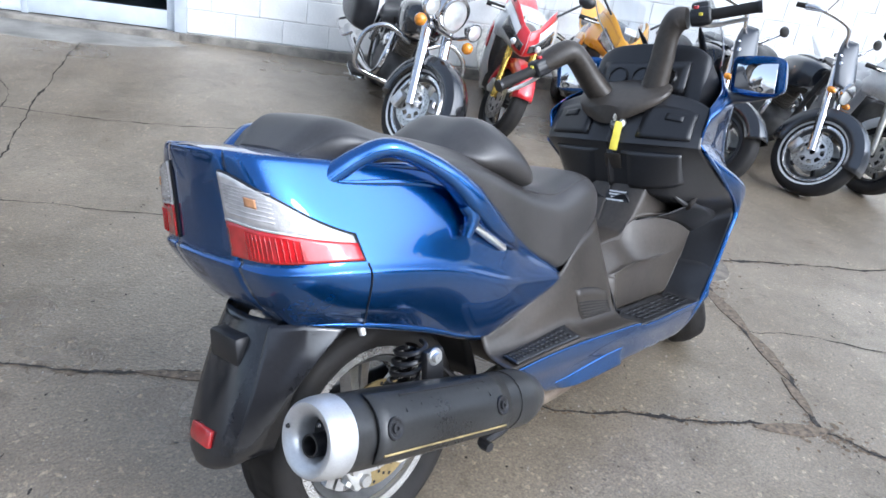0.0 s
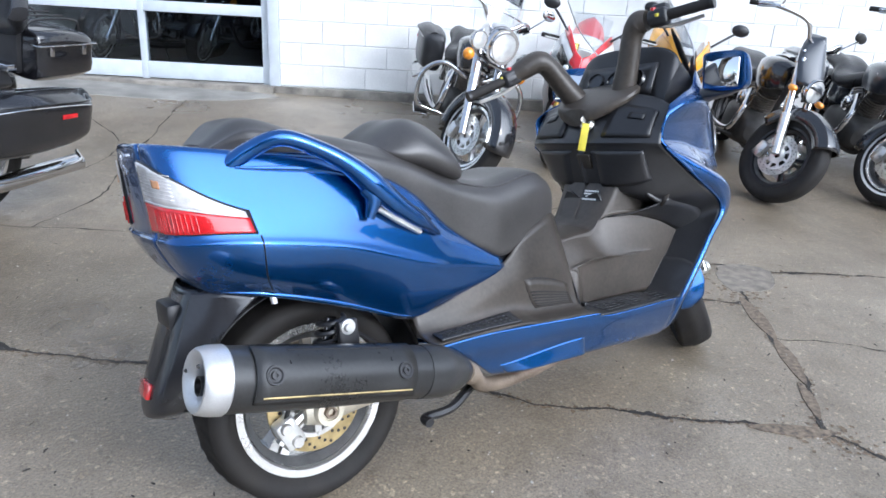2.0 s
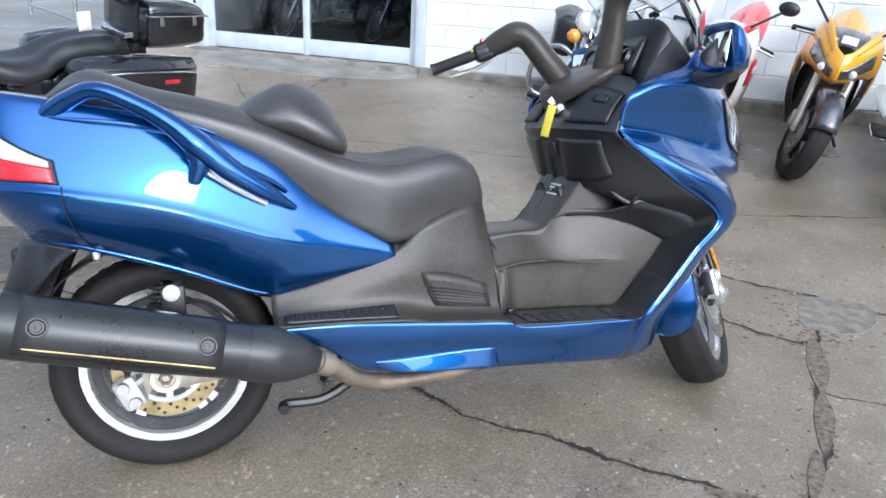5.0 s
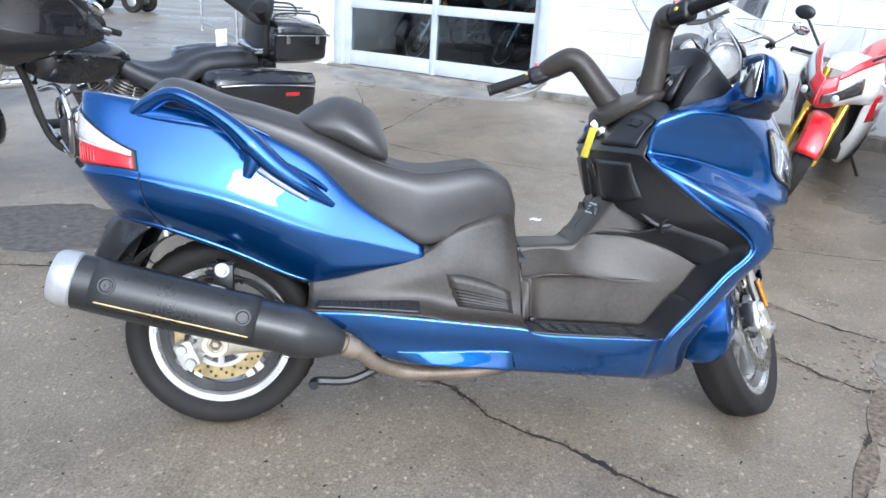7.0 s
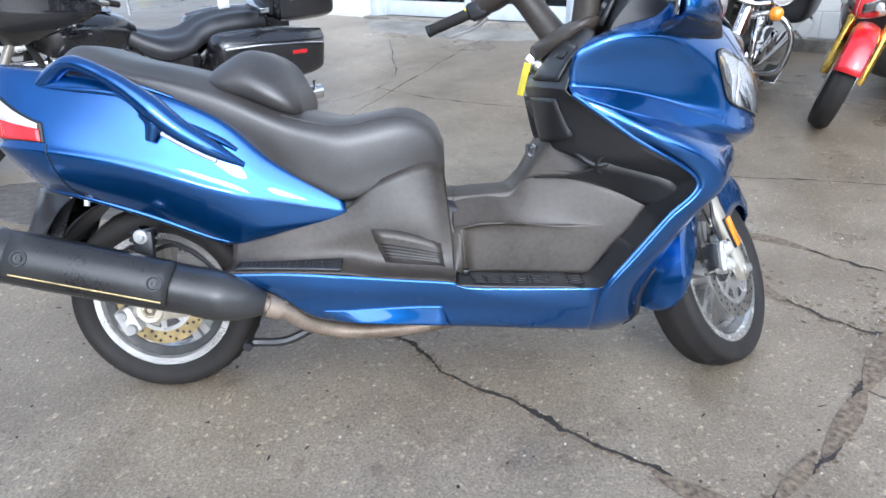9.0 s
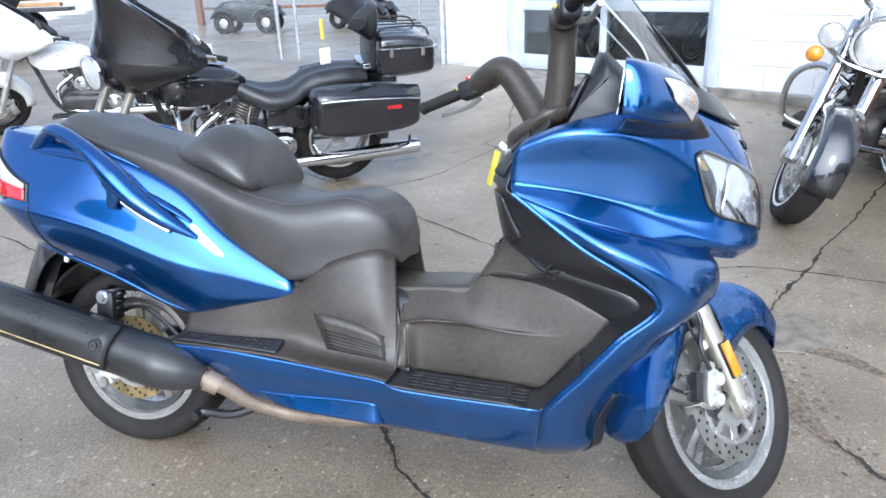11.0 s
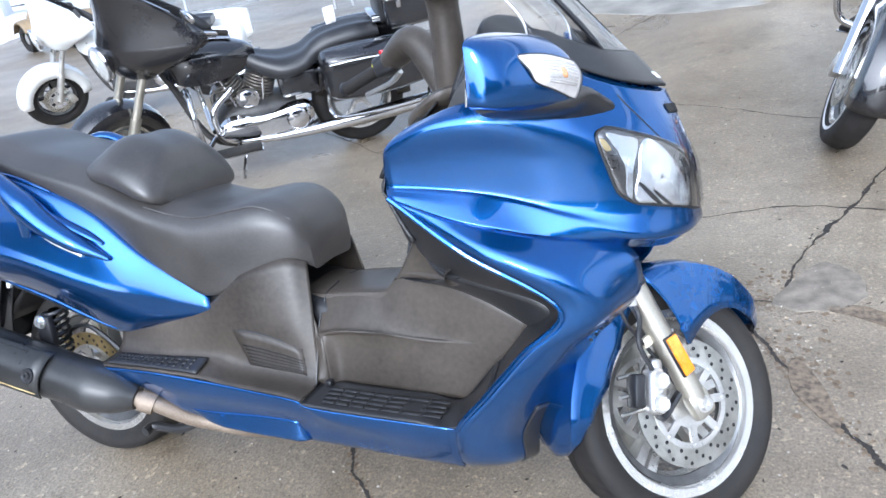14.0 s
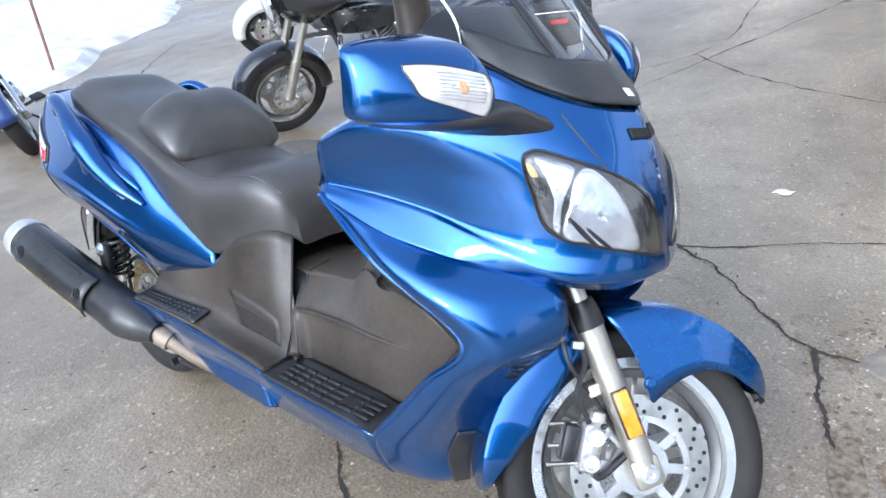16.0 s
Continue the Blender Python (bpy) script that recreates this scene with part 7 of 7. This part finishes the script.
            part("bag_rail", tube([(0.24, s * 0.34, 0.40), (0.15, s * 0.40, 0.345), (-0.35, s * 0.40, 0.345), (-0.44, s * 0.32, 0.38)], 0.011, 30, 8), CHROME, e, "chrome bag guard")
    if "tourpack" in style:
        low_ = Matrix.Translation((0.03, 0, -0.065))
        bm = halves([[(x, 0, zt), (x, w * 0.85, zt - 0.01), (x, w, zt - 0.05), (x, w, zt - 0.09), (x, w * 0.92, zb), (x, 0, zb)] for x, w, zt, zb in ((-0.28, 0.22, 1.08, 0.86), (-0.31, 0.25, 1.11, 0.85), (-0.48, 0.26, 1.115, 0.85), (-0.64, 0.25, 1.09, 0.86), (-0.68, 0.22, 1.05, 0.88))], 18, 34)
        tp = part("tour_pack", bm, P_BLACK, e, "black top case with chrome latches", m=low_)
        for s in (-1, 1):
            for x in (-0.36, -0.58):
                part("latch", box((x, s * 0.262, 1.01), (0.03, 0.012, 0.06), 0.004), CHROME, tp, m=low_)
            part("luggage_bar", tube([(-0.30, s * 0.15, 1.10), (-0.34, s * 0.16, 1.15), (-0.60, s * 0.16, 1.15), (-0.66, s * 0.15, 1.09)], 0.007, 16, 6), DARKPL, tp, m=low_)
            part("luggage_bar", tube([(-0.32, s * 0.05, 1.152), (-0.64, s * 0.05, 1.147)], 0.006, 2, 6), DARKPL, tp, m=low_)
        part("pack_trim", box((-0.48, 0, 1.035), (0.40, 0.532, 0.008), 0.003), CHROME, tp, m=low_)
        part("rack", box((-0.40, 0, 0.83), (0.46, 0.26, 0.04), 0.008), CHROME, e)
        part("pillion_backrest", loft([[(x + ox, y, zc + z * k) for x, z in ((-0.17, -0.12), (-0.135, -0.06), (-0.15, 0.03), (-0.165, 0.12), (-0.21, 0.145), (-0.25, 0.10), (-0.25, -0.04), (-0.22, -0.12))] for y, ox, zc, k in ((-0.31, 0.16, 1.09, 0.25), (-0.26, 0.12, 1.09, 0.5), (-0.17, 0.04, 1.07, 0.85), (0, 0.0, 1.05, 1.0), (0.17, 0.04, 1.07, 0.85), (0.26, 0.12, 1.09, 0.5), (0.31, 0.16, 1.09, 0.25))], 30, 28), LEATHER, e, "winged black leather pillion backrest", m=Matrix.Translation((-0.05, 0, 0.06)))
        part("backrest_pad", box((-0.245, 0, 0.93), (0.05, 0.28, 0.26), 0.02), LEATHER, e)
    return e


def sportbike(name, label, front, heading, lean, steer, main, second, nose=None, fend=None, fork=GOLD, wb=1.40, group="parked motorcycles"):
    """A faired sports motorcycle."""
    e = thing(name, label, "motorcycle", group, place(front, heading, lean, wb))
    R = 0.30
    S = steer_about(wb - 0.05, R, steer, 24)
    wheel("rear_wheel", (0, 0, R), R + 0.01, 0.09, 0.215, e, lip=RIMBLACK, spoke_mat=RIMBLACK, tread=False, double=False)
    wheel("front_wheel", (wb, 0, R), R, 0.06, 0.215, e, m=S, lip=RIMBLACK, spoke_mat=RIMBLACK, tread=False, double=False, discs=(-0.07, 0.07), disc_r=0.15)
    part("front_fender", fender(wb, R, R + 0.02, 0.075, 25, 175, 0.09), fend or main, e, "painted front fender", thick=0.004, m=S)
    for s in (-1, 1):
        part("fork_leg", tube([(wb, s * 0.10, R), (wb - 0.03, s * 0.10, R + 0.10), (wb - 0.23, s * 0.10, R + 0.58)], [0.022, 0.024, 0.027, 0.027], 12, 14), fork, e, "upside-down fork leg", m=S)
        part("brake_caliper", box((wb - 0.10, s * 0.105, R + 0.06), (0.06, 0.05, 0.10), 0.012, Matrix.Rotation(radians(20), 4, "Y")), ALLOY, e, m=S)
        part("clip_on", tube([(wb - 0.25, s * 0.11, R + 0.58), (wb - 0.33, s * 0.33, R + 0.55)], 0.014, 2, 10), ENGINE, e, m=S)
        part("grip", tube([(wb - 0.29, s * 0.22, R + 0.565), (wb - 0.34, s * 0.35, R + 0.545)], 0.018, 2, 10), RUBBER, e, m=S)
        part("lever", tube([(wb - 0.22, s * 0.2, R + 0.57), (wb - 0.25, s * 0.34, R + 0.55)], 0.007, 2, 6), STEEL, e, m=S)
        part("mirror_stalk", tube([(wb - 0.10, s * 0.16, R + 0.68), (wb - 0.14, s * 0.27, R + 0.78), (wb - 0.16, s * 0.31, R + 0.81)], 0.009, 8, 8), DARKPL, e)
        part("mirror", ball((wb - 0.16, s * 0.33, R + 0.835), 0.055, 0.5, 1.15, 0.8), DARKPL, e, "black fairing mirror")
    NOSE = [
        [(wb - 0.30, 0.16, R + 0.70), (wb - 0.18, 0.15, R + 0.70), (wb - 0.06, 0.11, R + 0.66), (wb + 0.06, 0.05, R + 0.58), (wb + 0.10, 0, R + 0.55)],
        [(wb - 0.34, 0.21, R + 0.60), (wb - 0.20, 0.205, R + 0.60), (wb - 0.05, 0.16, R + 0.57), (wb + 0.08, 0.07, R + 0.50), (wb + 0.13, 0, R + 0.47)],
        [(wb - 0.38, 0.235, R + 0.48), (wb - 0.22, 0.23, R + 0.48), (wb - 0.08, 0.17, R + 0.46), (wb + 0.06, 0.08, R + 0.42), (wb + 0.12, 0, R + 0.40)],
        [(wb - 0.38, 0.235, R + 0.40), (wb - 0.24, 0.21, R + 0.40), (wb - 0.12, 0.14, R + 0.40), (wb + 0.0, 0.06, R + 0.37), (wb + 0.05, 0, R + 0.36)],
    ]
    SIDE = [
        [(wb - 0.70, 0.19, R + 0.50), (wb - 0.50, 0.22, R + 0.52), (wb - 0.34, 0.232, R + 0.55), (wb - 0.20, 0.215, R + 0.52)],
        [(wb - 0.78, 0.215, R + 0.34), (wb - 0.55, 0.24, R + 0.36), (wb - 0.36, 0.24, R + 0.38), (wb - 0.24, 0.20, R + 0.36)],
        [(wb - 0.82, 0.215, R + 0.14), (wb - 0.60, 0.23, R + 0.14), (wb - 0.42, 0.225, R + 0.16), (wb - 0.32, 0.18, R + 0.17)],
        [(wb - 0.92, 0.14, R - 0.06), (wb - 0.66, 0.16, R - 0.10), (wb - 0.50, 0.15, R - 0.08), (wb - 0.42, 0.10, R - 0.03)],
    ]
    for s in (-1, 1):
        nz = Surf(NOSE, s)
        part("nose_fairing", nz.mesh(24, 16), nose or main, e, "painted nose fairing", thick=0.005)
        part("nose_stripe", nz.mesh(10, 12, 2.9, 4.0, 0.0, 2.6, off=0.005), main, e, "bright centre stripe", thick=0.004)
        part("cockpit_edge", nz.mesh(16, 4, 0.0, 3.0, 0.0, 0.45, off=0.005), main, e, thick=0.004)
        hl = part("headlight", nz.mesh(14, 8, 1.9, 3.75, v0=lambda q: 0.9 + 0.35 * q, v1=lambda q: 1.75 + 0.2 * q, off=0.010), SMOKE, e, "slanted dark headlight", thick=0.004)
        part("projector", ball(tuple(nz.at(3.0, 1.6, 0.016)), 0.026, 0.6, 1, 1), LAMPGLASS, hl)
        sd = Surf(SIDE, s)
        part("side_fairing", sd.mesh(22, 18), second, e, "painted side fairing", thick=0.005)
        part("side_graphic", sd.mesh(12, 8, 0.5, 2.4, 0.5, 1.5, off=0.006), main, e, "coloured side graphic", thick=0.003)
        part("graphic_bar", sd.mesh(8, 4, 0.9, 2.0, 0.85, 1.1, off=0.010), WHITE, e, thick=0.002)
    g = [[(wb + 0.02 - 0.30 * v - 0.14 * t * t, t * (0.13 + 0.02 * v), R + 0.60 + 0.22 * v - 0.03 * t * t) for t in np.linspace(-1, 1, 13)] for v in np.linspace(0, 1, 9)]
    ws = part("screen", grid_mesh(g), SCREEN, e, "clear racing screen")
    ws.visible_shadow = False
    part("inventory_card", box((wb + 0.0, 0.0, R + 0.62), (0.01, 0.09, 0.06), 0.002, Matrix.Rotation(radians(-50), 4, "Y")), WHITE, e)
    part("fuel_tank", halves([[(x, 0, zt), (x, w * 0.7, zt - 0.02), (x, w, zt - 0.10), (x, w * 0.8, zb), (x, 0, zb)] for x, w, zt, zb in ((0.50, 0.10, 0.78, 0.68), (0.60, 0.15, 0.85, 0.66), (0.78, 0.18, 0.92, 0.66), (0.95, 0.17, 0.90, 0.66), (1.06, 0.11, 0.84, 0.68))], 24, 26), second, e, "painted fuel tank")
    part("seat", halves([[(x, 0, zt), (x, w, zt - 0.02), (x, w * 0.9, zb), (x, 0, zb)] for x, w, zt, zb in ((0.16, 0.11, 0.84, 0.78), (0.3, 0.14, 0.81, 0.74), (0.45, 0.12, 0.80, 0.72), (0.56, 0.08, 0.80, 0.72))], 16, 22), VINYL, e, "thin black seat")
    part("tail", halves([[(x, 0, zt), (x, w, zt - 0.04), (x, w * 0.8, zb), (x, 0, zb)] for x, w, zt, zb in ((-0.32, 0.04, 0.96, 0.92), (-0.15, 0.10, 0.95, 0.85), (0.1, 0.14, 0.88, 0.75), (0.35, 0.15, 0.78, 0.68), (0.5, 0.12, 0.74, 0.66))], 18, 22), main, e, "sharp upswept tail")
    part("engine", halves([[(x, 0, zt), (x, w, zt - 0.04), (x, w, zb + 0.04), (x, 0, zb)] for x, w, zt, zb in ((0.25, 0.14, 0.62, 0.24), (0.5, 0.17, 0.68, 0.2), (0.8, 0.18, 0.7, 0.2), (1.0, 0.15, 0.68, 0.26), (1.12, 0.12, 0.66, 0.4))], 14, 20), ENGINE, e, "black engine and frame")
    for s in (-1, 1):
        part("swingarm", tube([(0.36, s * 0.12, 0.38), (0.1, s * 0.13, 0.32), (-0.04, s * 0.13, 0.3)], [0.05, 0.04, 0.03], 12, 10), ALLOY, e)
    part("muffler", tube([(0.36, -0.16, 0.24), (0.1, -0.2, 0.34), (-0.18, -0.2, 0.46)], [0.03, 0.055, 0.055], 14, 14), STEEL, e, "steel muffler")
    part("side_stand", tube([(0.52, 0.14, 0.22), (0.5, 0.26, 0.06)], 0.011, 2, 8), ENGINE, e)
    return e


# a row along the building, noses out
road = cruiser("touring_motorcycle", "black touring motorcycle with chrome lamps and windshield", (2.22, 2.27), 238, 11, 30, P_BLACK, {"bags", "nacelle", "crashbar", "leatherbags", "tread"}, whitewall=True)
sportbike("sport_motorcycle", "red and white sport motorcycle with gold fork", (3.03, 2.22), 222, 11, 18, P_RED, P_WHITE, nose=P_WHITE)
sportbike("sport_motorcycle", "yellow and black sport motorcycle leaning on its stand", (3.64, 1.83), 224, 11, 14, P_YELLOW, P_SLATE, fend=P_SLATE, fork=FORK)
cruiser("cruiser_motorcycle", "black muscle cruiser with small flyscreen", (3.84, 1.0), 226, 11, 34, P_BLACK, {"bikini", "dark", "short", "solo", "chromefork"}, fork=ALLOY)
cruiser("cruiser_motorcycle", "slate black cruiser with dark wheels and small flyscreen", (4.5, 0.53), 226, 11, 34, P_SLATE, {"bikini", "dark", "bags", "chromefork"}, whitewall=True)
sportbike("sport_touring_motorcycle", "white sport touring motorcycle", (5.1, 0.25), 226, 10, 20, P_WHITE, P_SILVER, fork=FORK)
# across the lot
hd = cruiser("bagger_motorcycle", "black bagger motorcycle with batwing fairing and top case", (-1.80, 2.05), 215, 9, 36, P_BLACK, {"bags", "batwing", "tourpack", "crashbar"}, fork=FORK)
white = cruiser("bagger_motorcycle", "white bagger motorcycle with batwing fairing", (-4.41, 3.99), 205, 9, 38, P_WHITE, {"bags", "batwing", "dark"}, fork=ALLOY)
cruiser("cruiser_motorcycle", "blue cruiser with laced chrome wheel", (-3.83, 1.09), -12, -9, -12, P_DKBLUE, {"solo"}, wire=40)
# inside the shop, dim behind the glass
for a, o in ((-2.0, -1.5), (-1.0, -1.9), (0.3, -1.6)):
    q = wp(a, o, Z0 + 0.02)
    inside = copy_thing(hd if a < -2 else road, Matrix.Translation(q) @ pose(0, 0, 0, 0, 0, 200) @ Matrix.Translation((-1.2, 0, 0)))
    inside["label"] = "dark motorcycle standing in the dim shop"


def quad(name, label, at, heading, body):
    e = thing(name, label, "quad bike", "parked quad bikes", pose(at[0], at[1], gz(*at), 0, 0, heading))
    for x in (0, 1.2):
        for s in (-1, 1):
            part("tyre", lathe([(0.14, s * 0.28), (0.25, s * 0.29), (0.28, s * 0.36), (0.28, s * 0.44), (0.25, s * 0.5), (0.14, s * 0.49), (0.13, s * 0.4), (0.14, s * 0.28)], (x, 0, 0.28), (0, 1, 0), 28), RUBBER, e)
            part("hub", lathe([(0.001, s * 0.46), (0.08, s * 0.47), (0.14, s * 0.44)], (x, 0, 0.28), (0, 1, 0), 20), ALLOY, e)
            part("fender", fender(x, 0.30, 0.36, 0.20, 20, 160, 0.05), body, e, thick=0.01, m=Matrix.Translation((0, s * 0.36, 0)))
    part("body", halves([[(x, 0, zt), (x, w, zt - 0.05), (x, w, zb + 0.05), (x, 0, zb)] for x, w, zt, zb in ((-0.3, 0.2, 0.72, 0.5), (0.2, 0.22, 0.78, 0.3), (0.7, 0.2, 0.85, 0.28), (1.2, 0.25, 0.85, 0.4), (1.5, 0.2, 0.72, 0.5))], 16, 20), body, e)
    part("seat", halves([[(x, 0, zt), (x, 0.13, zt - 0.02), (x, 0.15, zt - 0.1), (x, 0, zt - 0.1)] for x, zt in ((-0.1, 0.86), (0.3, 0.86), (0.6, 0.9))], 10, 16), VINYL, e)
    part("handlebar", tube([(0.8, -0.4, 1.08), (0.92, -0.2, 1.08), (0.95, 0, 1.02), (0.92, 0.2, 1.08), (0.8, 0.4, 1.08)], 0.016, 20, 8), ENGINE, e)
    for x0, x1, z in ((-0.45, 0.05, 0.92), (1.05, 1.55, 0.95)):
        for y in (-0.35, -0.12, 0.12, 0.35):
            part("rack_bar", tube([(x0, y, z), (x1, y, z)], 0.012, 2, 6), ENGINE, e)
        for x in (x0, x1):
            part("rack_bar", tube([(x, -0.38, z), (x, 0.38, z)], 0.012, 2, 6), ENGINE, e)
    return e


quad("quad_bike", "dark green quad bike with black racks", (-8.4, 17.6), 190, mat("dark_plastic", (0.03, 0.04, 0.04), 0.4))
quad("quad_bike", "black quad bike parked by the fence", (-5.4, 18.6), 170, P_BLACK)
quad("quad_bike", "tan quad bike on the snow", (-10.6, 10.2), 160, P_TAN)


# timber on a trailer and a brown shed beyond the snow
timber = thing("timber_stack", "stack of orange timber on a low trailer", "timber")
WOODO = mat("orange_timber", (0.52, 0.30, 0.12), 0.7, 0, 0.3, 6, 0.3, 60)
for k in range(6):
    part("plank", box((-15.0, 15.9, 0.95 + 0.16 * k), (1.9 - 0.12 * k, 0.5, 0.10), 0.01, pose(0, 0, 0, 0, 0, 30 + 4 * (k % 2))), WOODO, timber)
part("trailer_bed", box((-15.0, 15.9, 0.82), (2.4, 1.0, 0.1), 0.01, pose(0, 0, 0, 0, 0, 30)), ENGINE, timber)
for s_ in (-1, 1):
    part("trailer_wheel", lathe([(0.1, -0.08), (0.33, -0.08), (0.38, 0), (0.33, 0.08), (0.1, 0.08)], (-15.0 - s_ * 0.25, 15.9 + s_ * 0.45, 0.40), (-0.5, 0.87, 0), 24), RUBBER, timber)
part("trailer_axle", box((-15.0, 15.9, 0.60), (0.1, 1.1, 0.4), 0.01, pose(0, 0, 0, 0, 0, 30)), ENGINE, timber)
shed = thing("shed", "white and brown storage shed beyond the snow", "shed")
part("wall", box((-31.6, 24.6, 0.9), (2.6, 2.6, 1.8), 0.03, pose(0, 0, 0, 0, 0, 40)), PAINTW, shed)
part("upper_wall", box((-31.6, 24.6, 2.6), (2.55, 2.55, 1.6), 0.03, pose(0, 0, 0, 0, 0, 40)), RUSTY, shed)
part("roof", box((-31.6, 24.6, 3.46), (2.9, 2.9, 0.12), 0.02, pose(0, 0, 0, 0, 0, 40)), PAINTW, shed)

# gate post at the building's corner
q = wp(-3.52, 0.05, 0)
gatepost = thing("gate_post", "galvanised gate post at the building corner", "post")
part("shaft", tube([(q.x, q.y, 0.0), (q.x, q.y, 2.3)], 0.035, 2, 12), GALV, gatepost)
part("cap", ball((q.x, q.y, 2.3), 0.04), GALV, gatepost)

# paper on the lot and on the bagger's seat
paper = mat("white_paper", (0.82, 0.82, 0.80), 0.8, 0, 0.06, 30)
g = [[(1.35 + 0.02 * i + 0.008 * j, 1.9 + 0.014 * j - 0.006 * i, gz(1.35, 1.9) + 0.004 + 0.006 * abs(math.sin(i * 1.7 + j))) for j in range(4)] for i in range(4)]
tagged(part("paper_scrap", grid_mesh(g), paper, None, thick=0.001), "crumpled white paper scrap lying on the concrete", "litter")
g = [[(-0.47 + 0.03 * i, 2.60 + 0.012 * i, 0.80 + 0.032 * j + 0.004 * i) for i in range(3)] for j in range(4)]
tagged(part("paper_card", grid_mesh(g), paper, None, thick=0.001), "white paper card standing on the black seat", "card")
